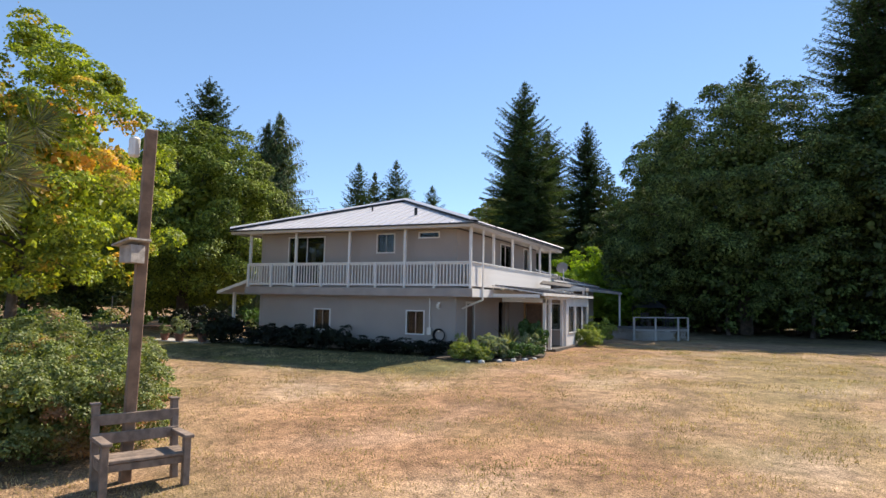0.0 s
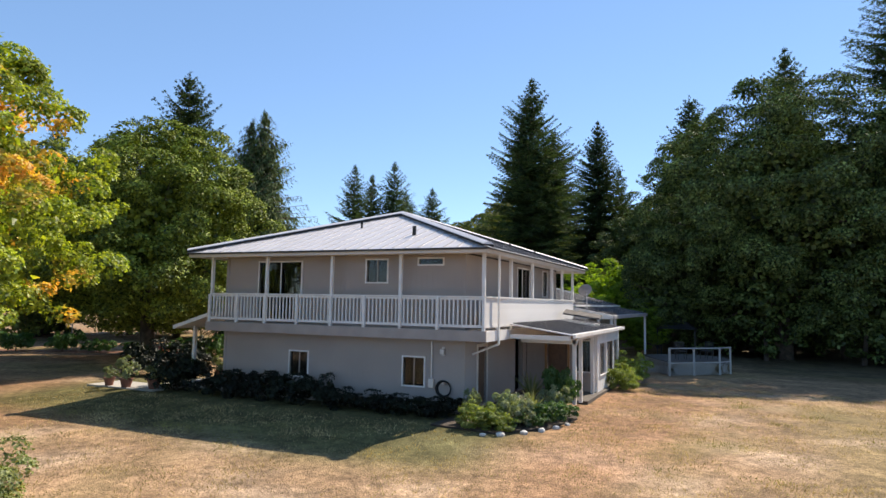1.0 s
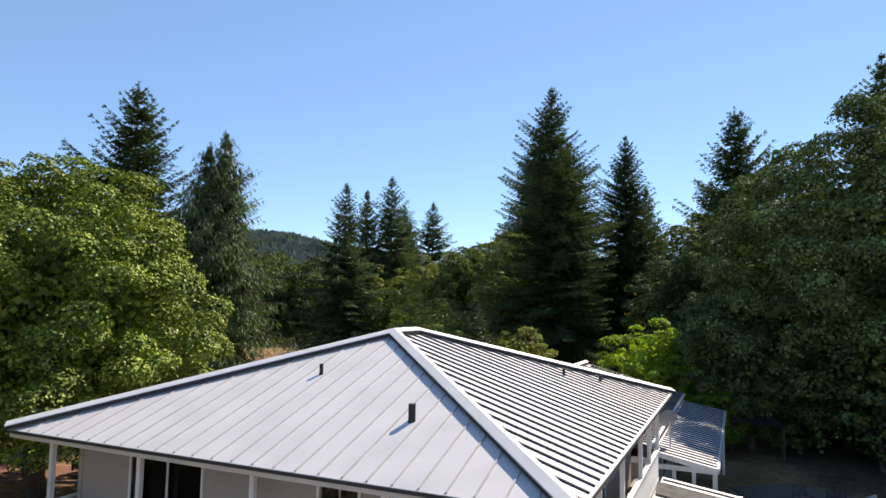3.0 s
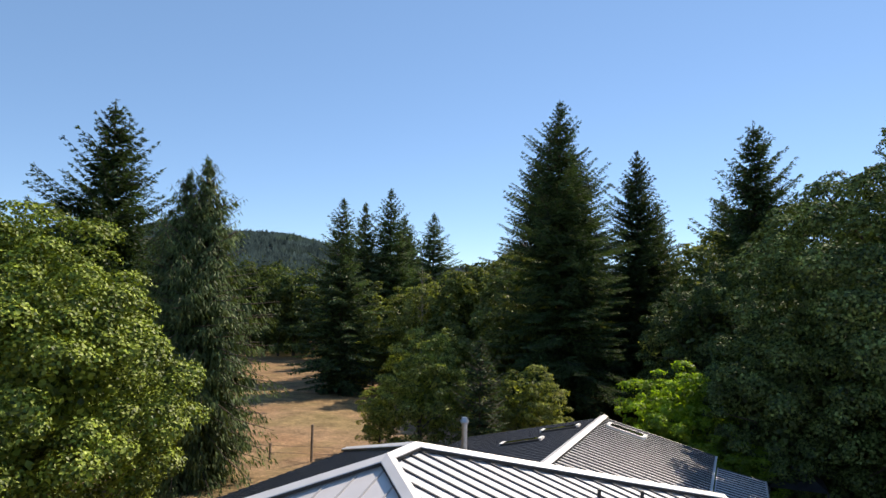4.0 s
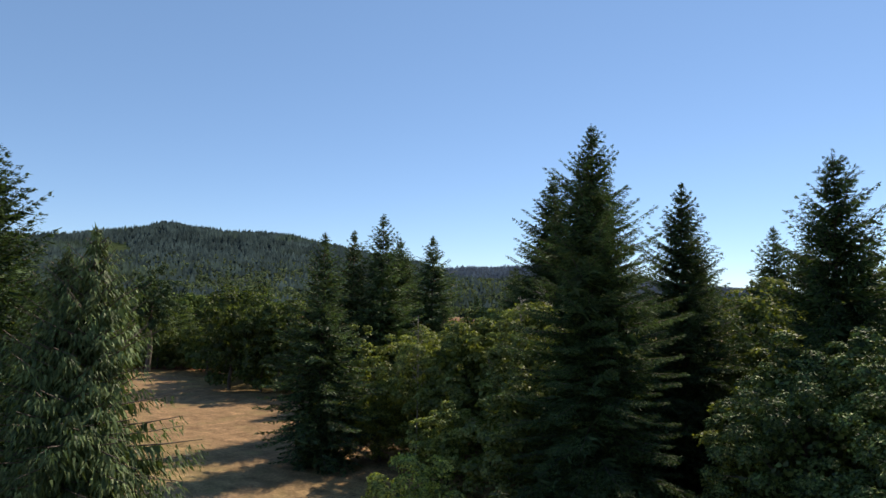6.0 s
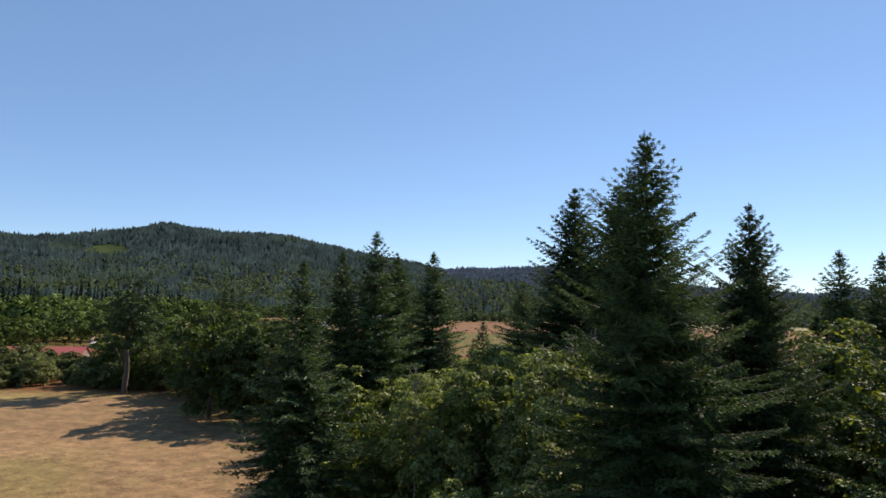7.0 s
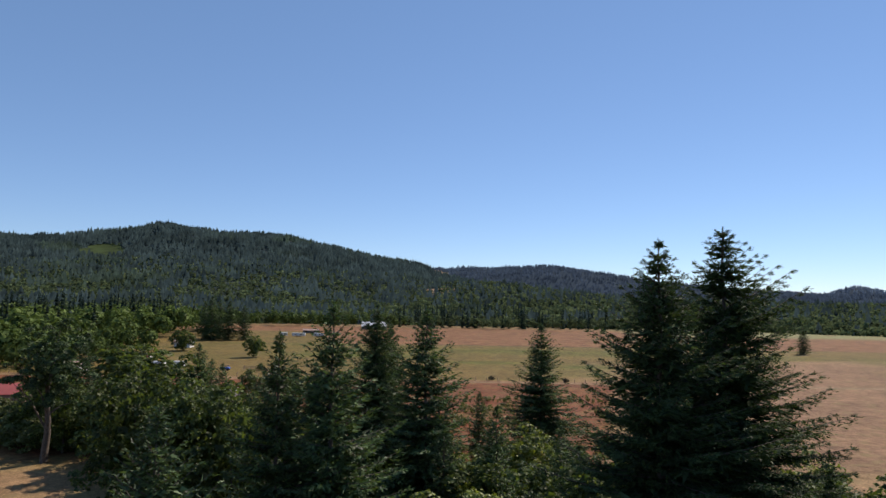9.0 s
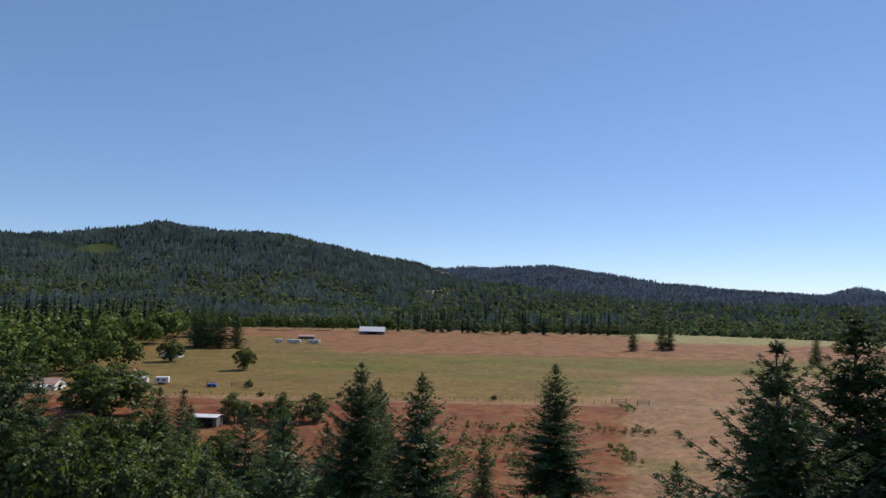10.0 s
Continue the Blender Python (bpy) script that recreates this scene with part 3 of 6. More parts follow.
    # lawn by the house: greener grass, its colour also lowered to deepen the house shadow
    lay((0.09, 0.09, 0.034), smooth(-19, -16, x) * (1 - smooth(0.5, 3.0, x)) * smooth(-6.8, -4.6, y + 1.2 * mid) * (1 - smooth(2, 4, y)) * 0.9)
    # darker brown ground under the wood
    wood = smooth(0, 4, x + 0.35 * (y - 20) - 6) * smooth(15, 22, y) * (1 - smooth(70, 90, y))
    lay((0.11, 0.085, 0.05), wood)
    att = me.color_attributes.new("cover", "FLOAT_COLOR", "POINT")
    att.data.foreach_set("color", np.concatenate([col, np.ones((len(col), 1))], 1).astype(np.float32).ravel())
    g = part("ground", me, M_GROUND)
    me.polygons.foreach_set("use_smooth", np.ones(len(me.polygons), dtype=bool))
    return tagged(g, "dry straw-coloured mown grass with green patches and rough fields", "ground", kind="structure")


make_ground()


# ---- hills ----
def polar(az, dist):
    """A place at az degrees to the right of the view over the valley and dist metres off."""
    a = np.radians(np.asarray(az, float) - 24.5)
    return -26.4 + np.sin(a) * dist, 52.8 + np.cos(a) * dist


def hill_height(az, dist, crest, near, far, bend):
    up = smooth(near, far, dist) ** bend * (1 - 0.6 * smooth(far, far * 1.5, dist))
    return crest(az) * up


def make_hill(name, label, crest, near, far, az0, az1, trees, seed, bend=0.9, tall=(17, 27), bare=(), broad=0, leaves=None, per=26, spread=0.45):
    az = np.linspace(az0, az1, 110)
    ds = np.linspace(near, far * 1.25, 52)
    A, D = np.meshgrid(az, ds, indexing="ij")

    def height(a, d):
        x, y = polar(a, d)
        k = np.array([noise.fractal(Vector((p * 0.0022, q * 0.0022, seed)), 1, 2, 4) for p, q in zip(np.ravel(x), np.ravel(y))]).reshape(np.shape(x))
        h = hill_height(a, d, crest, near, far, bend)
        return h * (1 + 0.16 * k) - 2 - 6 * smooth(near * 1.1, near, d)
    x, y = polar(A, D)
    z = height(A, D)
    nx, ny = A.shape
    i, j = np.meshgrid(np.arange(nx - 1), np.arange(ny - 1), indexing="ij")
    f = np.stack([i * ny + j, (i + 1) * ny + j, (i + 1) * ny + j + 1, i * ny + j + 1], -1).reshape(-1, 4)
    hill = part(name, mesh_of(name, np.stack([x, y, z], -1).reshape(-1, 3), f), M_HAZEFLOOR if leaves else M_HILL)
    for k, (ba, bd, ra, rd, surface) in enumerate(bare):
        hill.data.materials.append(surface)
        mid_a, mid_d = (A[:-1, :-1] + A[1:, 1:]).ravel() / 2, (D[:-1, :-1] + D[1:, 1:]).ravel() / 2
        inside = ((mid_a - ba) / ra) ** 2 + ((mid_d - bd) / rd) ** 2 < 1.15
        for q in np.nonzero(inside)[0]:
            hill.data.polygons[int(q)].material_index = k + 1
    tagged(hill, label, "hill", kind="structure")
    rng = np.random.default_rng(seed)
    d = np.sqrt(rng.uniform(near ** 2, (far * 1.1) ** 2, trees))
    a = rng.uniform(az0, az1, trees)
    keep = np.ones(trees, bool)
    for ba, bd, ra, rd, _ in bare:
        keep &= ((a - ba) / ra) ** 2 + ((d - bd) / rd) ** 2 > 1
    if broad:
        # conifers stand in stands among the broadleaved trees of the lower slope
        gx, gy = polar(a, d)
        stand = np.array([noise.noise(Vector((p * 0.006, q * 0.006, seed))) for p, q in zip(gx, gy)])
        keep &= rng.uniform(0, 1, trees) < smooth(-0.15, 0.2, stand) * 0.9 + smooth(near + 0.3 * (far - near), near + 0.6 * (far - near), d)
    a, d = a[keep], d[keep]
    x, y = polar(a, d)
    h = rng.uniform(tall[0], tall[1], len(a)) * rng.choice([1, 1, 1, 1.25], len(a))
    v, f = cone_trees(rng, x, y, height(a, d), h)
    me = mesh_of("forest", v, f)
    tri = v.reshape(-1, 3, 3)
    nrm = unit(np.cross(tri[:, 1] - tri[:, 0], tri[:, 2] - tri[:, 0]))
    nrm *= np.where(nrm[:, 2:3] < 0, -1, 1)
    tilt = np.repeat(rng.normal(0, 0.09, (len(a), 3)), 9, 0)
    soft = np.repeat(unit(0.22 * nrm + np.array([0, -0.12, 0.8]) + tilt), 3, 0)
    me.polygons.foreach_set("use_smooth", np.ones(len(me.polygons), dtype=bool))
    me.normals_split_custom_set_from_vertices(soft)
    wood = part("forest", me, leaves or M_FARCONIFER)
    tagged(wood, "dense dark-green conifer forest covering the hillside", "forest", kind="stuff")
    if broad:
        d = near + (far - near) * spread * rng.uniform(0, 1, broad) ** 1.3
        a = rng.uniform(az0, az1, broad)
        for ba, bd, ra, rd, _ in bare:
            clear = ((a - ba) / ra) ** 2 + ((d - bd) / rd) ** 2 > 1
            a, d = a[clear], d[clear]
        x, y = polar(a, d)
        me = clump_trees(rng, x, y, height(a, d), rng.uniform(9, 18, len(a)), per)
        tagged(part("broadleaf_wood", me, M_HILLBROAD), "light green broadleaf wood on the lower slope", "forest", kind="stuff")


def cone_trees(rng, x, y, z, h):
    """Far conifers: three ragged tiers of triangles round a stem, nine triangles a tree."""
    n = len(x)
    out = []
    base = np.stack([x, y, z], 1)
    for k, (lo, hi, w) in enumerate(((0.02, 0.58, 0.36), (0.28, 0.82, 0.28), (0.55, 1.0, 0.18))):
        a = rng.uniform(0, 6.28, n)
        apex = base + np.stack([0 * x, 0 * x, h * hi], 1)
        ring = [base + np.stack([np.cos(a + q) * h * w * rng.uniform(0.8, 1.2, n), np.sin(a + q) * h * w * rng.uniform(0.8, 1.2, n), h * (lo + rng.uniform(-0.04, 0.04, n))], 1) for q in (0, 2.09, 4.19)]
        for p, q in ((0, 1), (1, 2), (2, 0)):
            out.append(np.stack([apex, ring[p], ring[q]], 1))
    v = np.stack(out, 1).reshape(-1, 3)
    return v, np.arange(len(v)).reshape(-1, 3)


def spray_trees(rng, x, y, z, h, per=110):
    """Conifers of the middle distance: per drooping sprays round a stem, long below and short at the tip."""
    n = len(x)
    w = np.repeat(np.arange(n), per)
    m, hh = n * per, h[w]
    t = rng.uniform(0.06, 1.0, m) ** 1.15
    a = rng.uniform(0, 6.28, m)
    r = hh * (0.19 * (1 - t) ** 0.85 + 0.008) * rng.uniform(0.6, 1.15, m)
    foot = np.stack([x, y, z], 1)[w] + np.stack([0 * t, 0 * t, hh * t], 1)
    out = np.stack([np.cos(a), np.sin(a), 0 * a], 1)
    side = np.stack([-np.sin(a), np.cos(a), 0 * a], 1) * (0.30 * r + 0.015 * hh)[:, None]
    sag = np.array([0, 0, 1.0]) * (r * rng.uniform(0.05, 0.5, m))[:, None]
    mid = foot + out * (0.45 * r)[:, None] - 0.3 * sag
    tri = np.stack([np.stack([foot + [0, 0, 1] * (0.035 * hh)[:, None], mid + side, mid - side], 1), np.stack([foot + out * r[:, None] - sag, mid - side, mid + side], 1)], 1)
    v = tri.reshape(-1, 3)
    return v, np.arange(len(v)).reshape(-1, 3)


def clump_trees(rng, x, y, z, h, per):
    """Far broadleaved trees: per large leaf sprays in an uneven dome, and a stem."""
    n = len(x)
    w = np.repeat(np.arange(n), per)
    d = unit(rng.normal(0, 1, (n * per, 3)) + np.array([0, 0, 0.35]))
    hh = h[w]
    c = np.stack([x, y, z + h * 0.55], 1)[w] + d * (hh * 0.42 * rng.uniform(0.6, 1.05, n * per))[:, None] * np.array([0.95, 0.95, 1.0])
    v, f = leaf_arrays(rng, c - d * 0.1 * hh[:, None], d + np.array([0, 0, 0.3]), hh * (0.9 / per ** 0.42), hh * (0.8 / per ** 0.42), wild=0.4)
    me = mesh_of("leaf_domes", v, f[:, ::-1])
    me.polygons.foreach_set("use_smooth", np.ones(len(me.polygons), dtype=bool))
    me.normals_split_custom_set_from_vertices(np.repeat(unit(d + rng.normal(0, 0.25, d.shape)), 4, 0))
    return me


def profile(*pts):
    p = np.array(pts, float)
    return lambda a: np.interp(a, p[:, 0], p[:, 1])


# heights over the valley against degrees to the right of the view
RIDGE = profile((-60, 140), (-40, 190), (-33, 198), (-27, 226), (-23, 258), (-18, 238), (-13, 224), (-8, 186), (-2, 146), (0, 108), (6, 70), (14, 30), (30, 10), (60, 10))
BEHIND = profile((-12, 60), (-4, 190), (0, 196), (3, 203), (9, 200), (14, 160), (19, 128), (25, 100), (31, 80), (38, 76), (60, 60))
LOWER = profile((-6, 10), (-2, 55), (2, 66), (6, 62), (10, 48), (16, 34), (24, 28), (36, 24), (50, 20))
KNOB = profile((24, 20), (28, 50), (30.5, 96), (31.6, 128), (32.6, 148), (34, 128), (36, 110), (44, 80))
make_hill("hill_knob", "distant haze-blue wooded knoll at the valley's end", KNOB, 3600, 4300, 22, 48, 2500, 31, tall=(14, 20), leaves=M_HAZECONIFER)
make_hill("hill_behind", "long wooded ridge behind the valley", BEHIND, 1900, 3300, -14, 52, 15000, 32, tall=(10, 14), leaves=M_HAZECONIFER, bare=((-0.4, 2700, 1.2, 260, M_CLEARCUT),))
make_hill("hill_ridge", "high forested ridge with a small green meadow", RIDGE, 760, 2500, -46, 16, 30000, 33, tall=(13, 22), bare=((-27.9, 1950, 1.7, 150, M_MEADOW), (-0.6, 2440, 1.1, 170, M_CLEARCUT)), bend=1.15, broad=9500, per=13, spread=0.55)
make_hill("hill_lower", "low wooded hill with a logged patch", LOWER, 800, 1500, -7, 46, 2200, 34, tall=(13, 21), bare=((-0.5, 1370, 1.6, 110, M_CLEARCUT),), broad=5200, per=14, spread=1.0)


# ---- house ----
def wall(name, axis, plane, thick, a0, a1, z0, z1, openings, material, parent, label=""):
    """A wall along x or y whose outer face lies in plane and which goes thick metres inwards; openings a0, a1, z0, z1 go through it."""
    ca = sorted({a0, a1, *(o[0] for o in openings), *(o[1] for o in openings)})
    cz = sorted({z0, z1, *(o[2] for o in openings), *(o[3] for o in openings)})
    solid = {}
    for i in range(len(ca) - 1):
        for k in range(len(cz) - 1):
            m, h = (ca[i] + ca[i + 1]) / 2, (cz[k] + cz[k + 1]) / 2
            solid[i, k] = not any(o[0] < m < o[1] and o[2] < h < o[3] for o in openings)
    bm, made = bmesh.new(), {}

    def v(i, k, b):
        if (i, k, b) not in made:
            p = plane + (thick if b else 0)
            made[i, k, b] = bm.verts.new((ca[i], p, cz[k]) if axis == "x" else (p, ca[i], cz[k]))
        return made[i, k, b]
    for (i, k), s in solid.items():
        if not s:
            continue
        for b in (0, 1):
            bm.faces.new([v(i, k, b), v(i + 1, k, b), v(i + 1, k + 1, b), v(i, k + 1, b)])
        for di, dk, p, q in ((-1, 0, (i, k), (i, k + 1)), (1, 0, (i + 1, k), (i + 1, k + 1)), (0, -1, (i, k), (i + 1, k)), (0, 1, (i, k + 1), (i + 1, k + 1))):
            if not solid.get((i + di, k + dk), False):
                bm.faces.new([v(*p, 0), v(*q, 0), v(*q, 1), v(*p, 1)])
    bmesh.ops.recalc_face_normals(bm, faces=list(bm.faces))
    return part(name, bm, material, parent, label)


def pane_mat():
    m = bpy.data.materials.new("clear_glass")
    m.use_nodes = True
    n, l = m.node_tree.nodes, m.node_tree.links
    n.clear()
    tr, gl, fr, mx, o = n.new("ShaderNodeBsdfTransparent"), n.new("ShaderNodeBsdfGlossy"), n.new("ShaderNodeFresnel"), n.new("ShaderNodeMixShader"), n.new("ShaderNodeOutputMaterial")
    tr.inputs[0].default_value, gl.inputs["Roughness"].default_value, fr.inputs[0].default_value = (0.55, 0.58, 0.58, 1), 0.02, 1.42
    l.new(fr.outputs[0], mx.inputs[0])
    l.new(tr.outputs[0], mx.inputs[1])
    l.new(gl.outputs[0], mx.inputs[2])
    l.new(mx.outputs[0], o.inputs[0])
    return m


M_PANE = pane_mat()


def oriented(axis, plane, sign, *dims):
    """Boxes given along the wall, out of it (positive is outwards) and up, in the wall's own directions."""
    out = []
    for a0, a1, d0, d1, z0, z1 in dims:
        p, q = sorted((plane + sign * d0, plane + sign * d1))
        out.append((a0, a1, p, q, z0, z1) if axis == "x" else (p, q, a0, a1, z0, z1))
    return out


def window(parent, axis, plane, sign, a0, a1, z0, z1, mullions=(0.5,), trim=0.05, name="window", curtain=True):
    """A white-framed window in an opening; plane is the wall's outer face and sign the way out."""
    w = boxes(*oriented(axis, plane, sign, (a0 - trim, a1 + trim, -0.05, 0.035, z1, z1 + trim), (a0 - trim, a1 + trim, -0.05, 0.045, z0 - trim, z0), (a0 - trim, a0, -0.05, 0.035, z0, z1), (a1, a1 + trim, -0.05, 0.035, z0, z1)))
    fr = part(name, w, M_WHITE, parent, "white painted window with dark panes")
    cuts = [a0, *[a0 + (a1 - a0) * k for k in mullions], a1]
    for c in cuts[1:-1]:
        part("mullion", boxes(*oriented(axis, plane, sign, (c - 0.014, c + 0.014, -0.06, -0.02, z0, z1))), M_WHITE if name == "sliding_door" else M_BIRDBOX, fr)
    for p, q in zip(cuts[:-1], cuts[1:]):
        pn = part("pane", boxes(*oriented(axis, plane, sign, (p + 0.026, q - 0.026, -0.05, -0.044, z0 + 0.002, z1 - 0.002))), M_PANE, fr)
        pn.visible_shadow = False
    if curtain:
        n = max(4, int((a1 - a0) / 0.07))
        dims = []
        for k in range(n):
            if (k // 2) % 5 in (1, 2):
                continue
            p = a0 + (a1 - a0) * k / n
            dims.append((p, p + (a1 - a0) / n, -0.22 - 0.025 * (k % 2), -0.2 - 0.025 * (k % 2), z0 + 0.02, z1))
        part("curtain", boxes(*oriented(axis, plane, sign, *dims)), M_CURTAIN, fr, "tan curtain drawn behind the glass")
    return fr


def ribbed_face(roof, corners, run, spacing, major, high=0.032, sheet=None, broad=0.055):
    """Metal sheet through corners, with ribs that run up the slope in the direction run (x or y) and end at the sheet's edges."""
    part("roof_sheet", slab(corners, 0.04), sheet or M_ROOF, roof)
    p = [Vector(c) for c in corners]
    nrm = (p[1] - p[0]).cross(p[2] - p[0]).normalized()
    if nrm.z < 0:
        nrm = -nrm
    k = 0 if run == "y" else 1       # the coordinate that is constant along a rib
    lo, hi = min(c[k] for c in p), max(c[k] for c in p)
    a, i = lo + spacing * 0.5, 0
    while a < hi - 0.05:
        ends = []
        for q in range(len(p)):
            s, t = p[q], p[(q + 1) % len(p)]
            if (s[k] - a) * (t[k] - a) < 0:
                ends.append(s + (t - s) * ((a - s[k]) / (t[k] - s[k])))
        if len(ends) == 2 and (ends[0] - ends[1]).length > 0.25:
            big = i % major == 0
            h, w = (high, broad) if big else (high * 0.72, 0.04)
            d = (ends[1] - ends[0]).normalized() * 0.05
            side = nrm.cross(d).normalized() * w
            bm = bmesh.new()
            ring = []
            for e in (ends[0] + d, ends[1] - d):
                ring.append([bm.verts.new(e + side * s + nrm * z) for s, z in ((-0.6, 0.001), (-0.42, h), (0.42, h), (0.6, 0.001))])
            for q in range(3):
                bm.faces.new((ring[0][q], ring[0][q + 1], ring[1][q + 1], ring[1][q]))
            bm.faces.new(ring[0][::-1])
            bm.faces.new(ring[1])
            bmesh.ops.recalc_face_normals(bm, faces=list(bm.faces))
            # ribs on side slopes get the colour with the shade painted in
            part("rib", bm, M_RIB_SHADE if sheet else M_RIB, roof)
        a += spacing
        i += 1


def cap(roof, a, b, w=0.3):
    """A folded ridge or hip cap along an edge of the roof."""
    a, b = Vector(a), Vector(b)
    d = (b - a).normalized()
    s = d.cross(Vector((0, 0, 1))).normalized() * w * 0.5
    bm = bmesh.new()
    ring = [[bm.verts.new(e + q) for q in (s + Vector((0, 0, 0.075)), s * 0.97 + Vector((0, 0, 0.095)), Vector((0, 0, 0.17)), -s * 0.97 + Vector((0, 0, 0.095)), -s + Vector((0, 0, 0.075)))] for e in (a, b)]
    for q in range(4):
        bm.faces.new((ring[0][q], ring[0][q + 1], ring[1][q + 1], ring[1][q]))
    bm.faces.new(ring[0])
    bm.faces.new(ring[1][::-1])
    bmesh.ops.recalc_face_normals(bm, faces=list(bm.faces))
    part("ridge_cap", bm, M_CAP, roof)
    # dark foam closures that also stand in for the cap's shadow line
    up = Vector((0, 0, 0.038))
    for q in (s * 0.93, -s * 0.93):
        part("closure_shadow_strip", beam(a + q + up, b + q + up, 0.014, 0.066), M_PIPE, roof)


X0, X1, Y0, Y1 = -10.8, -0.8, 0.4, 11.9         # the walls of both storeys
DECK, RAIL, BEAM, EAVE = 2.68, 3.75, 5.1, 5.27
RX0, RX1, RY0, RY1, RZ = -12.0, 0.24, -0.42, 13.6, 7.29

house = thing("house", "two-storey beige house with white balcony and grey metal hip roof", "house")

# front openings: two low windows; sliding door, window and slit window above
LOW = [(-7.68, -6.9, 0.82, 1.68), (-3.02, -2.25, 0.78, 1.7)]
UP = [(-9.22, -7.3, 2.78, 4.92), (-4.53, -3.72, 4.2, 4.96), (-2.5, -1.62, 4.8, 4.98)]
wall("front_wall", "x", Y0, 0.18, X0, X1, -0.1, EAVE - 0.15, LOW + UP, M_SIDING, house)
SIDE_UP = [(5.8, 7.4, 2.78, 4.95), (9.5, 10.2, 3.9, 5.0)]
SIDE_LOW = [(1.55, 2.35, 0.1, 2.05), (5.6, 6.6, 0.12, 2.15)]
wall("side_wall", "y", X1, -0.18, Y0 + 0.181, Y1 - 0.181, -0.1, EAVE - 0.15, SIDE_LOW + SIDE_UP, M_SIDING_SIDE, house)
wall("side_wall", "y", X0, 0.18, Y0 + 0.181, Y1 - 0.181, -0.1, EAVE - 0.15, [(2.5, 4.0, 3.3, 4.8)], M_SIDING_SIDE, house)
wall("back_wall", "x", Y1 - 0.18, 0.18, X0, X1, -0.1, EAVE - 0.15, [], M_SIDING, house)
part("upper_floor", boxes((X0 + 0.19, X1 - 0.19, Y0 + 0.19, Y1 - 0.19, 2.4, 2.62)), M_INSIDE, house)
part("room_wall", boxes((X0 + 0.19, X1 - 0.19, 4.4, 4.5, 0, 2.39), (X0 + 0.19, X1 - 0.19, 4.4, 4.5, 2.63, 5.0)), M_INSIDE, house)
part("ground_floor", boxes((X0 + 0.19, X1 - 0.19, Y0 + 0.19, Y1 - 0.19, -0.05, 0.06)), M_INSIDE, house)
for o in LOW:
    window(house, "x", Y0, -1, *o)
window(house, "x", Y0, -1, *UP[0], name="sliding_door", mullions=(0.5,), curtain=False)
window(house, "x", Y0, -1, *UP[1])
window(house, "x", Y0, -1, *UP[2], mullions=(), curtain=False)
window(house, "y", X1, 1, *SIDE_UP[0], name="sliding_door", mullions=(0.5,))
window(house, "y", X1, 1, *SIDE_UP[1])
window(house, "y", X0, -1, 2.5, 4.0, 3.3, 4.8)
door = part("side_door", boxes((X1 - 0.12, X1 - 0.06, 1.57, 2.33, 0.12, 2.03)), M_DOOR, house, "brown wooden side door")
part("door_frame", boxes((X1 - 0.1, X1 + 0.03, 1.45, 1.55, 0.1, 2.15), (X1 - 0.1, X1 + 0.03, 2.35, 2.45, 0.1, 2.15), (X1 - 0.1, X1 + 0.03, 1.55, 2.35, 2.05, 2.15)), M_TRIM, door)
for x in (X1 - 0.1, X0 - 0.015):
    part("corner_board", boxes((x, x + 0.115, Y0 - 0.024, Y0 - 0.002, 0, BEAM)), M_SIDING, house)

M_RIM = mat("rim_paint", (0.40, 0.345, 0.315), 0.7, vary=0.15, noise_size=1.5, stains=0.2)
M_FLOOR = mat("porch_floor", (0.085, 0.07, 0.06), 0.85, vary=0.3, noise_size=3, bump=0.3)
# balcony deck: rim boards, floor boards and their joists
deck = part("deck", boxes((-11.3, 0.06, -0.06, Y0 - 0.03, DECK - 0.12, DECK - 0.04), (X1 + 0.03, 0.06, Y0 - 0.03, 12.2, DECK - 0.12, DECK - 0.04), (-11.3, X0 - 0.03, Y0 - 0.03, 6.0, DECK - 0.12, DECK - 0.04)), M_TRIM, house)
part("rim_board", boxes((-11.34, 0.1, -0.1, -0.061, 2.33, DECK - 0.02)), M_RIM, deck)
part("rim_board", boxes((0.061, 0.1, -0.06, 12.2, 2.33, DECK - 0.02)), M_WHITE, deck)
part("rim_board", boxes((-11.34, -11.301, -0.06, 6.0, 2.33, DECK - 0.02)), M_TRIM, deck)
for k in range(3):
    part("deck_board", boxes((-11.3, 0.06, -0.058 + k * 0.145, 0.08 + k * 0.145, DECK - 0.038, DECK)), M_DECK, deck)
for k in range(5):
    part("deck_board", boxes((X1 + 0.05 + k * 0.145, X1 + 0.19 + k * 0.145, Y0, 12.2, DECK - 0.038, DECK)), M_DECK, deck)
for k in range(18):
    part("joist", boxes((-11.0 + k * 0.6, -10.95 + k * 0.6, -0.05, Y0 - 0.03, DECK - 0.3, DECK - 0.121)), M_TRIM, deck)

# railings with single balusters
BAL = boxes((-0.022, 0.022, -0.022, 0.022, 0, 0.84))
bal_me = bpy.data.meshes.new("baluster")
BAL.to_mesh(bal_me)
BAL.free()
bal_me.materials.append(M_WHITE)


BOARD = boxes((-0.012, 0.012, -0.054, 0.054, 0, 0.84))
board_me = bpy.data.meshes.new("baluster")
BOARD.to_mesh(board_me)
BOARD.free()
board_me.materials.append(M_WHITE)


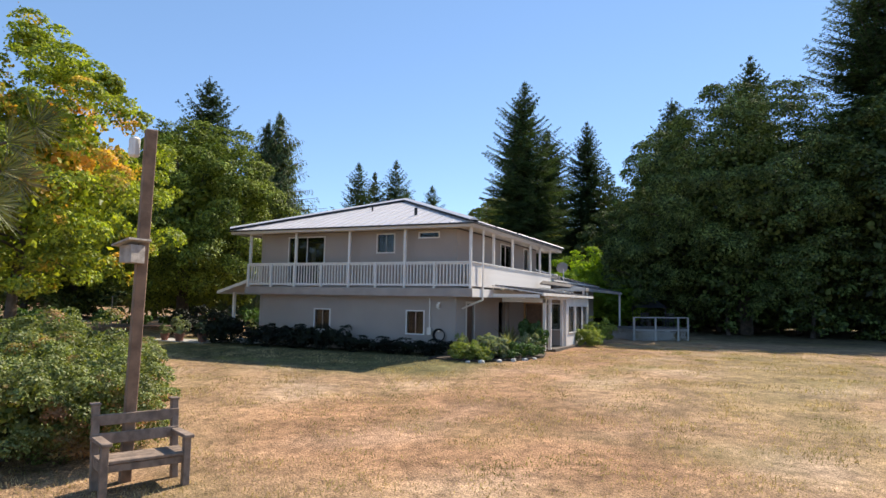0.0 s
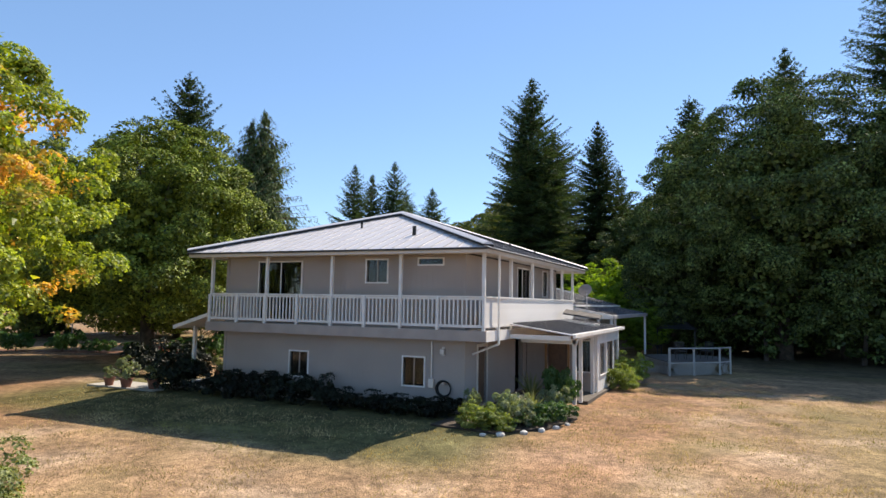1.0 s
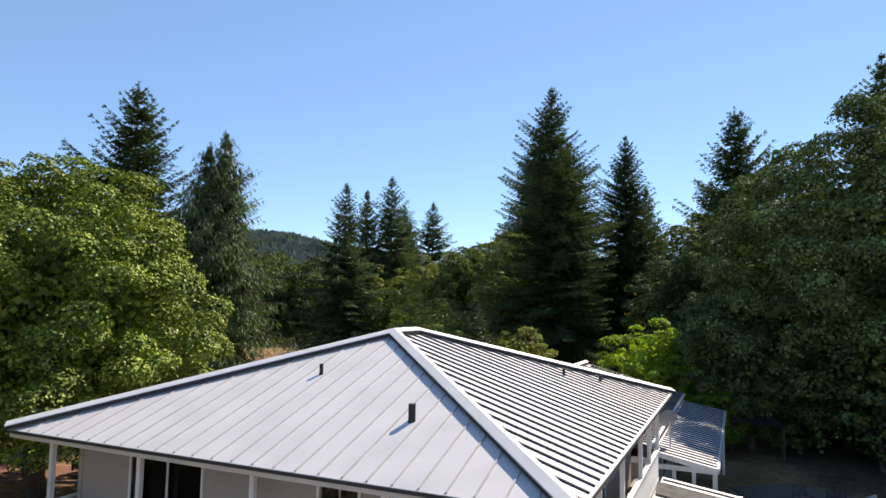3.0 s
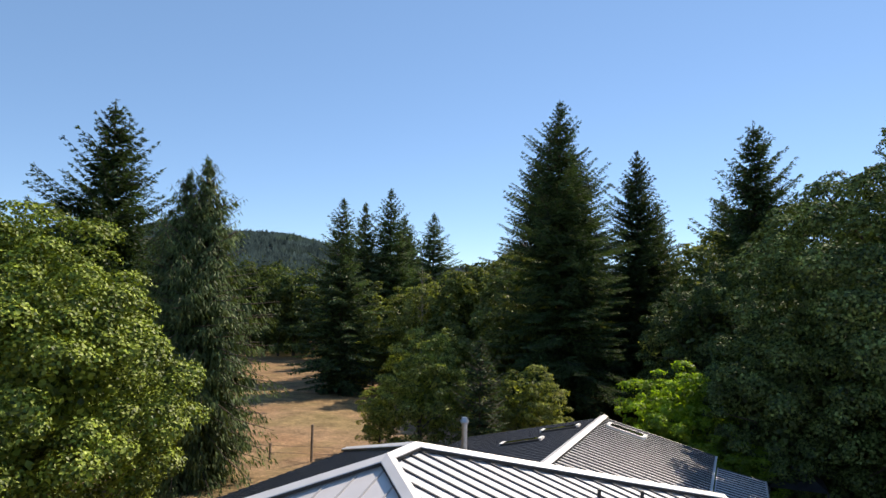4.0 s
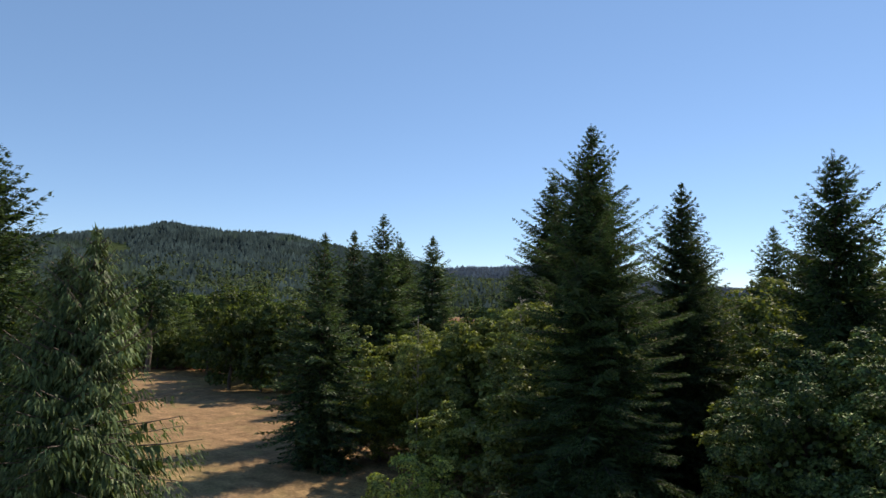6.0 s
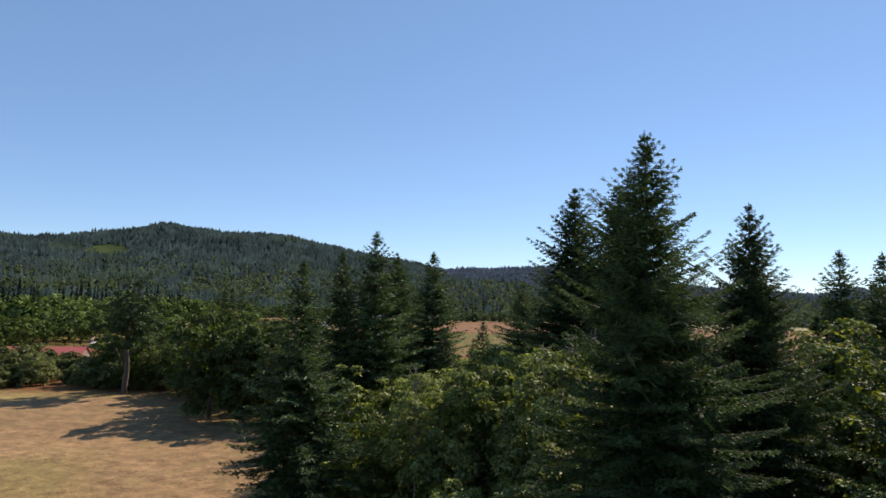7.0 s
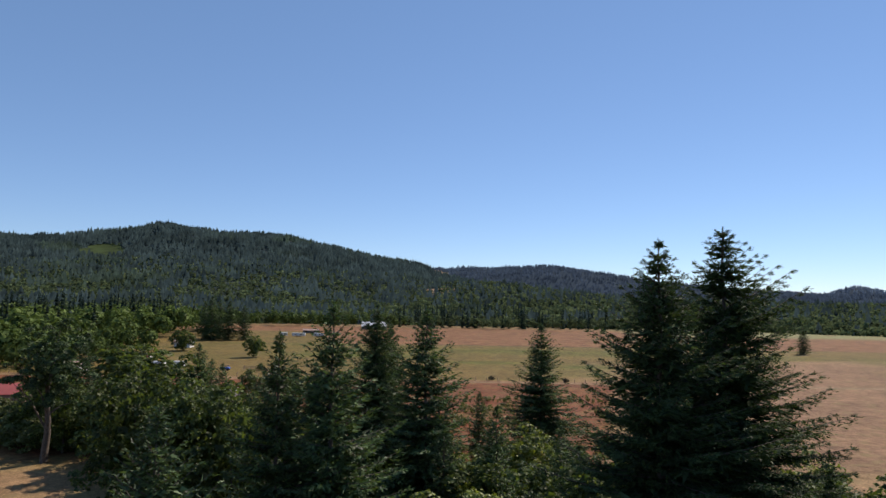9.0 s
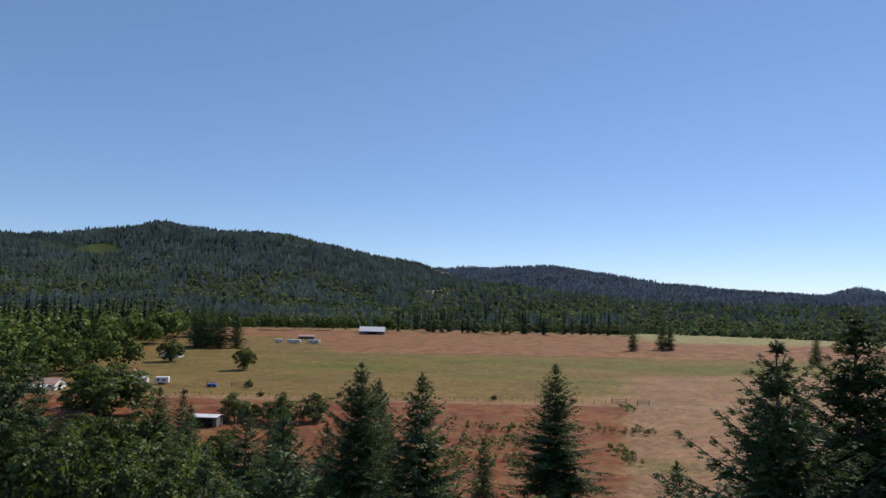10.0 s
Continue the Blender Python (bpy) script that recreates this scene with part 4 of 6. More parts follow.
def railing(a, b, posts, out, upright=None, gap=0.148):
    """A railing from a to b (x, y) with newel posts at the shares given; out points away from the house."""
    a, b, out = Vector((*a, 0)), Vector((*b, 0)), Vector((*out, 0))
    r = part("railing", beam(a + Vector((0, 0, RAIL - 0.02)), b + Vector((0, 0, RAIL - 0.02)), 0.12, 0.045), M_WHITE, house, "white painted balcony railing")
    part("rail", beam(a + Vector((0, 0, RAIL - 0.085)), b + Vector((0, 0, RAIL - 0.085)), 0.04, 0.075), M_WHITE, r)
    part("rail", beam(a + Vector((0, 0, DECK + 0.12)), b + Vector((0, 0, DECK + 0.12)), 0.045, 0.085), M_WHITE, r)
    for s in posts:
        c = a + (b - a) * s + out * (0.05 if upright is None else -0.062)
        part("newel_post", boxes((c.x - 0.047, c.x + 0.047, c.y - 0.047, c.y + 0.047, DECK - 0.12, RAIL - 0.045)), M_WHITE, r)
    n = int((b - a).length / gap)
    for k in range(1, n):
        c = a + (b - a) * k / n
        o = new("baluster", upright or bal_me)
        o.parent, o.location = r, (c.x, c.y, DECK + 0.12)


railing((-11.2, 0), (0, 0), [0, 0.119, 0.236, 0.363, 0.492, 0.612, 0.736, 0.858, 1], (0, -1))
railing((0, 0.05), (0, 12.1), [0.11, 0.22, 0.33, 0.44, 0.55, 0.67, 0.81, 0.9, 1], (1, 0), board_me, 0.118)
railing((-11.2, 0.05), (-11.2, 5.9), [0.25, 0.5, 0.75, 1], (-1, 0))
for x, y in [(-11.15, 0), (-8.54, 0), (-5.7, 0), (-2.98, 0), (-0.02, 0), (0, 2.6), (0, 5.2), (0, 8.1), (0, 9.85), (0, 11.9), (-11.15, 3.0), (-11.15, 5.9)]:
    part("column", boxes((x - 0.05, x + 0.05, y - 0.05, y + 0.05, RAIL + 0.004, BEAM)), M_WHITE, house)
part("eave_beam", boxes((-11.3, 0.08, -0.07, 0.07, BEAM, BEAM + 0.09)), M_TRIM, house)
part("eave_beam", boxes((-0.08, 0.08, 0.071, 12.0, BEAM, BEAM + 0.09)), M_TRIM, house)
part("soffit", boxes((RX0 + 0.06, RX1 - 0.06, RY0 + 0.06, Y0 - 0.002, BEAM + 0.09, BEAM + 0.11), (X1 + 0.002, RX1 - 0.06, Y0 - 0.002, RY1 - 0.06, BEAM + 0.09, BEAM + 0.11), (RX0 + 0.06, X0 - 0.002, Y0 - 0.002, RY1 - 0.06, BEAM + 0.09, BEAM + 0.11)), M_TRIM, house)
part("ceiling", boxes((X0, X1, Y0, Y1, EAVE - 0.148, EAVE - 0.1)), M_INSIDE, house)

roof = part("roof", boxes((RX0 + 0.03, RX1 - 0.03, RY0, RY0 + 0.03, EAVE - 0.17, EAVE - 0.03), (RX0 + 0.03, RX1 - 0.03, RY1 - 0.03, RY1, EAVE - 0.17, EAVE - 0.03), (RX0, RX0 + 0.029, RY0, RY1, EAVE - 0.17, EAVE - 0.03), (RX1 - 0.029, RX1, RY0, RY1, EAVE - 0.17, EAVE - 0.03)), M_TRIM, house, "light grey ribbed metal hip roof with cream fascia")
AP, BP = (-5.95, 5.62, RZ), (-5.95, 6.95, RZ)
C00, C10, C11, C01 = (RX0 - 0.05, RY0 - 0.05, EAVE), (RX1 + 0.05, RY0 - 0.05, EAVE), (RX1 + 0.05, RY1 + 0.05, EAVE), (RX0 - 0.05, RY1 + 0.05, EAVE)
ribbed_face(roof, (C00, C10, AP), "y", 0.46, 1, 0.022, None, 0.034)
ribbed_face(roof, (C10, C11, BP, AP), "x", 0.42, 1, 0.038, M_SIDE_PAN, 0.055)
ribbed_face(roof, (C11, C01, BP), "y", 0.45, 2)
ribbed_face(roof, (C01, C00, AP, BP), "x", 0.42, 1, 0.038, M_SIDE_PAN, 0.055)
for e in ((AP, C00), (AP, C10), (BP, C11), (BP, C01), (AP, BP)):
    cap(roof, *e, 0.36)
part("drip_edge", boxes((RX0 - 0.06, RX1 + 0.06, RY0 - 0.065, RY0 - 0.052, EAVE - 0.07, EAVE - 0.012), (RX1 + 0.052, RX1 + 0.065, RY0 - 0.05, RY1, EAVE - 0.07, EAVE - 0.012)), M_EDGE, roof)
for x, y, z, r, h in ((-6.45, 3.1, 6.42, 0.045, 0.27), (-3.27, 1.5, 5.88, 0.07, 0.36), (-2.3, 9.3, 6.06, 0.045, 0.24), (-1.5, 10.6, 5.8, 0.045, 0.24)):
    vp = part("vent_pipe", cylinder(x, y, z - 0.3, z + h, r), M_PIPE, roof, "black plumbing vent pipe")
    part("flashing", cylinder(x, y, z - 0.16, z + 0.05, r * 2.4, r * 1.15), M_PIPE, vp)
spout = part("downspout", boxes((0.11, 0.17, 0.95, 1.01, 2.2, EAVE - 0.1)), M_WHITE, house, "white metal downspout")

part("elbow", beam((0.14, 0.98, 2.22), (X1 + 0.04, 0.98, 1.85), 0.06, 0.06), M_WHITE, spout)

# lean-to roof on the far side
lean = thing("side_porch", "open lean-to porch with a sloping roof on white posts", "porch")
part("roof_sheet", slab([(-13.2, 0.15, 2.46), (-11.35, 0.15, 3.02), (-11.35, 7.0, 3.02), (-13.2, 7.0, 2.46)], 0.06), M_ROOF, lean)
part("fascia", slab([(-13.2, 0.12, 2.46), (-11.35, 0.12, 3.02), (-11.35, 0.149, 3.02), (-13.2, 0.149, 2.46)], 0.14), M_WHITE, lean)
part("fascia", boxes((-13.23, -13.201, 0.12, 7.0, 2.32, 2.46)), M_WHITE, lean)
for y in (0.9, 3.8, 6.7):
    part("post", boxes((-12.95, -12.83, y, y + 0.12, 0, 2.42)), M_WHITE, lean)
part("slab", boxes((-14.2, -10.9, 0.6, 7.5, -0.05, 0.05)), M_CONCRETE, lean, "pale concrete floor slab")

# entrance porch and sunroom along the side
porch = thing("entrance_porch", "white entrance porch and glazed sunroom with a ribbed metal roof", "porch")
pr = part("porch_roof", boxes((0.12, 2.2, 2.2, 2.23, 2.35, 2.5)), M_WHITE, porch, "ribbed grey metal porch roof")
ribbed_face(pr, ((0.12, 2.15, 2.86), (2.28, 2.15, 2.55), (2.28, 12.2, 2.55), (0.12, 12.2, 2.86)), "x", 0.45, 1, 0.042, M_SIDE_PAN, 0.07)
part("gutter", boxes((2.285, 2.38, 2.15, 12.2, 2.44, 2.56)), M_WHITE, pr)
sk = part("skylight_curb", slab([(0.35, 8.3, 2.93), (1.75, 8.3, 2.73), (1.75, 9.5, 2.73), (0.35, 9.5, 2.93)], 0.14), M_GALV, pr, "grey skylight curb on the porch roof")
part("skylight_lid", slab([(0.25, 9.0, 3.18), (1.85, 8.9, 2.98), (1.85, 9.55, 3.12), (0.25, 9.6, 3.34)], 0.07), mat("skylight_wood", (0.12, 0.11, 0.105), 0.9, vary=0.4, noise_size=4, bump=0.4), sk, "weathered dark wooden skylight lid, propped open")
part("skylight_pane", slab([(0.45, 8.4, 2.945), (1.65, 8.4, 2.774), (1.65, 8.95, 2.774), (0.45, 8.95, 2.945)], 0.012), M_GLASS, sk)
for x, y in ((2.02, 3.55), (2.1, 4.15), (2.02, 6.6)):
    part("post", boxes((x - 0.06, x + 0.06, y - 0.06, y + 0.06, 0.1, 2.3)), M_WHITE, porch)
part("beam", boxes((0.1, 2.12, 3.49, 3.61, 2.16, 2.34)), M_WHITE, porch)
part("beam", boxes((2.0, 2.14, 3.62, 7.0, 2.3, 2.42)), M_WHITE, porch)
part("floor", boxes((-0.7, 2.3, 4.4, 12.1, -0.05, 0.12)), M_FLOOR, porch, "dark porch floor")
SUN = [(7.4, 8.7, 0.75, 2.0), (8.95, 10.25, 0.75, 2.0), (10.5, 11.7, 0.75, 2.0)]
wall("sunroom_wall", "y", 2.14, -0.12, 7.0, 12.0, 0.0, 2.42, SUN, M_WHITE, porch)
wall("sunroom_wall", "x", 7.0, 0.12, -0.75, 2.019, 0.0, 2.5, [(1.2, 1.85, 0.9, 2.1), (0.1, 0.95, 0.12, 2.1)], M_SIDING, porch)
for o in SUN:
    window(porch, "y", 2.14, 1, *o, mullions=(0.5,), curtain=False)
window(porch, "x", 7.0, -1, 1.2, 1.85, 0.9, 2.1, mullions=(), curtain=False)
pd = part("front_door", boxes((0.14, 0.91, 7.03, 7.09, 0.13, 2.08)), M_DOOR, porch, "dark entrance door in an orange wooden frame")
part("door_frame", boxes((0.02, 0.1, 6.95, 7.05, 0.12, 2.18), (0.95, 1.03, 6.95, 7.05, 0.12, 2.18), (0.1, 0.95, 6.95, 7.05, 2.1, 2.18)), mat("orange_wood", (0.42, 0.23, 0.10), 0.5, vary=0.3), pd)

# rear wing with a low gable roof
wing = thing("rear_wing", "single-storey rear wing with a ribbed grey metal gable roof", "house")
WR, WE = (-5.62, 4.88), (-0.35, 3.52)            # ridge and east eave of the gable roof: x, z
wr = part("wing_roof", boxes((-13.2, -0.4, 13.42, 13.46, 2.92, 3.12)), M_WHITE, wing, "ribbed grey metal gable roof with skylights")
# Ribs drawn broad so the dark bands take in their painted shadows
ribbed_face(wr, ((WR[0], 13.4, WR[1]), (WE[0], 13.4, WE[1]), (WE[0], 27.8, WE[1]), (WR[0], 27.8, WR[1])), "x", 0.39, 1, 0.05, M_SIDE_PAN, 0.125)
ribbed_face(wr, ((-13.3, 13.4, 3.1), (WR[0], 13.4, WR[1]), (WR[0], 27.8, WR[1]), (-13.3, 27.8, 3.1)), "x", 0.39, 1, 0.05, M_SIDE_PAN, 0.125)
cap(wr, (WR[0], 13.4, WR[1]), (WR[0], 27.85, WR[1]), 0.42)
part("rake_trim", beam((WR[0], 27.83, WR[1] - 0.06), (WE[0], 27.83, WE[1] - 0.06), 0.03, 0.16), M_WHITE, wr)
part("rake_trim", beam((WR[0], 27.83, WR[1] - 0.06), (-13.3, 27.83, 3.04), 0.03, 0.16), M_WHITE, wr)
part("eave_trim", beam((WE[0] + 0.03, 13.4, WE[1] - 0.02), (WE[0] + 0.03, 27.8, WE[1] - 0.02), 0.05, 0.1), M_WHITE, wr)
part("gable", slab([(-12.9, 13.6, 3.0), (-0.6, 13.6, 3.4), (-0.6, 13.7, 3.4), (-12.9, 13.7, 3.0)], 0.02), M_SIDING, wing)
# the lower porch roof along the wing's east side, on white posts
er = part("porch_roof", boxes((-0.2, 1.66, 13.22, 13.25, 2.86, 3.02)), M_WHITE, wing, "low ribbed metal porch roof on white posts")
ribbed_face(er, ((-0.25, 13.2, 3.42), (1.7, 13.2, 3.05), (1.7, 26.0, 3.05), (-0.25, 26.0, 3.42)), "x", 0.39, 1, 0.038, M_SIDE_PAN, 0.055)
part("fascia", boxes((1.705, 1.74, 13.2, 26.0, 2.88, 3.05)), M_RIB, er)
part("rafter_trim", beam((-0.25, 13.21, 3.33), (1.7, 13.21, 2.96), 0.03, 0.16), M_WHITE, er)
wall("wing_wall", "y", -0.7, -0.15, 13.8, 27.5, -0.1, 3.4, [(15.2, 16.6, 0.9, 2.2), (20, 22, 0.9, 2.2)], M_SIDING_SIDE, wing)
wall("wing_wall", "y", -12.9, 0.15, 13.8, 27.5, -0.1, 3.0, [], M_SIDING_SIDE, wing)
wall("wing_wall", "x", 27.35, 0.15, -12.9, -0.7, -0.1, 3.0, [], M_SIDING, wing)
wall("wing_wall", "x", 13.65, 0.15, -12.9, -0.7, -0.1, 3.0, [], M_SIDING, wing)
window(wing, "y", -0.7, 1, 15.2, 16.6, 0.9, 2.2)
window(wing, "y", -0.7, 1, 20, 22, 0.9, 2.2)
for x, y in ((0.3, 13.3), (0.9, 13.3), (1.52, 13.3), (1.52, 14.3), (1.52, 25.8)):
    part("post", boxes((x, x + 0.12, y, y + 0.12, 0, 2.98)), M_WHITE, wing)


def roof_skylight(x0, x1, y0, y1, side):
    """A framed skylight that lies along the slope of the gable roof; side 1 is the east slope."""
    k = (WR[1] - WE[1]) / (WE[0] - WR[0]) if side > 0 else (WR[1] - 3.1) / (WR[0] + 13.3)
    z = [WR[1] - k * abs(x - WR[0]) + 0.13 for x in (x0, x1)]
    fr = part("skylight", slab([(x0, y0, z[0]), (x1, y0, z[1]), (x1, y1, z[1]), (x0, y1, z[0])], 0.12), M_GALV if side > 0 else M_EDGE, wing, "long framed skylight in the metal roof")
    e, g = 0.1, (z[1] - z[0]) / (x1 - x0)
    part("skylight_glass", slab([(x0 + e, y0 + e, z[0] + g * e + 0.012), (x1 - e, y0 + e, z[1] - g * e + 0.012), (x1 - e, y1 - e, z[1] - g * e + 0.012), (x0 + e, y1 - e, z[0] + g * e + 0.012)], 0.011), M_GLASS, fr)
    for x, zz in ((x0, z[0]), (x1, z[1])):
        part("end_flashing", boxes((x - 0.07, x + 0.07, y0 + 0.05, y1 - 0.05, zz - 0.08, zz + 0.025)), M_WHITE, fr)


roof_skylight(-5.1, -3.4, 25.9, 26.7, 1)
roof_skylight(-9.4, -7.55, 22.6, 23.3, -1)
roof_skylight(-8.2, -6.45, 25.2, 25.9, -1)
flue = thing("chimney_flue", "steel chimney flue with a round cowl on the rear wing", "chimney")
part("pipe", cylinder(-10.9, 21.9, 3.6, 5.1, 0.13, n=16), M_STEEL, flue)
part("cowl", cylinder(-10.9, 21.9, 5.14, 5.34, 0.22, 0.12, n=16), M_STEEL, flue)
part("collar", cylinder(-10.9, 21.9, 5.06, 5.12, 0.17, n=16), M_STEEL, flue)
dish = thing("satellite_dish", "grey satellite dish on a short mast above the wing roof", "satellite dish")
bm = bmesh.new()
bmesh.ops.create_uvsphere(bm, u_segments=20, v_segments=12, radius=1.0)
bmesh.ops.delete(bm, geom=[v for v in bm.verts if v.co.z > -0.55], context="VERTS")
for v in bm.verts:
    v.co = Vector((v.co.x * 0.5, v.co.y * 0.5, (v.co.z + 1) * 0.35))
bmesh.ops.solidify(bm, geom=list(bm.faces), thickness=0.02)
part("reflector", bm, mat("dish_grey", (0.22, 0.22, 0.24), 0.6, vary=0.15), dish, m=pose(0.1, 14.4, 4.25, -60, 0, 30))
part("mast", cylinder(0.15, 14.45, 3.2, 4.2, 0.03), M_GALV, dish)


# ---- trees ----
FIR_1 = conifer_meshes(11, 30, 7.6, 1.0, density=1.5, spray=0.22, ragged=0.24, step=0.5, limbs=6, slope=0.47)
FIR_2 = conifer_meshes(12, 28, 7.0, 1.0, density=1.4, spray=0.24, ragged=0.22, step=0.5, limbs=6, slope=0.45)
FIR_3 = conifer_meshes(13, 24, 7.4, 1.2, density=1.1, spray=0.32, droop=0.12, ragged=0.3, step=0.5, limbs=6, slope=0.54)
FIR_4 = conifer_meshes(14, 26, 7.4, 0.8, density=0.55, spray=0.5, ragged=0.34, step=0.55, limbs=6, slope=0.46, fill=4.0)
FIR_5 = conifer_meshes(18, 26, 7.2, 0.8, density=0.34, spray=0.85, ragged=0.34, step=0.75, limbs=6, slim=0.36, slope=0.46, fill=2.5)
CEDAR = conifer_meshes(15, 19.2, 4.6, 0.4, density=0.6, spray=0.45, droop=0.55, weep=0.6, ragged=0.4, slope=0.52, limbs=8, slim=0.25)
PINE = broadleaf_meshes(16, 23, 6.6, 8.2, 85, 20000, 0.26, squash=0.8, trunk_r=0.45, limbs=10, clump=(0.06, 0.12))
SMALL_FIR = conifer_meshes(17, 8.5, 2.6, 0.3, density=0.4, spray=0.22, step=0.35, limbs=5, droop=0.1, ragged=0.3, slope=0.5)
FIR = "tall dark-green fir with drooping ragged limbs"
for m, x, y, h, base, turn, wide, nm in (
        (FIR_1, -13.8, 51.0, 29.6, 30, 20, 1.0, "fir_tree"), (FIR_2, -8.6, 62.4, 27.3, 28, 80, 1.0, "fir_tree"), (FIR_3, 2.4, 61.2, 28.9, 24, 10, 0.95, "fir_tree"),
        (FIR_3, -38.4, 24.3, 24.4, 24, 140, 1.0, "fir_tree"), (FIR_4, -43.4, 60.8, 23.8, 26, 60, 1.0, "fir_tree"), (FIR_4, -50.8, 78.2, 26.6, 26, 170, 0.95, "fir_tree"),
        (FIR_4, -47.3, 79.8, 28.8, 26, 250, 1.0, "fir_tree"), (FIR_4, -51.0, 103.0, 28.3, 26, 300, 1.15, "fir_tree"), (FIR_2, -58.6, 105.6, 28.6, 28, 10, 1.1, "fir_tree"),
        (FIR_2, -25.0, 83.0, 33.2, 28, 200, 1.2, "fir_tree"), (FIR_1, -21.4, 89.0, 34.6, 30, 260, 1.25, "fir_tree"), (FIR_4, -51.1, 147.9, 25.5, 26, 30, 1.2, "fir_tree"),
        (FIR_4, -100.9, 121.0, 21.5, 26, 100, 1.15, "fir_tree"), (FIR_2, 11.0, 38.6, 24.6, 28, 130, 1.0, "fir_tree"), (FIR_1, 22.0, 46.0, 37.0, 30, 330, 1.1, "fir_tree"),
        (FIR_4, -50.0, 20.0, 20.0, 26, 15, 0.9, "fir_tree"), (FIR_4, -8.0, 75.0, 24.0, 26, 77, 0.9, "fir_tree"), (FIR_4, -61.4, 114.0, 26.0, 26, 111, 0.9, "fir_tree"),
        (FIR_4, -70.0, 110.0, 21.0, 26, 44, 0.9, "fir_tree"), (FIR_4, -0.7, 85.0, 26.2, 26, 15, 1.0, "fir_tree"), (FIR_4, 2.9, 86.2, 26.0, 26, 95, 1.0, "fir_tree")):
    s = h / base
    tree(nm, FIR, "fir tree", m, M_FIR if m in (FIR_1, FIR_3) else M_FIR_BLUE, x, y, float(ground_z(x, y)) - 0.05, s * wide, 1 / wide, turn, "firs")
tree("cedar_tree", "weeping cedar with hanging sprays and two tops", "cedar tree", CEDAR, M_CEDAR, -28.4, 23.0, -0.05, 1.0, 1.0, 40)
tree("cedar_tree", "smaller weeping cedar beside the larger one", "cedar tree", CEDAR, M_CEDAR, -29.1, 22.3, -0.05, 0.92, 1.03, 190)
tree("pine_tree", "broad pine with a bare grey trunk at the field's edge", "pine tree", PINE, M_FIR, -130.1, 116.0, -0.85, 1.2, 0.9, 0)
tree("young_fir", "small pale young fir", "fir tree", SMALL_FIR, M_FIR_BLUE, -13.8, 31.5, -0.02, 1.0, 1.0, 0)

MAPLE = broadleaf_meshes(21, 13.5, 6.8, 1.4, 520, 140000, 0.15, squash=0.86, trunk_r=0.36, top_heavy=-0.25, limbs=12, clump=(0.07, 0.13))
AUTUMN = broadleaf_meshes(22, 13.8, 5.4, 2.4, 330, 66000, 0.15, trunk_r=0.2, top_heavy=-0.5, limbs=12, clump=(0.055, 0.12))
GRAND = broadleaf_meshes(39, 19.4, 9.2, 1.2, 540, 175000, 0.165, trunk_r=0.5, limbs=14, clump=(0.06, 0.115), top_heavy=-0.08)
BIGLEAF_1 = broadleaf_meshes(23, 19.5, 6.8, 0.6, 260, 56000, 0.22, trunk_r=0.4, limbs=8, clump=(0.07, 0.13))
BIGLEAF_2 = broadleaf_meshes(24, 17.5, 6.2, 0.6, 240, 50000, 0.22, trunk_r=0.36, limbs=8, clump=(0.07, 0.13))
OLIVE_1 = broadleaf_meshes(25, 16.0, 5.2, 0.6, 210, 22000, 0.27, trunk_r=0.25, clump=(0.08, 0.16))
OLIVE_2 = broadleaf_meshes(26, 9.0, 3.1, 0.5, 150, 20000, 0.15, trunk_r=0.14, clump=(0.08, 0.17))
OLIVE_MID = broadleaf_meshes(35, 16.0, 5.4, 0.6, 110, 9500, 0.38, trunk_r=0.25, limbs=3)
OLIVE_FAR = broadleaf_meshes(36, 16.0, 5.4, 0.6, 90, 6500, 0.46, trunk_r=0.25, limbs=3)
OLIVE_THIN = broadleaf_meshes(38, 16.0, 5.4, 0.6, 90, 4000, 0.58, trunk_r=0.25, limbs=2)
UNDER = broadleaf_meshes(37, 9.0, 3.1, 0.5, 70, 4500, 0.32, trunk_r=0.14, limbs=3)
SLIM = broadleaf_meshes(27, 14.6, 2.1, 1.0, 70, 10000, 0.28, trunk_r=0.16)
BRIGHT = broadleaf_meshes(28, 6.8, 2.9, 0.6, 120, 18000, 0.16, trunk_r=0.12, clump=(0.09, 0.18))
tree("maple_tree", "broad sunlit green maple beside the house", "maple tree", MAPLE, M_MAPLE, -23.8, 8.3, -0.05)
tree("turning_maple", "maple turning yellow and orange", "maple tree", AUTUMN, M_AUTUMN, -17.2, -7.0, -0.4)
for m, x, y, s, tall, turn in ((GRAND, 10.0, 32.2, 1.0, 1.0, 0), (BIGLEAF_2, 2.9, 32.8, 0.62, 1.0, 130), (BIGLEAF_1, 20.5, 31.5, 1.1, 0.86, 40), (BIGLEAF_2, 4.4, 38.6, 0.82, 1.0, 90), (BIGLEAF_1, 27.5, 34.0, 1.0, 0.9, 150),
                               (BIGLEAF_2, 33.5, 31.0, 1.0, 0.9, 210), (BIGLEAF_2, 5.5, 45.0, 1.0, 1.0, 250), (BIGLEAF_1, -1.0, 47.0, 0.75, 1.0, 290)):
    tree("bigleaf_maple", "huge dense dark-green broadleaf maple at the wood's edge", "maple tree", m, M_BIGLEAF, x, y, -0.05, s, tall, turn, "bigleaf maples")
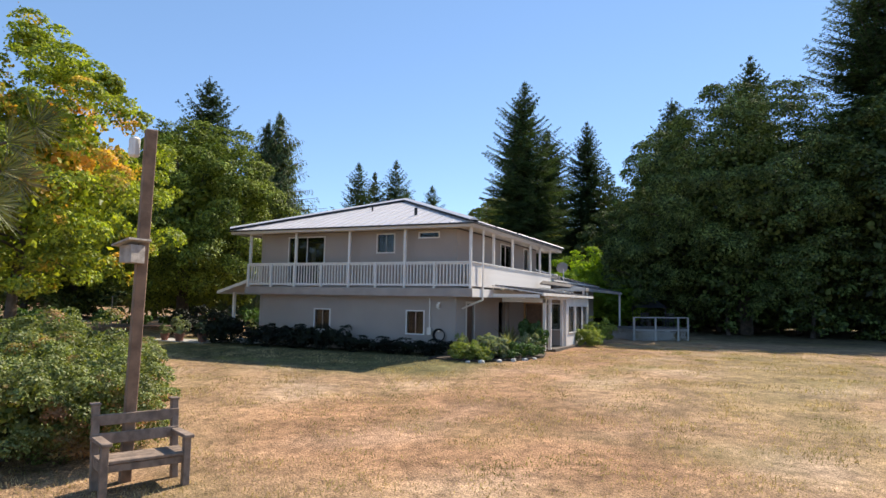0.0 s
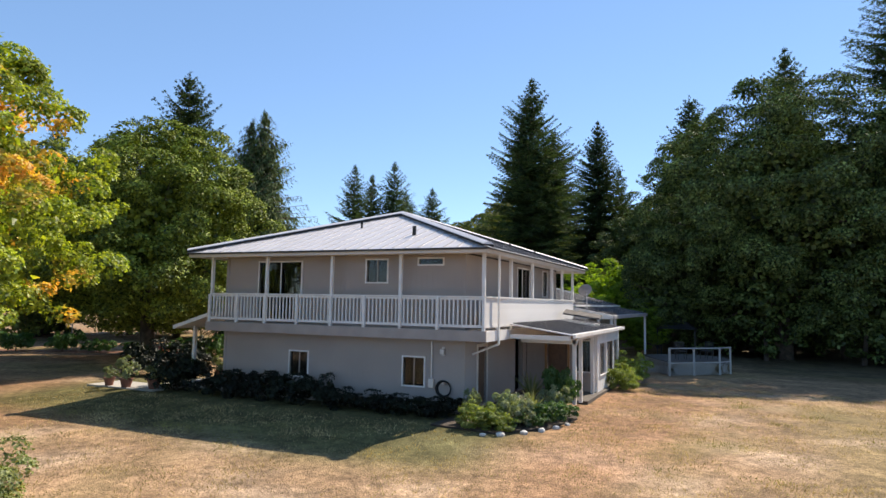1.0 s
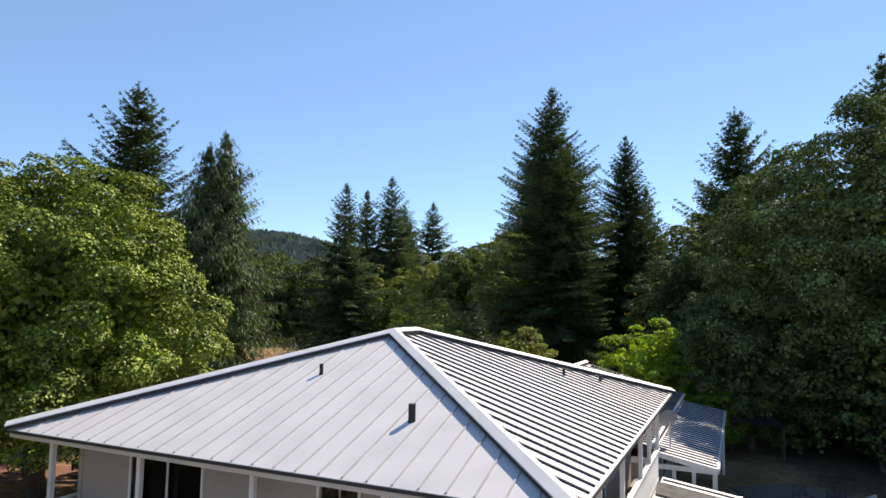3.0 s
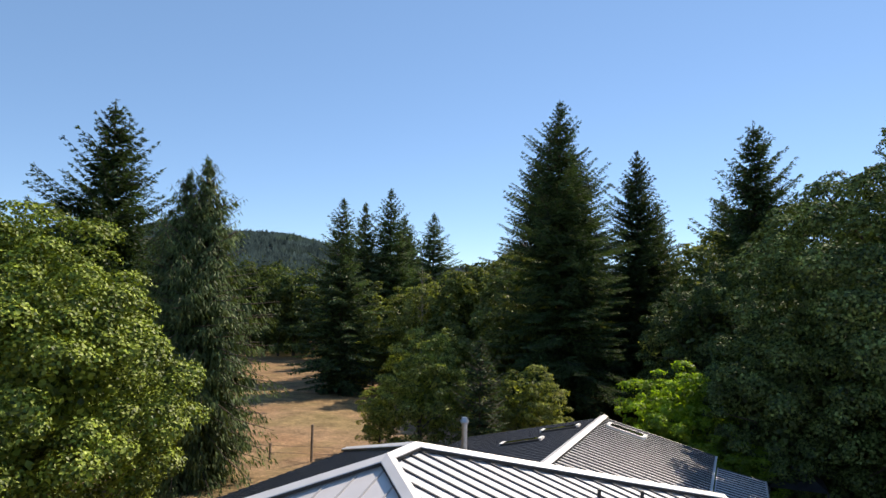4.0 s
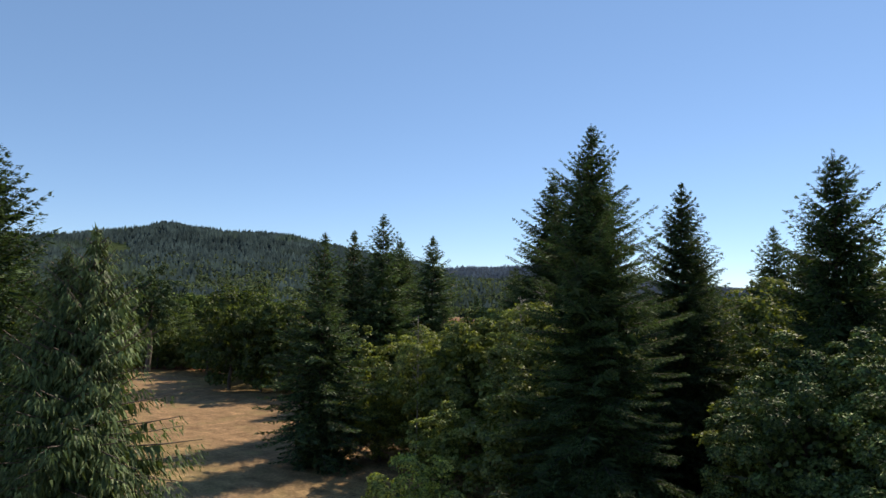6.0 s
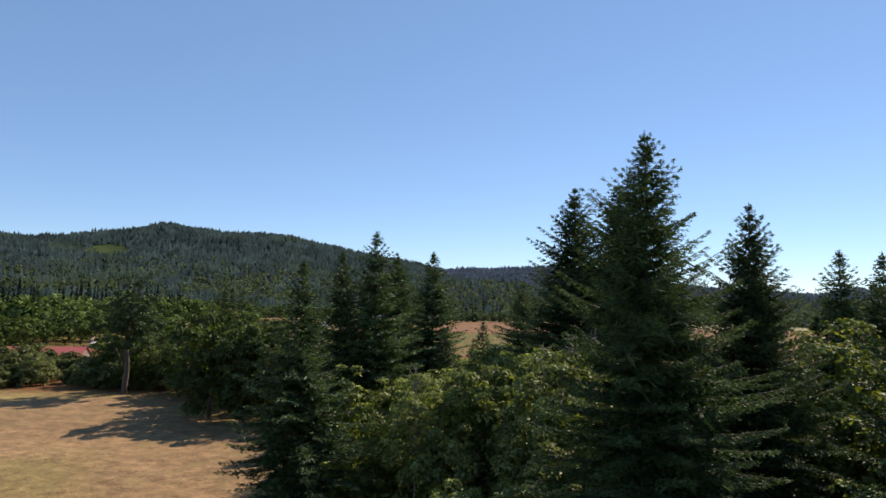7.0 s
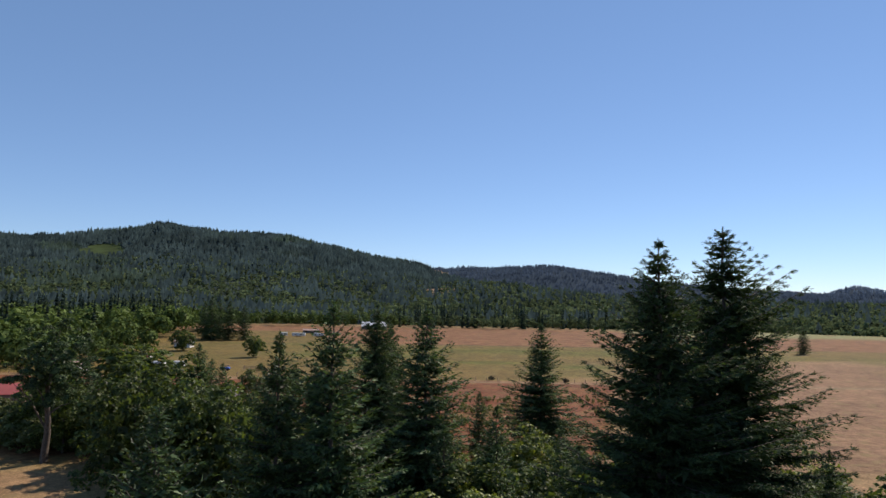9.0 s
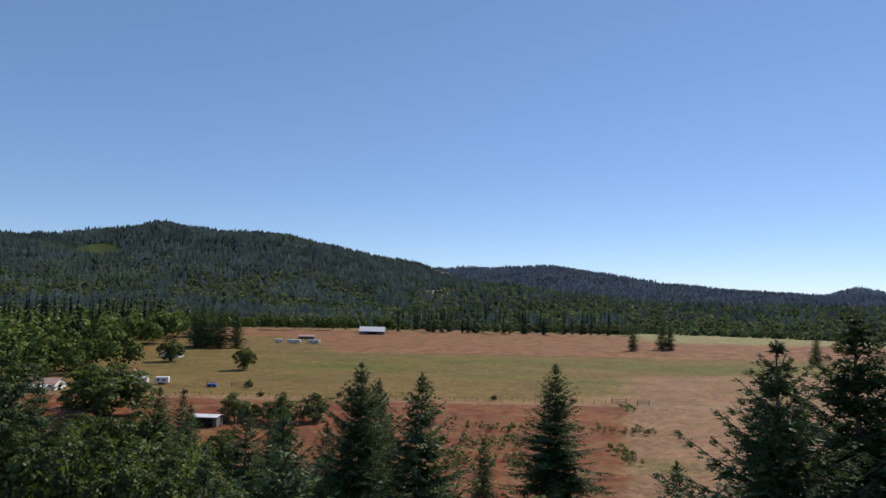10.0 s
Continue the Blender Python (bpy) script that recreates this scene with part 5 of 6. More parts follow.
for m, x, y, s, tall, turn in ((OLIVE_1, -31, 64.5, 1.0, 0.98, 0), (OLIVE_1, -24.5, 66, 1.1, 1.0, 60), (OLIVE_1, -37, 70, 0.9, 1.0, 120), (OLIVE_1, -19.3, 60, 1.05, 1.05, 180), (OLIVE_1, -29, 72, 1.1, 0.98, 240), (OLIVE_1, -18, 72, 1.05, 1.0, 300), (OLIVE_1, 8, 70, 1.0, 1.05, 20)):
    tree("broadleaf_tree", "olive-green broadleaf tree with browning twigs", "broadleaf tree", m, M_OLIVE, x, y, float(ground_z(x, y)) - 0.05, s, tall, turn, "mixed wood")
for x, y, s, tall, turn in ((-19.4, 34.3, 1.0, 0.98, 0), (-12.3, 37.5, 0.8, 0.9, 50), (-22.6, 34.5, 0.55, 0.95, 100), (-15.8, 36.5, 0.7, 1.0, 130), (-42.9, 63.6, 0.72, 0.95, 170), (-46.5, 66.0, 0.75, 1.0, 220), (-39.5, 66.5, 0.9, 1.0, 260)):
    tree("small_tree", "small round olive-green tree", "broadleaf tree", OLIVE_2, M_GARDENLEAF, x, y, float(ground_z(x, y)) - 0.03, s, tall, turn, "small trees")
tree("slim_tree", "slender pale green tree among firs", "broadleaf tree", SLIM, M_OLIVE, -44.5, 70.7, -0.65)
tree("lime_green_tree", "small bright lime-green tree behind the rear wing", "broadleaf tree", BRIGHT, M_BRIGHT, -2.9, 34.4, -0.03, 1.05)
tree("lime_green_bush", "low lime-green bush beside the bright tree", "shrub", BRIGHT, M_BRIGHT, 0.4, 30.6, -0.03, 0.8, 0.72, 120)
for x, y, s, tall, turn in ((-97, 113, 1.1, 1.1, 0), (-78, 104, 1.0, 1.1, 40), (-86, 103, 0.95, 1.1, 90), (-104, 118, 1.05, 1.0, 130), (-68, 104, 0.9, 1.0, 160), (-60, 100, 0.9, 1.0, 10), (-112, 122, 0.9, 1.0, 200), (-34, 92, 1.0, 1.0, 250), (-44, 100, 0.8, 1.0, 280), (-12, 98, 1.0, 1.0, 280), (-93.6, 103.0, 1.2, 1.0, 55), (-84.0, 105.5, 1.1, 1.0, 95)):
    tree("field_edge_tree", "dark green broadleaf tree at the pasture's edge", "broadleaf tree", OLIVE_FAR, M_WOODLEAF, x, y, -0.85, s, tall, turn, "field edge trees")

# the wood on both sides of the track, and the belt below the open fields
rng = np.random.default_rng(77)
for k, (x, y, h) in enumerate(((-2, 73, 18), (5, 74, 19), (1, 82, 17), (10, 82, 19), (11, 66, 19), (-1, 66, 13), (6, 64, 14), (11, 70, 14), (14, 60, 15), (-13, 68, 14), (-4, 72, 13), (3, 78, 13), (10, 80, 12), (-16, 80, 14), (-10, 86, 11), (-3, 88, 12), (20, 66, 16), (19, 54, 17), (9, 52, 15), (-2, 55, 12), (-20, 54, 11), (-27, 56, 9), (-22, 76, 15), (-31, 80, 12), (-36, 78, 13), (-40, 90, 12), (-28, 94, 12), (-36, 104, 10), (-46, 112, 10), (-40, 118, 9), (-50, 124, 9), (-30, 108, 9), (-22, 100, 10), (-57, 141, 8), (-50, 135, 9), (-45, 146, 7), (-64, 138, 9), (-72, 132, 9), (-70, 145, 7), (-82, 140, 9), (-90, 130, 11), (-100, 140, 8), (-112, 146, 9), (-120, 156, 8), (-126, 138, 10), (-140, 138, 9), (-150, 146, 9), (-160, 136, 11), (-136, 150, 7), (-116, 134, 11), (-128, 128, 12), (-146, 126, 13), (-108, 128, 12), (-96, 122, 13), (-104, 126, 12), (-114, 118, 13), (-120, 124, 13), (-134, 122, 12), (-88, 118, 12), (-80, 116, 12), (-152, 134, 12), (-110, 138, 10), (-130, 144, 10), (-94, 136, 9), (-84, 130, 10))):
    tree("wood_tree", "bushy green broadleaf tree in the wood", "broadleaf tree", OLIVE_FAR if y > 92 else OLIVE_MID, M_WOODLEAF if y > 92 and k % 2 else M_OLIVE, x, y, float(ground_z(x, y)) - 0.05, h / 16.0 * float(rng.uniform(1.0, 1.15)), float(rng.uniform(0.85, 1.0)), float(rng.uniform(0, 360)), "wood trees")
for x, y, h in ((6, 70, 22), (14, 66, 24), (-3, 82, 20), (-15, 92, 18), (-33, 96, 17), (-44, 106, 18), (-66, 122, 17), (-76, 126, 18), (-86, 122, 20), (-106, 132, 17), (-122, 146, 16), (-140, 130, 20), (22, 76, 25), (28, 62, 26), (-104, 150, 14), (-63, 150, 13)):
    tree("fir_tree", "mid-sized dark fir in the wood", "fir tree", FIR_5, M_FIR_BLUE, x, y, float(ground_z(x, y)) - 0.05, h / 26, 1.0, float(rng.uniform(0, 360)), "firs")
for x, y, h in ((-46, 12, 15), (-45, 0, 14), (-54, 5, 16), (-45, 25, 15), (-45, 31, 11), (-24, -7, 9), (-38, -10, 13), (-33, -4, 10), (-48, 18, 15)):
    tree("yard_tree", "dark shady broadleaf tree at the garden's end", "broadleaf tree", OLIVE_MID, M_OLIVE, x, y, -0.05, h / 16 * 1.1, 1.0, float(rng.uniform(0, 360)), "garden trees")
for x, y, h in ((9, 30.5, 8), (14.5, 30, 8.5), (19, 29.5, 8), (5.5, 33, 8), (8, 36, 10), (14, 36, 11), (18, 34, 10), (24, 33, 10), (1, 39, 8), (28, 31, 9)):
    tree("understorey_tree", "low shaded tree filling the wood's edge", "broadleaf tree", UNDER, M_BIGLEAF, x, y, -0.05, h / 9, 1.0, float(rng.uniform(0, 360)), "understorey")

# the dense young wood between the tall firs and the fields
rng = np.random.default_rng(78)
for k in range(46):
    x, y = -46 + 11.0 * (k % 7) + float(rng.uniform(-4, 4)), 92 + 6.2 * (k // 7) + float(rng.uniform(-2.5, 2.5))
    if k % 3 == 1:
        tree("fir_tree", "slender young fir in the wood", "fir tree", FIR_5, M_FIR_BLUE, x, y, -0.85, float(rng.uniform(13, 17)) / 26, 1.0, float(rng.uniform(0, 360)), "firs")
    else:
        tree("wood_tree", "bushy green broadleaf tree in the wood", "broadleaf tree", OLIVE_THIN, (M_OLIVE, M_WOODLEAF)[k % 2], x, y, -0.85, float(rng.uniform(9.5, 13)) / 16, 1.0, float(rng.uniform(0, 360)), "wood trees")

# hedges and shrubs near the house
SHRUB = broadleaf_meshes(29, 1.9, 1.35, 0.05, 120, 15000, 0.055, trunk_r=0.03, limbs=2, clump=(0.08, 0.17))
LIGHT_SHRUB = broadleaf_meshes(31, 1.2, 0.95, 0.02, 50, 7000, 0.06, trunk_r=0.02, limbs=2)
DARK_SHRUB = broadleaf_meshes(30, 1.2, 0.95, 0.02, 40, 2600, 0.09, trunk_r=0.02, limbs=2)
for x, y, s, tall, turn in ((-0.9, -15.6, 0.92, 1.0, 0), (-2.2, -15.0, 1.1, 0.95, 50), (-3.6, -13.9, 1.15, 0.9, 100), (-4.6, -14.6, 1.3, 1.0, 160), (-5.2, -13.0, 1.3, 0.95, 200), (-3.3, -16.0, 1.15, 0.95, 260), (-1.9, -16.6, 1.05, 1.0, 310), (-2.6, -17.8, 0.95, 0.95, 20)):
    tree("garden_shrub", "large leafy shrub with browning tips", "shrub", SHRUB, M_SHRUB, x, y, float(ground_z(x, y)) - 0.03, s, tall, turn, "garden shrubs")
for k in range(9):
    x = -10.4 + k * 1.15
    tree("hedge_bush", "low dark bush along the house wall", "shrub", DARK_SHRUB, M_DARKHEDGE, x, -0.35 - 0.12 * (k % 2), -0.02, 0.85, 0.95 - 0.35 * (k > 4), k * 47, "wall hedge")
for x, y, s, tall, turn in ((0.45, -1.55, 0.72, 0.85, 0), (1.05, -1.6, 0.66, 0.8, 70)):
    tree("clipped_bush", "clipped yellow-green bush in the flower bed", "shrub", LIGHT_SHRUB, M_BUSH, x, y, -0.02, s, tall, turn)
for x, y, s, tall, turn in ((2.7, 11.6, 1.0, 1.15, 0), (2.75, 9.4, 0.85, 1.0, 60)):
    tree("round_bush", "rounded green bush beside the sunroom", "shrub", LIGHT_SHRUB, M_BUSH, x, y, -0.02, s, tall, turn)


# ---- the lawn's own things ----
def bench(m):
    b = thing("garden_bench", "weathered grey-brown wooden garden bench with arms", "bench", m)
    for x in (-0.62, 0.62):
        part("leg", boxes((x - 0.055, x + 0.055, -0.32, -0.21, 0, 0.62), bevel=0.008), M_OLDWOOD, b)
        part("back_post", beam((x, 0.20, 0), (x, 0.35, 1.04), 0.11, 0.11, 0.008), M_OLDWOOD, b)
        part("post_cap", boxes((x - 0.075, x + 0.075, 0.285, 0.435, 1.035, 1.06), bevel=0.006), M_OLDWOOD, b)
        part("armrest", boxes((x - 0.08, x + 0.08, -0.38, 0.28, 0.62, 0.665), bevel=0.008), M_OLDWOOD, b)
        part("side_rail", boxes((x - 0.035, x + 0.035, -0.21, 0.2, 0.29, 0.395), bevel=0.006), M_OLDWOOD, b)
    for k in range(3):
        part("seat_board", boxes((-0.66, 0.66, -0.30 + k * 0.17, -0.14 + k * 0.17, 0.40, 0.44), bevel=0.008), M_OLDWOOD, b)
    part("back_board", boxes((-0.68, 0.68, 0.235, 0.27, 0.55, 0.69), bevel=0.008), M_OLDWOOD, b, m=None)
    part("back_board", boxes((-0.68, 0.68, 0.265, 0.30, 0.78, 0.92), bevel=0.008), M_OLDWOOD, b)
    part("front_rail", boxes((-0.58, 0.58, -0.27, -0.23, 0.30, 0.39), bevel=0.006), M_OLDWOOD, b)
    return b


bench(pose(1.3, -16.6, float(ground_z(1.3, -16.6)), 0, 0, 64.5) @ Matrix.Diagonal((0.94, 1.1, 1.2, 1)))
pole = thing("wooden_pole", "leaning square wooden pole with a bird box and a lamp", "pole")
part("post", beam((0.8, -16.45, -1.1), (1.2, -16.65, 4.75), 0.165, 0.16, 0.012), M_POLE, pole)
box_ = part("bird_box", boxes((0.94, 1.2, -16.9, -16.64, 2.62, 2.9), bevel=0.006), M_BIRDBOX, pole, "small weathered grey bird box")
part("box_roof", slab([(0.88, -17.0, 2.9), (1.26, -17.0, 3.0), (1.26, -16.58, 3.0), (0.88, -16.58, 2.9)], 0.03), M_BIRDBOX, box_)
part("lamp", boxes((0.92, 1.06, -16.85, -16.7, 4.3, 4.62), bevel=0.03), M_WHITE, pole, "white lamp fitting")


# ---- a pine at the lawn's edge ----
def long_needle_pine():
    p = thing("pine_tree", "pine with long grey-green needle tufts at the lawn's edge", "pine tree", pose(1.9, -22.4, -1.9))
    zz = np.linspace(0, 8.5, 9)
    part("trunk", mesh_of("trunk", *tube_arrays(np.stack([0.06 * np.sin(zz), 0.05 * np.cos(zz), zz], 1), np.linspace(0.17, 0.03, 9), 10)), M_BARK, p)
    r = np.random.default_rng(91)
    for k in range(22):
        z0 = 1.8 + 0.3 * k
        az = 0.45 + 2.4 * k if k not in (8, 9, 10) else 0.36 + 0.09 * (k - 7)
        far = 3.1 - 0.1 * (k - 8) if k in (8, 9, 10) else float(r.uniform(1.5, 2.4)) * (1 - 0.55 * k / 22)
        d = np.array([math.cos(az), math.sin(az), 0])
        q = np.linspace(0, 1, 6)[:, None]
        pts = np.array([0, 0, z0]) + d * far * q + np.array([0, 0, 1.0]) * (0.25 * q ** 2 - 0.1 * q) * far
        bough = part("bough", mesh_of("bough", *tube_arrays(pts, np.linspace(0.035, 0.012, 6), 6)), M_BARK, p)
        tips = np.concatenate([pts[2:], pts[3:] + r.normal(0, 0.25, (3, 3)), pts[4:] + r.normal(0, 0.3, (2, 3))])
        w = np.repeat(np.arange(len(tips)), 110)
        dirs = unit(r.normal(0, 1, (len(w), 3)) + d * 0.9 + np.array([0, 0, 0.2]))
        part("needles", mesh_of("needles", *leaf_arrays(r, tips[w] + dirs * 0.03, np.cross(dirs, r.normal(0, 1, dirs.shape)), 0.25, 0.010, wild=0.1, along=dirs * 4)), M_NEEDLE, bough, "long grey-green needles, browning at the base")


long_needle_pine()


# ---- dead grey saplings among the bushes ----
def bare_sapling(seed, x, y, h):
    r = np.random.default_rng(seed)
    b = thing("dead_sapling", "leafless grey sapling with fine dead twigs", "dead tree", pose(x, y, float(ground_z(x, y)) - 0.05))
    part("stem", mesh_of("stem", *tube_arrays(np.array([[0, 0, 0], [0.1, 0.05, h * 0.5], [0.05, -0.1, h]]), [0.09, 0.06, 0.015], 6)), M_TWIG, b)
    bits = []
    for k in range(60):
        z = h * r.uniform(0.45, 0.97)
        az, ln = r.uniform(0, 6.28), r.uniform(0.5, 1.6) * (1.35 - z / h)
        d = np.array([math.cos(az), math.sin(az), r.uniform(0.4, 1.3)])
        a = np.array([0.08, 0, z])
        bits.append(tube_arrays(np.array([a, a + d * ln * 0.5 + r.normal(0, 0.06, 3), a + d * ln]), [0.02, 0.014, 0.006], 4))
        for q in range(3):
            e = a + d * ln * r.uniform(0.3, 0.9)
            bits.append(tube_arrays(np.array([e, e + unit(d + r.normal(0, 0.7, 3)) * 0.25, e + unit(d + r.normal(0, 0.7, 3)) * 0.5]), [0.01, 0.007, 0.004], 3))
    part("twigs", mesh_of("twigs", *join(bits)), M_TWIG, b)


for k, (x, y, h) in enumerate(((-20.5, 62.4, 18.4), (-18.9, 63.0, 18.8), (-22.4, 61.5, 17.6), (-16.8, 65.8, 18.2), (-33.0, 62.0, 15.5))):
    bare_sapling(200 + k, x, y, h)


# ---- side lawn and garden ----
gazebo = thing("garden_deck", "raised many-sided garden deck with white lattice skirt and rail", "deck")
GZ = 0.72
ring = [(4.0, 16.1), (6.3, 18.3), (6.8, 19.2), (6.4, 21.6), (4.2, 22.6), (1.9, 20.6)]
part("platform", slab([(x, y, GZ) for x, y in ring], 0.1), mat("dark_deck_boards", (0.10, 0.085, 0.075), 0.85, vary=0.3, noise_size=3, bump=0.3), gazebo)
for k in range(6):
    a, b = Vector((*ring[k], 0)), Vector((*ring[(k + 1) % 6], 0))
    d = b - a
    if k < 2:
        part("rail", beam(a + Vector((0, 0, 1.4)), b + Vector((0, 0, 1.4)), 0.1, 0.05), M_LATTICE, gazebo)
        for c in ([a, a + d * 0.48] if k == 0 else [a, b]):
            part("post", boxes((c.x - 0.05, c.x + 0.05, c.y - 0.05, c.y + 0.05, 0, 1.42)), M_LATTICE, gazebo)
    lat = part("lattice", beam(a + Vector((0, 0, 0.66)), b + Vector((0, 0, 0.66)), 0.03, 0.05), M_LATTICE, gazebo)
    n, w = int(d.length / 0.14), 0.62 / d.length
    for i in range(n):
        s = i / n
        if s + w > 1.0 or k in (2, 3, 4):
            continue
        for sg in (1, -1):
            p = a + d * (s if sg > 0 else s + w)
            q = a + d * (s + w if sg > 0 else s)
            part("slat", beam(p + Vector((0, 0, 0.02)), q + Vector((0, 0, 0.64)), 0.012, 0.03), M_LATTICE, lat)
ramp = thing("lattice_panel", "low white lattice panel beside the garden deck", "lattice")
for i in range(14):
    x = 2.4 + i * 0.1
    part("slat", beam((x, 17.4, 0.02), (x + 0.35, 17.3, 0.42), 0.012, 0.03), M_LATTICE, ramp)
    part("slat", beam((x + 0.35, 17.4, 0.02), (x, 17.3, 0.42), 0.012, 0.03), M_LATTICE, ramp)


def garden_chair(m):
    c = thing("garden_chair", "dark metal garden chair on the garden deck", "chair", m, "deck chairs")
    for x in (-0.22, 0.22):
        part("front_leg", boxes((x - 0.015, x + 0.015, -0.24, -0.21, 0, 0.62)), M_EDGE, c)
        part("back_leg", beam((x, 0.22, 0), (x, 0.3, 0.92), 0.03, 0.03), M_EDGE, c)
        part("arm", boxes((x - 0.025, x + 0.025, -0.25, 0.24, 0.62, 0.645)), M_EDGE, c)
    part("seat", boxes((-0.22, 0.22, -0.22, 0.22, 0.42, 0.45)), M_EDGE, c)
    for k in range(5):
        part("back_slat", beam((-0.17 + k * 0.085, 0.24, 0.5), (-0.17 + k * 0.085, 0.29, 0.88), 0.025, 0.012), M_EDGE, c)
    part("back_rail", boxes((-0.23, 0.23, 0.28, 0.31, 0.88, 0.92)), M_EDGE, c)
    return c


garden_chair(pose(4.4, 18.2, GZ, 0, 0, 20))
garden_chair(pose(5.6, 19.4, GZ, 0, 0, -30))
tent = thing("garden_canopy", "dark pyramid garden canopy in the wood's shade", "canopy")
bm = bmesh.new()
tip = bm.verts.new((3.2, 31.0, 2.9))
cs = [bm.verts.new(p) for p in ((1.9, 29.7, 1.95), (4.5, 29.7, 1.95), (4.5, 32.3, 1.95), (1.9, 32.3, 1.95))]
for k in range(4):
    bm.faces.new((tip, cs[k], cs[(k + 1) % 4]))
bmesh.ops.solidify(bm, geom=list(bm.faces), thickness=0.03)
part("cover", bm, M_CANVAS, tent)
for x, y in ((1.95, 29.75), (4.45, 29.75), (4.45, 32.25), (1.95, 32.25)):
    part("leg", boxes((x - 0.04, x + 0.04, y - 0.04, y + 0.04, 0, 1.94)), M_EDGE, tent)

# flower bed round the corner of the house
bed = part("flower_bed", slab([(-0.9, -1.9, 0.05), (1.2, -2.15, 0.05), (2.3, -0.9, 0.06), (2.65, 1.2, 0.06), (2.2, 3.2, 0.06), (-0.6, 3.2, 0.06), (-0.75, 0.3, 0.06)], 0.16), M_SOIL)
tagged(bed, "dark mulched flower bed round the house corner", "flower bed", kind="structure")


def stone(x, y, r, seed):
    rs = np.random.default_rng(seed)
    bm = bmesh.new()
    bmesh.ops.create_icosphere(bm, subdivisions=2, radius=1)
    for v in bm.verts:
        k = 1 + 0.25 * noise.noise(v.co * 1.5 + Vector((seed, 0, 0)))
        v.co = Vector((v.co.x * r * k, v.co.y * r * 0.8 * k, v.co.z * r * 0.55 * k))
    o = part("edging_stone", bm, M_STONE, None, m=pose(x, y, float(ground_z(x, y)) + r * 0.3, 0, 0, float(rs.uniform(0, 360))))
    tagged(o, "pale rounded stone edging the flower bed", "stone", "bed stones")


for k, (x, y, r) in enumerate(((1.35, -2.25, 0.13), (1.85, -1.75, 0.12), (2.2, -1.2, 0.13), (2.45, -0.6, 0.12), (0.9, -2.4, 0.09), (2.6, 0.1, 0.1))):
    stone(x, y, r, k + 3)


def sword_plant(x, y, h, n, seed, material):
    """Long arching blades from one root."""
    rs = np.random.default_rng(seed)
    bits = []
    for k in range(n):
        a, ln, lean_ = rs.uniform(0, 6.28), h * rs.uniform(0.7, 1.1), rs.uniform(0.15, 0.7)
        t = np.linspace(0, 1, 5)
        p = np.stack([np.cos(a) * lean_ * ln * t ** 1.7, np.sin(a) * lean_ * ln * t ** 1.7, ln * (t - 0.35 * lean_ * t ** 2.5)], 1)
        w = 0.03 * (1 - t) ** 0.6 + 0.004
        s = np.array([-np.sin(a), np.cos(a), 0])
        v = np.concatenate([p + s * w[:, None], p - s * w[:, None]])
        bits.append((v, np.array([[i, i + 1, i + 6, i + 5] for i in range(4)])))
    o = part("leaf_clump", mesh_of("leaf_clump", *join(bits)), material, None)
    t = thing("sword_leaf_plant", "clump of long sword-shaped leaves in the bed", "plant", pose(x, y, 0.02))
    o.parent = t
    return t


M_SWORD = leaf_mat("sword_leaves", (0.10, 0.12, 0.05), (0.27, 0.27, 0.14), glow=0.35)
M_GREY = leaf_mat("grey_green_leaves", (0.13, 0.17, 0.10), (0.30, 0.33, 0.20), glow=0.35)
M_LUSH = leaf_mat("lush_leaves", (0.04, 0.10, 0.03), (0.10, 0.19, 0.06), glow=0.4)
sword_plant(1.6, -0.1, 1.0, 60, 5, M_SWORD)
sword_plant(0.6, 0.6, 0.8, 40, 6, M_SWORD)
sword_plant(0.75, 2.6, 1.25, 70, 7, M_SWORD)
HERB = broadleaf_meshes(41, 0.75, 0.6, 0.02, 30, 3800, 0.06, trunk_r=0.015)
HERB_2 = broadleaf_meshes(42, 0.75, 0.6, 0.02, 30, 3000, 0.07, trunk_r=0.015)
for m, mt, x, y, s, tall, lb in ((HERB, M_GREY, 1.35, -0.9, 1.0, 1.1, "pale grey-green bushy perennial in the bed"), (HERB, M_GREY, 0.9, -0.1, 1.0, 1.2, "pale grey-green bushy perennial in the bed"), (HERB_2, M_LUSH, 1.9, 0.0, 1.05, 0.8, "lush green leafy perennial in the bed"), (HERB_2, M_LUSH, 2.1, 0.9, 0.9, 0.8, "lush green leafy perennial in the bed"), (HERB_2, M_LUSH, 1.7, -0.7, 0.8, 0.7, "lush green leafy perennial in the bed"), (HERB, M_GREY, 1.75, 1.9, 0.8, 1.5, "tall pale shrub beside the porch post"), (HERB, M_GREY, -0.3, -0.2, 0.45, 2.6, "tall flowering stem against the wall"), (HERB_2, M_LUSH, 1.65, 3.0, 1.0, 1.9, "tall leafy plant beside the porch post")):
    tree("perennial", lb, "plant", m, mt, x, y, 0.03, s, tall, x * 97)
rose = thing("white_roses", "few pale pink roses in the bed", "flowers", pose(1.3, 0.2, 0.55))
rs = np.random.default_rng(8)
part("petals", mesh_of("petals", *leaf_arrays(rs, np.repeat(rs.normal(0, 0.22, (7, 3)) * [1, 1, 0.4], 9, 0) + rs.normal(0, 0.03, (63, 3)), np.tile([0, -0.4, 0.8], (63, 1)), 0.07, 0.06)), M_FLOWER_W, rose)
hose = thing("garden_hose", "dark coiled garden hose on the wall", "hose", pose(-1.5, 0.33, 0.75, 90))
bm = bmesh.new()
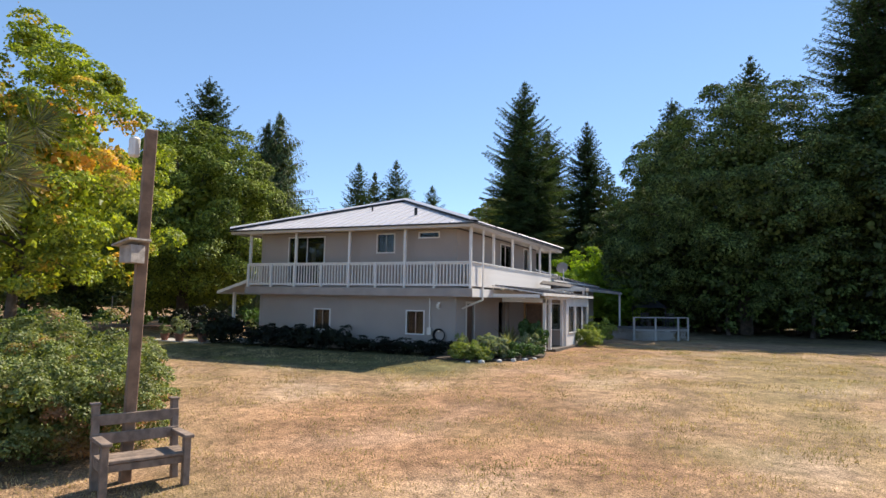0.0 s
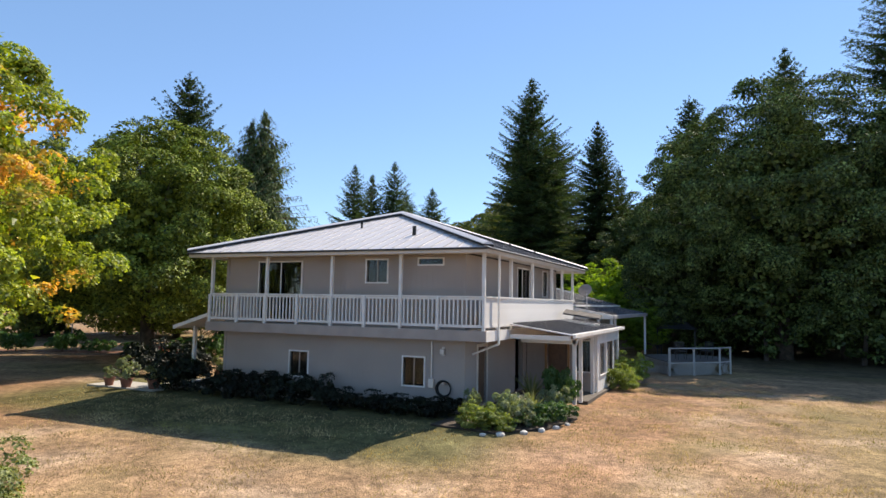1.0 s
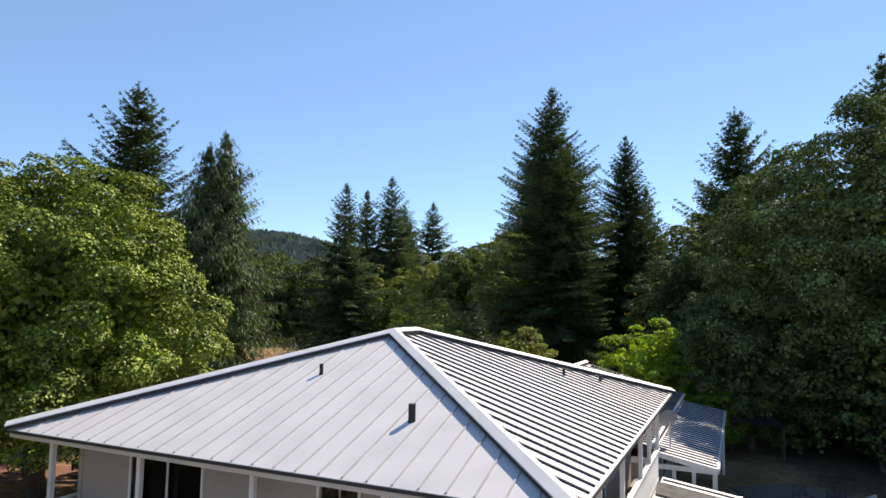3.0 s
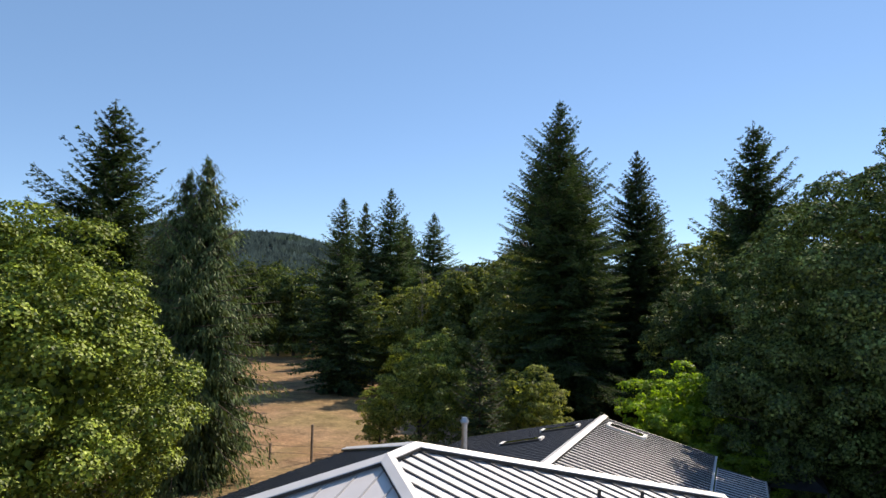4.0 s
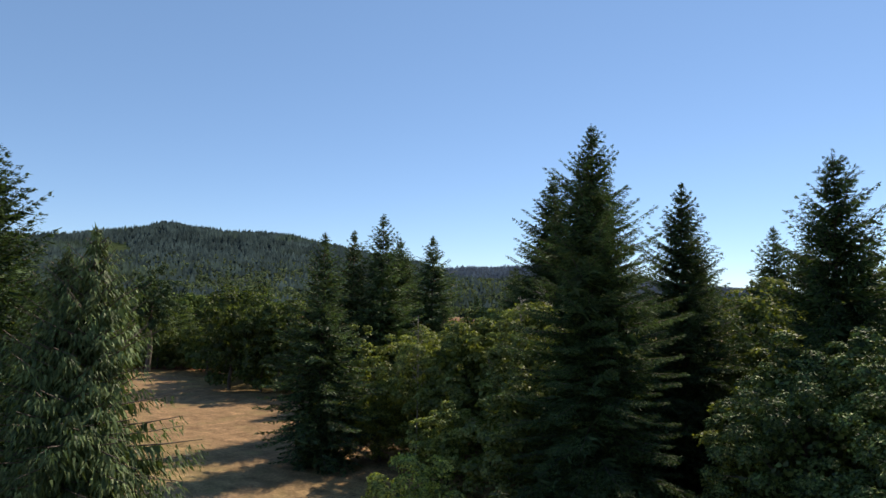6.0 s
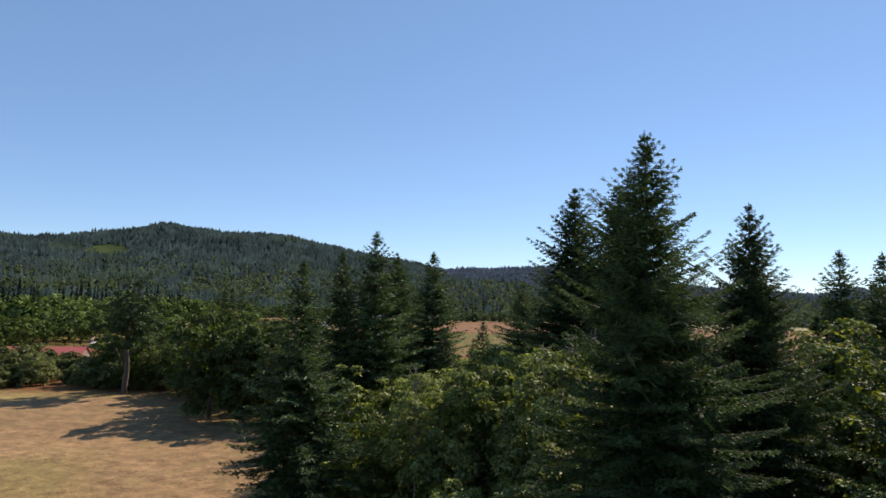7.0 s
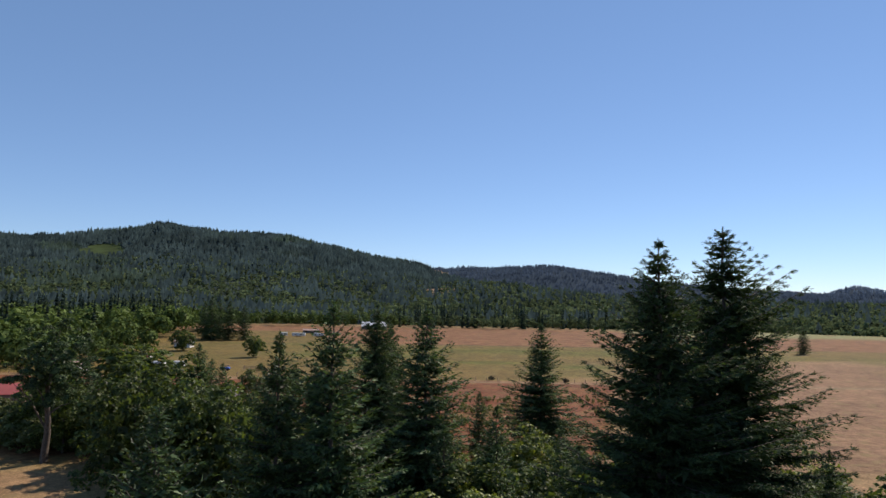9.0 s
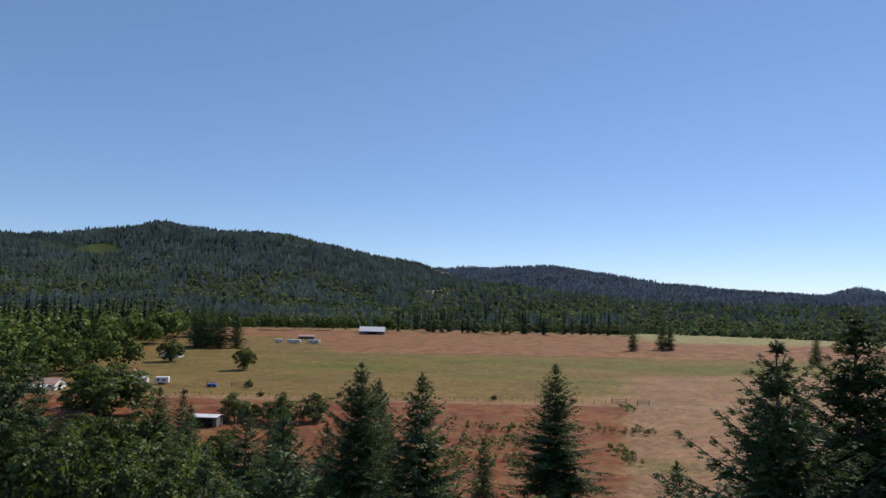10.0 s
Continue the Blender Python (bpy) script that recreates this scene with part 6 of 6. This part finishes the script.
for q in range(5):
    R, r = 0.22 + 0.012 * q, 0.016
    ringv = [[bm.verts.new(((R + r * math.cos(b * math.pi / 3)) * math.cos(a * math.pi / 12), (R + r * math.cos(b * math.pi / 3)) * math.sin(a * math.pi / 12), r * math.sin(b * math.pi / 3) + 0.02 * (q - 2))) for b in range(6)] for a in range(24)]
    for a in range(24):
        for b in range(6):
            bm.faces.new((ringv[a][b], ringv[(a + 1) % 24][b], ringv[(a + 1) % 24][(b + 1) % 6], ringv[a][(b + 1) % 6]))
part("coil", bm, M_TYRE, hose)
part("hook", boxes((-0.05, 0.05, 0.14, 0.2, -0.07, 0.05)), M_STEEL, hose)
lamp = thing("wall_lamp", "small metal wall lamp by the low window", "lamp", pose(-1.55, 0.33, 1.85))
part("shade", boxes((-0.07, 0.07, -0.1, 0.03, 0, 0.18), bevel=0.02), M_GALV, lamp)
part("backplate", boxes((-0.05, 0.05, 0.031, 0.06, -0.04, 0.24)), M_GALV, lamp)
meter = thing("meter_box", "grey utility meter box on the house wall", "meter", pose(-1.95, 0.3, 0.75))
part("case", boxes((-0.1, 0.1, 0, 0.09, 0, 0.3), bevel=0.01), M_GALV, meter)
part("conduit", boxes((-0.02, 0.02, 0.03, 0.07, 0.3, 1.5)), M_GALV, meter)

# potted plants and patio beyond the far corner
slabs = part("patio", boxes((-16.5, -12.9, -1.0, 0.5, -0.05, 0.045)), M_CONCRETE)
tagged(slabs, "pale concrete patio beside the house", "patio", kind="structure")


def potted(x, y, r, h, mesh_pair, material, s, tall, label):
    t = thing("potted_plant", label, "potted plant", pose(x, y, 0.045 if -16.5 < x < -12.9 and -1 < y < 0.5 else 0.0))
    bm = bmesh.new()
    prof = ((r * 0.7, 0), (r, h * 0.85), (r * 1.12, h * 0.86), (r * 1.12, h), (r * 0.95, h), (r * 0.9, h * 0.88), (0, h * 0.88))
    rings = [[bm.verts.new((q * math.cos(a * math.pi / 7), q * math.sin(a * math.pi / 7), z)) for a in range(14)] for q, z in prof[:-1]]
    for i in range(len(rings) - 1):
        for a in range(14):
            bm.faces.new((rings[i][a], rings[i][(a + 1) % 14], rings[i + 1][(a + 1) % 14], rings[i + 1][a]))
    bm.faces.new(rings[-1])
    bm.faces.new(rings[0][::-1])
    part("pot", bm, M_TERRACOTTA, t)
    part("stems", mesh_pair[0], M_BARK, t, m=Matrix.Translation((0, 0, h * 0.85)) @ Matrix.Diagonal((s, s, s * tall, 1)))
    part("foliage", mesh_pair[1], material, t, m=Matrix.Translation((0, 0, h * 0.85)) @ Matrix.Diagonal((s, s, s * tall, 1)))


POTTED = broadleaf_meshes(43, 0.75, 0.5, 0.05, 22, 1500, 0.075, trunk_r=0.015)
for x, y, r, h, s, tall in ((-15.5, -0.8, 0.2, 0.32, 0.6, 1.1), (-14.5, -0.85, 0.23, 0.36, 0.95, 1.25), (-13.3, -0.6, 0.25, 0.4, 0.8, 1.0), (-14.0, 3.6, 0.2, 0.35, 0.8, 1.2), (-12.2, 4.4, 0.22, 0.36, 0.9, 1.2)):
    potted(x, y, r, h, POTTED, M_GREY, s, tall, "leafy plant in a dark clay pot")
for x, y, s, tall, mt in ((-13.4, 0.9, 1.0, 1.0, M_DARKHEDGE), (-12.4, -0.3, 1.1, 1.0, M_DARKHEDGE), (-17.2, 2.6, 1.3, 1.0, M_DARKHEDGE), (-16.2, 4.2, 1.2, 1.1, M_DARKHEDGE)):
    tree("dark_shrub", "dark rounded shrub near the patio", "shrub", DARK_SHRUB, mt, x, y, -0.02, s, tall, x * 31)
for k, (x, y, s, tall) in enumerate(((-31.5, 8.8, 1.1, 1.0), (-29.5, 9.6, 0.9, 0.8), (-34, 7.2, 1.1, 1.0), (-27.5, 10.6, 0.8, 0.8), (-19.5, 8.2, 1.0, 1.3), (-18.2, 9.4, 0.9, 1.3), (-24.8, 11.9, 0.9, 0.9), (-36.0, 6.0, 1.0, 1.0), (-21.5, 13.0, 1.2, 1.0))):
    tree("rose_bush", "leafy rose bush in the garden bed", "shrub", HERB_2, M_LUSH if k % 2 else M_SHRUB, x, y, 0.0, s * 1.6, tall, k * 71, "rose bushes")
soil = part("rose_bed", slab([(-37, 4.6, 0.03), (-27.0, 9.2, 0.03), (-20.5, 12.2, 0.03), (-21.5, 14.2, 0.03), (-28, 11.8, 0.03), (-38, 7.2, 0.03)], 0.1), mat("red_mulch", (0.20, 0.095, 0.06), 0.95, vary=0.4, noise_size=5, bump=0.8))
tagged(soil, "long garden bed with red-brown bark mulch", "flower bed", kind="structure")
edge = thing("bed_edging", "old timber edging along the rose bed", "edging")
part("timber", beam((-37, 4.5, 0.05), (-27.0, 9.1, 0.05), 0.12, 0.14), M_OLDWOOD, edge)
part("timber", beam((-26.9, 9.15, 0.05), (-20.5, 12.1, 0.05), 0.12, 0.14), M_OLDWOOD, edge)
fl = thing("red_flowers", "red flowers beside the patio", "flowers", pose(-17.2, 3.9, 1.05))
part("petals", mesh_of("petals", *leaf_arrays(rs, np.repeat(rs.normal(0, 0.3, (12, 3)) * [1, 1, 0.5], 8, 0) + rs.normal(0, 0.04, (96, 3)), np.tile([0, -0.4, 0.8], (96, 1)), 0.09, 0.08)), M_FLOWER_R, fl)
part("stems", boxes(*[(-0.2 + 0.1 * k, -0.19 + 0.1 * k, 0, 0.01, -1.05, 0.0) for k in range(5)]), M_LUSH, fl)
stake = thing("white_stake", "thin white metal stake in the rose bed", "stake")
part("rod", cylinder(-33.2, 10.4, 0, 2.0, 0.035), M_GALV, stake)
part("rod_cap", cylinder(-33.2, 10.4, 2.0, 2.06, 0.05), M_GALV, stake)
fence = thing("field_fence", "low wire fence with dark wooden posts", "fence")
for k in range(8):
    x, y = -36 + k * 2.7, 26.5 + k * 0.9
    h = 2.4 if k == 4 else 1.1
    part("fence_post", boxes((x - 0.06, x + 0.06, y - 0.06, y + 0.06, -0.2, h)), M_OLDWOOD, fence)
    if k:
        for z in (0.5, 0.95):
            part("wire", beam((x - 2.7, y - 0.9, z), (x, y, z), 0.02, 0.02), M_OLDWOOD, fence)


# ---- the valley ----
def at(u, v):
    """The place u metres ahead and v to the right on the valley floor."""
    return -26.4 - 0.415 * u + 0.910 * v, 52.8 + 0.910 * u + 0.415 * v


def far_wood(name, label, u0, u1, v0, v1, n, h0, h1, seed, conifers=False, per=40, slant=0.0, material=None):
    rs = np.random.default_rng(seed)
    u, v = rs.uniform(u0, u1, n), rs.uniform(v0, v1, n)
    v = v + slant * (u - u0)
    x, y = at(u, v)
    h = rs.uniform(h0, h1, n)
    z = np.full(n, -0.9)
    me = mesh_of(name, *spray_trees(rs, x, y, z, h)) if conifers else clump_trees(rs, x, y, z, h, per)
    o = part(name, me, material or (M_VALLEYFIR if conifers else M_FARBROAD))
    tagged(o, label, "wood", kind="stuff")


far_wood("valley_wood", "green broadleaf wood on the valley's side", 240, 600, -480, -165, 900, 15, 25, 51, per=110, slant=-0.10)
far_wood("valley_wood", "green broadleaf wood round the farm", 120, 300, -330, -135, 420, 10, 17, 52, per=120)
far_wood("valley_conifers", "scattered dark conifers in the valley wood", 300, 640, -460, -190, 190, 22, 32, 53, True, slant=-0.12)
far_wood("valley_wood", "broadleaf belt behind the farmyards", 665, 800, -420, -40, 260, 10, 17, 54, per=60)
far_wood("valley_conifers", "dark conifer belt along the field's far side", 690, 860, -60, 210, 130, 13, 27, 55, True)
far_wood("valley_wood", "pale green scrub in the wet meadow", 700, 1100, 190, 620, 520, 3.5, 7, 56, per=26)
far_wood("valley_conifers", "dark conifers beyond the wet meadow", 1080, 1300, 150, 800, 420, 14, 24, 57, True)
far_wood("valley_wood", "broadleaf trees among the conifer belt", 672, 860, -70, 220, 300, 8, 16, 58, per=50, material=M_HILLBROAD)

for k, (pu, pv, ru, rv, n) in enumerate(((180, 18, 5, 12, 60), (161, 15, 6, 10, 80), (178, 46, 4, 12, 50), (142, 9, 6, 10, 60), (150, 42, 8, 2, 30), (214, 61, 4, 2, 16))):
    far_wood("field_scrub", "low green scrub in the rough field", pu - ru, pu + ru, pv - rv, pv + rv, n, 0.9, 2.3, 70 + k, per=60, material=M_SCRUB)
FIELD_TREE = broadleaf_meshes(61, 9.5, 4.4, 0.5, 70, 4000, 0.55, trunk_r=0.25, limbs=3)
FIELD_BUSH = broadleaf_meshes(62, 6.0, 3.6, 0.0, 60, 4400, 0.38, trunk_r=0.15, limbs=3)
rh = np.random.default_rng(79)
for k in range(44):
    x = -192 + 1.55 * k + float(rh.uniform(-1, 1))
    y = 121.5 + 8 * (k % 4) + float(rh.uniform(-2, 2)) - 15 * (x < -158) + 4 * (x > -140)
    tree("hedge_bush", "wide sunlit bush at the lower field's edge", "shrub", FIELD_BUSH, (M_SCRUB, M_BUSH, M_WOODLEAF, M_OLIVE)[k % 4], x, y, -0.95, float(rh.uniform(0.85, 1.3)), float(rh.uniform(0.75, 1.0)), k * 67.0, "field hedge")
for m, x, y, s, tall, lb, mt in ((FIELD_TREE, -237.3, 294.2, 1.05, 1.05, "lone rounded tree in the open pasture", M_WOODLEAF), (FIELD_TREE, -293.5, 303.2, 1.35, 0.85, "round tree at the pasture's corner", M_SHRUB),
                                 (FIELD_BUSH, -153.9, 195.8, 1.1, 1.1, "round bush beside the field shed", M_WOODLEAF), (FIELD_BUSH, -149.5, 199.3, 0.85, 0.85, "smaller bush beside the field shed", M_WOODLEAF),
                                 (FIELD_BUSH, -140.8, 198.8, 1.3, 1.0, "large bush in the rough field", M_WOODLEAF), (FIELD_BUSH, -134.5, 206, 1.2, 1.0, "large bush in the rough field", M_WOODLEAF),
                                 (FIELD_TREE, -187, 181.5, 2.4, 0.62, "huge spreading tree by the farm shed", M_WOODLEAF), (FIELD_TREE, -203, 193, 1.6, 0.85, "spreading tree by the farm shed", M_SHRUB), (FIELD_BUSH, -196.5, 250.5, 0.45, 1.0, "small bush on the fence line", M_WOODLEAF)):
    tree("field_tree", lb, "tree", m, mt, x, y, -0.85, s, tall, x * 13)
for x, y, h in ((-97.4, 547.5, 18), (-80, 578, 22), (-74, 574, 19), (15.3, 501, 18), (-346, 378, 30), (-338, 386, 27), (-352, 392, 28), (-330, 392, 24), (-362, 388, 26)):
    tree("fir_tree", "lone fir standing in the valley", "fir tree", FIR_5, M_FIR_BLUE, x, y, -0.85, h / 26 * 1.2, 0.83, x * 7, "firs")
for k in range(26):
    u_, v_ = 229 + 2.0 * math.sin(k), -170 + k * 9.0
    x, y = at(u_, v_)
    if k % 3 == 0:
        tree("field_bush", "small bush on the fence line", "shrub", DARK_SHRUB, M_DARKHEDGE, x, y, -0.85, 1.3, 1.0, k * 40, "fence bushes")


def building(name, label, x, y, turn, w, d, eave, ridge, wall_mat, roof_mat, door_share=0.3, open_front=False):
    """A gabled outbuilding with walls, roof, door and windows; its long side lies along its own x."""
    t = thing(name, label, "building", pose(x, y, -0.85, 0, 0, turn))
    front = [(-w * door_share, w * door_share, 0.05, eave * 0.8)] if open_front else [(-0.6, 0.6, 0.05, 2.1), (w * 0.2, w * 0.35, 1.0, 2.0), (-w * 0.35, -w * 0.2, 1.0, 2.0)]
    wall("wall", "x", -d / 2, 0.15, -w / 2, w / 2, 0, eave, front, wall_mat, t)
    wall("wall", "x", d / 2 - 0.15, 0.15, -w / 2, w / 2, 0, eave, [], wall_mat, t)
    for s in (-1, 1):
        g = bmesh.new()
        pts = [(s * w / 2, -d / 2 + 0.151, 0), (s * w / 2, d / 2 - 0.151, 0), (s * w / 2, d / 2 - 0.151, eave), (s * w / 2, 0, ridge - 0.1), (s * w / 2, -d / 2 + 0.151, eave)]
        o1 = [g.verts.new(p) for p in pts]
        o2 = [g.verts.new((p[0] - s * 0.15, p[1], p[2])) for p in pts]
        g.faces.new(o1)
        g.faces.new(o2[::-1])
        for i in range(5):
            g.faces.new((o1[i], o2[i], o2[(i + 1) % 5], o1[(i + 1) % 5]))
        bmesh.ops.recalc_face_normals(g, faces=list(g.faces))
        part("gable_wall", g, wall_mat, t)
        part("roof_slope", slab([(-w / 2 - 0.4, s * (d / 2 + 0.4), eave - 0.05), (w / 2 + 0.4, s * (d / 2 + 0.4), eave - 0.05), (w / 2 + 0.4, 0, ridge), (-w / 2 - 0.4, 0, ridge)], 0.12), roof_mat, t)
    part("floor", boxes((-w / 2 + 0.16, w / 2 - 0.16, -d / 2 + 0.16, d / 2 - 0.16, 0, 0.04)), M_INSIDE, t)
    if not open_front:
        part("door", boxes((-0.58, 0.58, -d / 2 + 0.04, -d / 2 + 0.09, 0.06, 2.08)), M_DOOR, t)
        for a, b in (front[1][:2], front[2][:2]):
            part("window", boxes((a, b, -d / 2 + 0.05, -d / 2 + 0.07, 1.0, 2.0)), M_GLASS, t)
    return t


M_GREYWOOD = mat("grey_shed_boards", (0.15, 0.14, 0.135), 0.9, vary=0.4, noise_size=1.5, bump=0.4)
M_PALEROOF = mat("pale_metal_roof", (0.66, 0.66, 0.66), 0.45, metal=0.1, vary=0.12, noise_size=0.4)
M_BROWNROOF = mat("brown_roof", (0.36, 0.24, 0.20), 0.8, vary=0.2, noise_size=0.5)
M_OFFWHITE = mat("off_white_wall", (0.66, 0.64, 0.60), 0.7, vary=0.12, noise_size=0.7)
building("field_shed", "open-fronted grey field shed with pale roof", -155.5, 187, 20, 7.0, 4.0, 2.7, 3.1, M_GREYWOOD, M_PALEROOF, 0.36, True)
building("farm_house", "long house with a red metal roof among trees", -203, 148, 36, 22, 9, 3.0, 5.4, M_OLDWOOD, M_REDROOF)
building("red_roof_shed", "small shed with a red roof", -258, 246, 25, 9, 6, 2.8, 4.2, M_OFFWHITE, M_REDROOF)
building("old_cabin", "low cabin with a brown roof", -252, 208, 25, 11, 7, 2.5, 4.0, M_OFFWHITE, M_BROWNROOF)
building("lean_shed", "small shed with a pale roof beside the cabin", -247, 202, 25, 7, 4, 2.0, 2.8, M_GREYWOOD, M_PALEROOF)
building("white_barn", "long barn with a white metal roof", -350, 602, 25, 24, 13, 3.2, 7.4, M_GREYWOOD, M_PALEROOF, 0.2, True)
building("farm_cottage", "pale cottage at the wood's edge", -312, 322, 25, 9, 7, 3.2, 5.5, M_OFFWHITE, M_BROWNROOF)
building("farmyard_house", "long low grey farm building", -352, 500, 25, 13, 7, 2.4, 3.6, M_GREYWOOD, M_BROWNROOF)


def trailer(x, y, turn, ln, label):
    """A white travel trailer: rounded body, windows, door, wheels and hitch."""
    t = thing("travel_trailer", label, "trailer", pose(x, y, -0.85, 0, 0, turn), "trailers")
    part("body", boxes((-ln / 2, ln / 2, -1.2, 1.2, 0.55, 2.9), bevel=0.22), M_OFFWHITE, t)
    for a in (-0.3, 0.1):
        part("window", boxes((ln * a, ln * (a + 0.17), -1.215, -1.19, 1.5, 2.2)), M_GLASS, t)
    part("door", boxes((ln * 0.33, ln * 0.33 + 0.7, -1.215, -1.19, 0.65, 2.5)), M_GALV, t)
    for a in (-0.12, 0.08):
        for sy in (-1.1, 1.1):
            bm = bmesh.new()
            bmesh.ops.create_cone(bm, cap_ends=True, segments=14, radius1=0.36, radius2=0.36, depth=0.22, matrix=Matrix.Translation((ln * a, sy, 0.36)) @ Matrix.Rotation(math.pi / 2, 4, "X"))
            part("wheel", bm, M_TYRE, t)
    part("hitch", beam((ln / 2 - 0.1, 0, 0.6), (ln / 2 + 1.1, 0, 0.5), 0.12, 0.1), M_STEEL, t)


trailer(-234, 234, 25, 4.6, "white travel trailer parked by the pasture")
trailer(-229, 239, 30, 5.2, "larger white travel trailer with dark windows")
trailer(-329, 452, 25, 10, "long white trailer parked in the farmyard")
trailer(-316, 459, 20, 9, "second white trailer in the farmyard")
trailer(-341, 449, 40, 6, "short white trailer in the farmyard")
cart = thing("blue_cart", "small blue farm cart by the fence", "cart", pose(-207.5, 243, -0.85, 0, 0, 25))
part("tub", boxes((-1.6, 1.6, -0.9, 0.9, 0.5, 1.3), bevel=0.1), M_TARP, cart)
for sx in (-1.0, 1.0):
    for sy in (-0.95, 0.95):
        bm = bmesh.new()
        bmesh.ops.create_cone(bm, cap_ends=True, segments=12, radius1=0.4, radius2=0.4, depth=0.2, matrix=Matrix.Translation((sx, sy, 0.4)) @ Matrix.Rotation(math.pi / 2, 4, "X"))
        part("wheel", bm, M_TYRE, cart)


def gate_panel(x, y, turn, w):
    t = thing("field_gate", "dark wooden field gate on the fence line", "gate", pose(x, y, -0.85, 0, 0, turn), "field gates")
    for a in (-w / 2, w / 2):
        part("gate_post", boxes((a - 0.12, a + 0.12, -0.12, 0.12, 0, 2.0)), M_OLDWOOD, t)
    for z in (0.5, 1.0, 1.5):
        part("gate_rail", boxes((-w / 2 + 0.12, w / 2 - 0.12, -0.06, 0.06, z, z + 0.16)), M_OLDWOOD, t)


gate_panel(-199, 249, 25, 7)
gate_panel(-210, 245, 25, 3)
gate_panel(-64.6, 285.9, 25, 5)
gate_panel(-56.5, 286.5, 25, 4)
line = thing("pasture_fence", "long post-and-wire fence between rough field and pasture", "fence")
for k in range(60):
    x, y = at(227 + 1.0 * math.sin(k * 0.3), -175 + k * 4.0)
    part("fence_post", boxes((x - 0.09, x + 0.09, y - 0.09, y + 0.09, -1.0, 0.55)), M_OLDWOOD, line)

# ---- short dry grass in front of the house ----
rs = np.random.default_rng(99)
N = 230000
gx, gy = rs.uniform(-16, 15, N), rs.uniform(-24, 12, N)
ok = ~((gx > -11) & (gx < 2.6) & (gy > -1.6)) & ~((gx > -17) & (gx < -10) & (gy > -1.2)) & ~((gx > -0.9) & (gx < 2.7) & (gy > -2.2))
gx, gy = gx[ok], gy[ok]
tuft = np.array([noise.noise(Vector((a * 0.9, b * 0.9, 3))) for a, b in zip(gx, gy)])
ok = tuft > rs.uniform(-0.55, 0.45, len(gx))
gx, gy, tuft = gx[ok], gy[ok], tuft[ok]
n = len(gx)
up = unit(np.stack([rs.normal(0, 0.6, n), rs.normal(0, 0.6, n), np.ones(n)], 1))
v, f = leaf_arrays(rs, np.stack([gx, gy, ground_z(gx, gy) - 0.01], 1), np.stack([rs.normal(0, 1, n), rs.normal(0, 1, n), 0.1 * np.ones(n)], 1), 0.06 * (1 + tuft), 0.014, wild=0.2, along=up)
tagged(part("lawn_grass", mesh_of("lawn_grass", v, f), M_BLADE), "short dry straw-coloured lawn grass", "grass", kind="stuff")
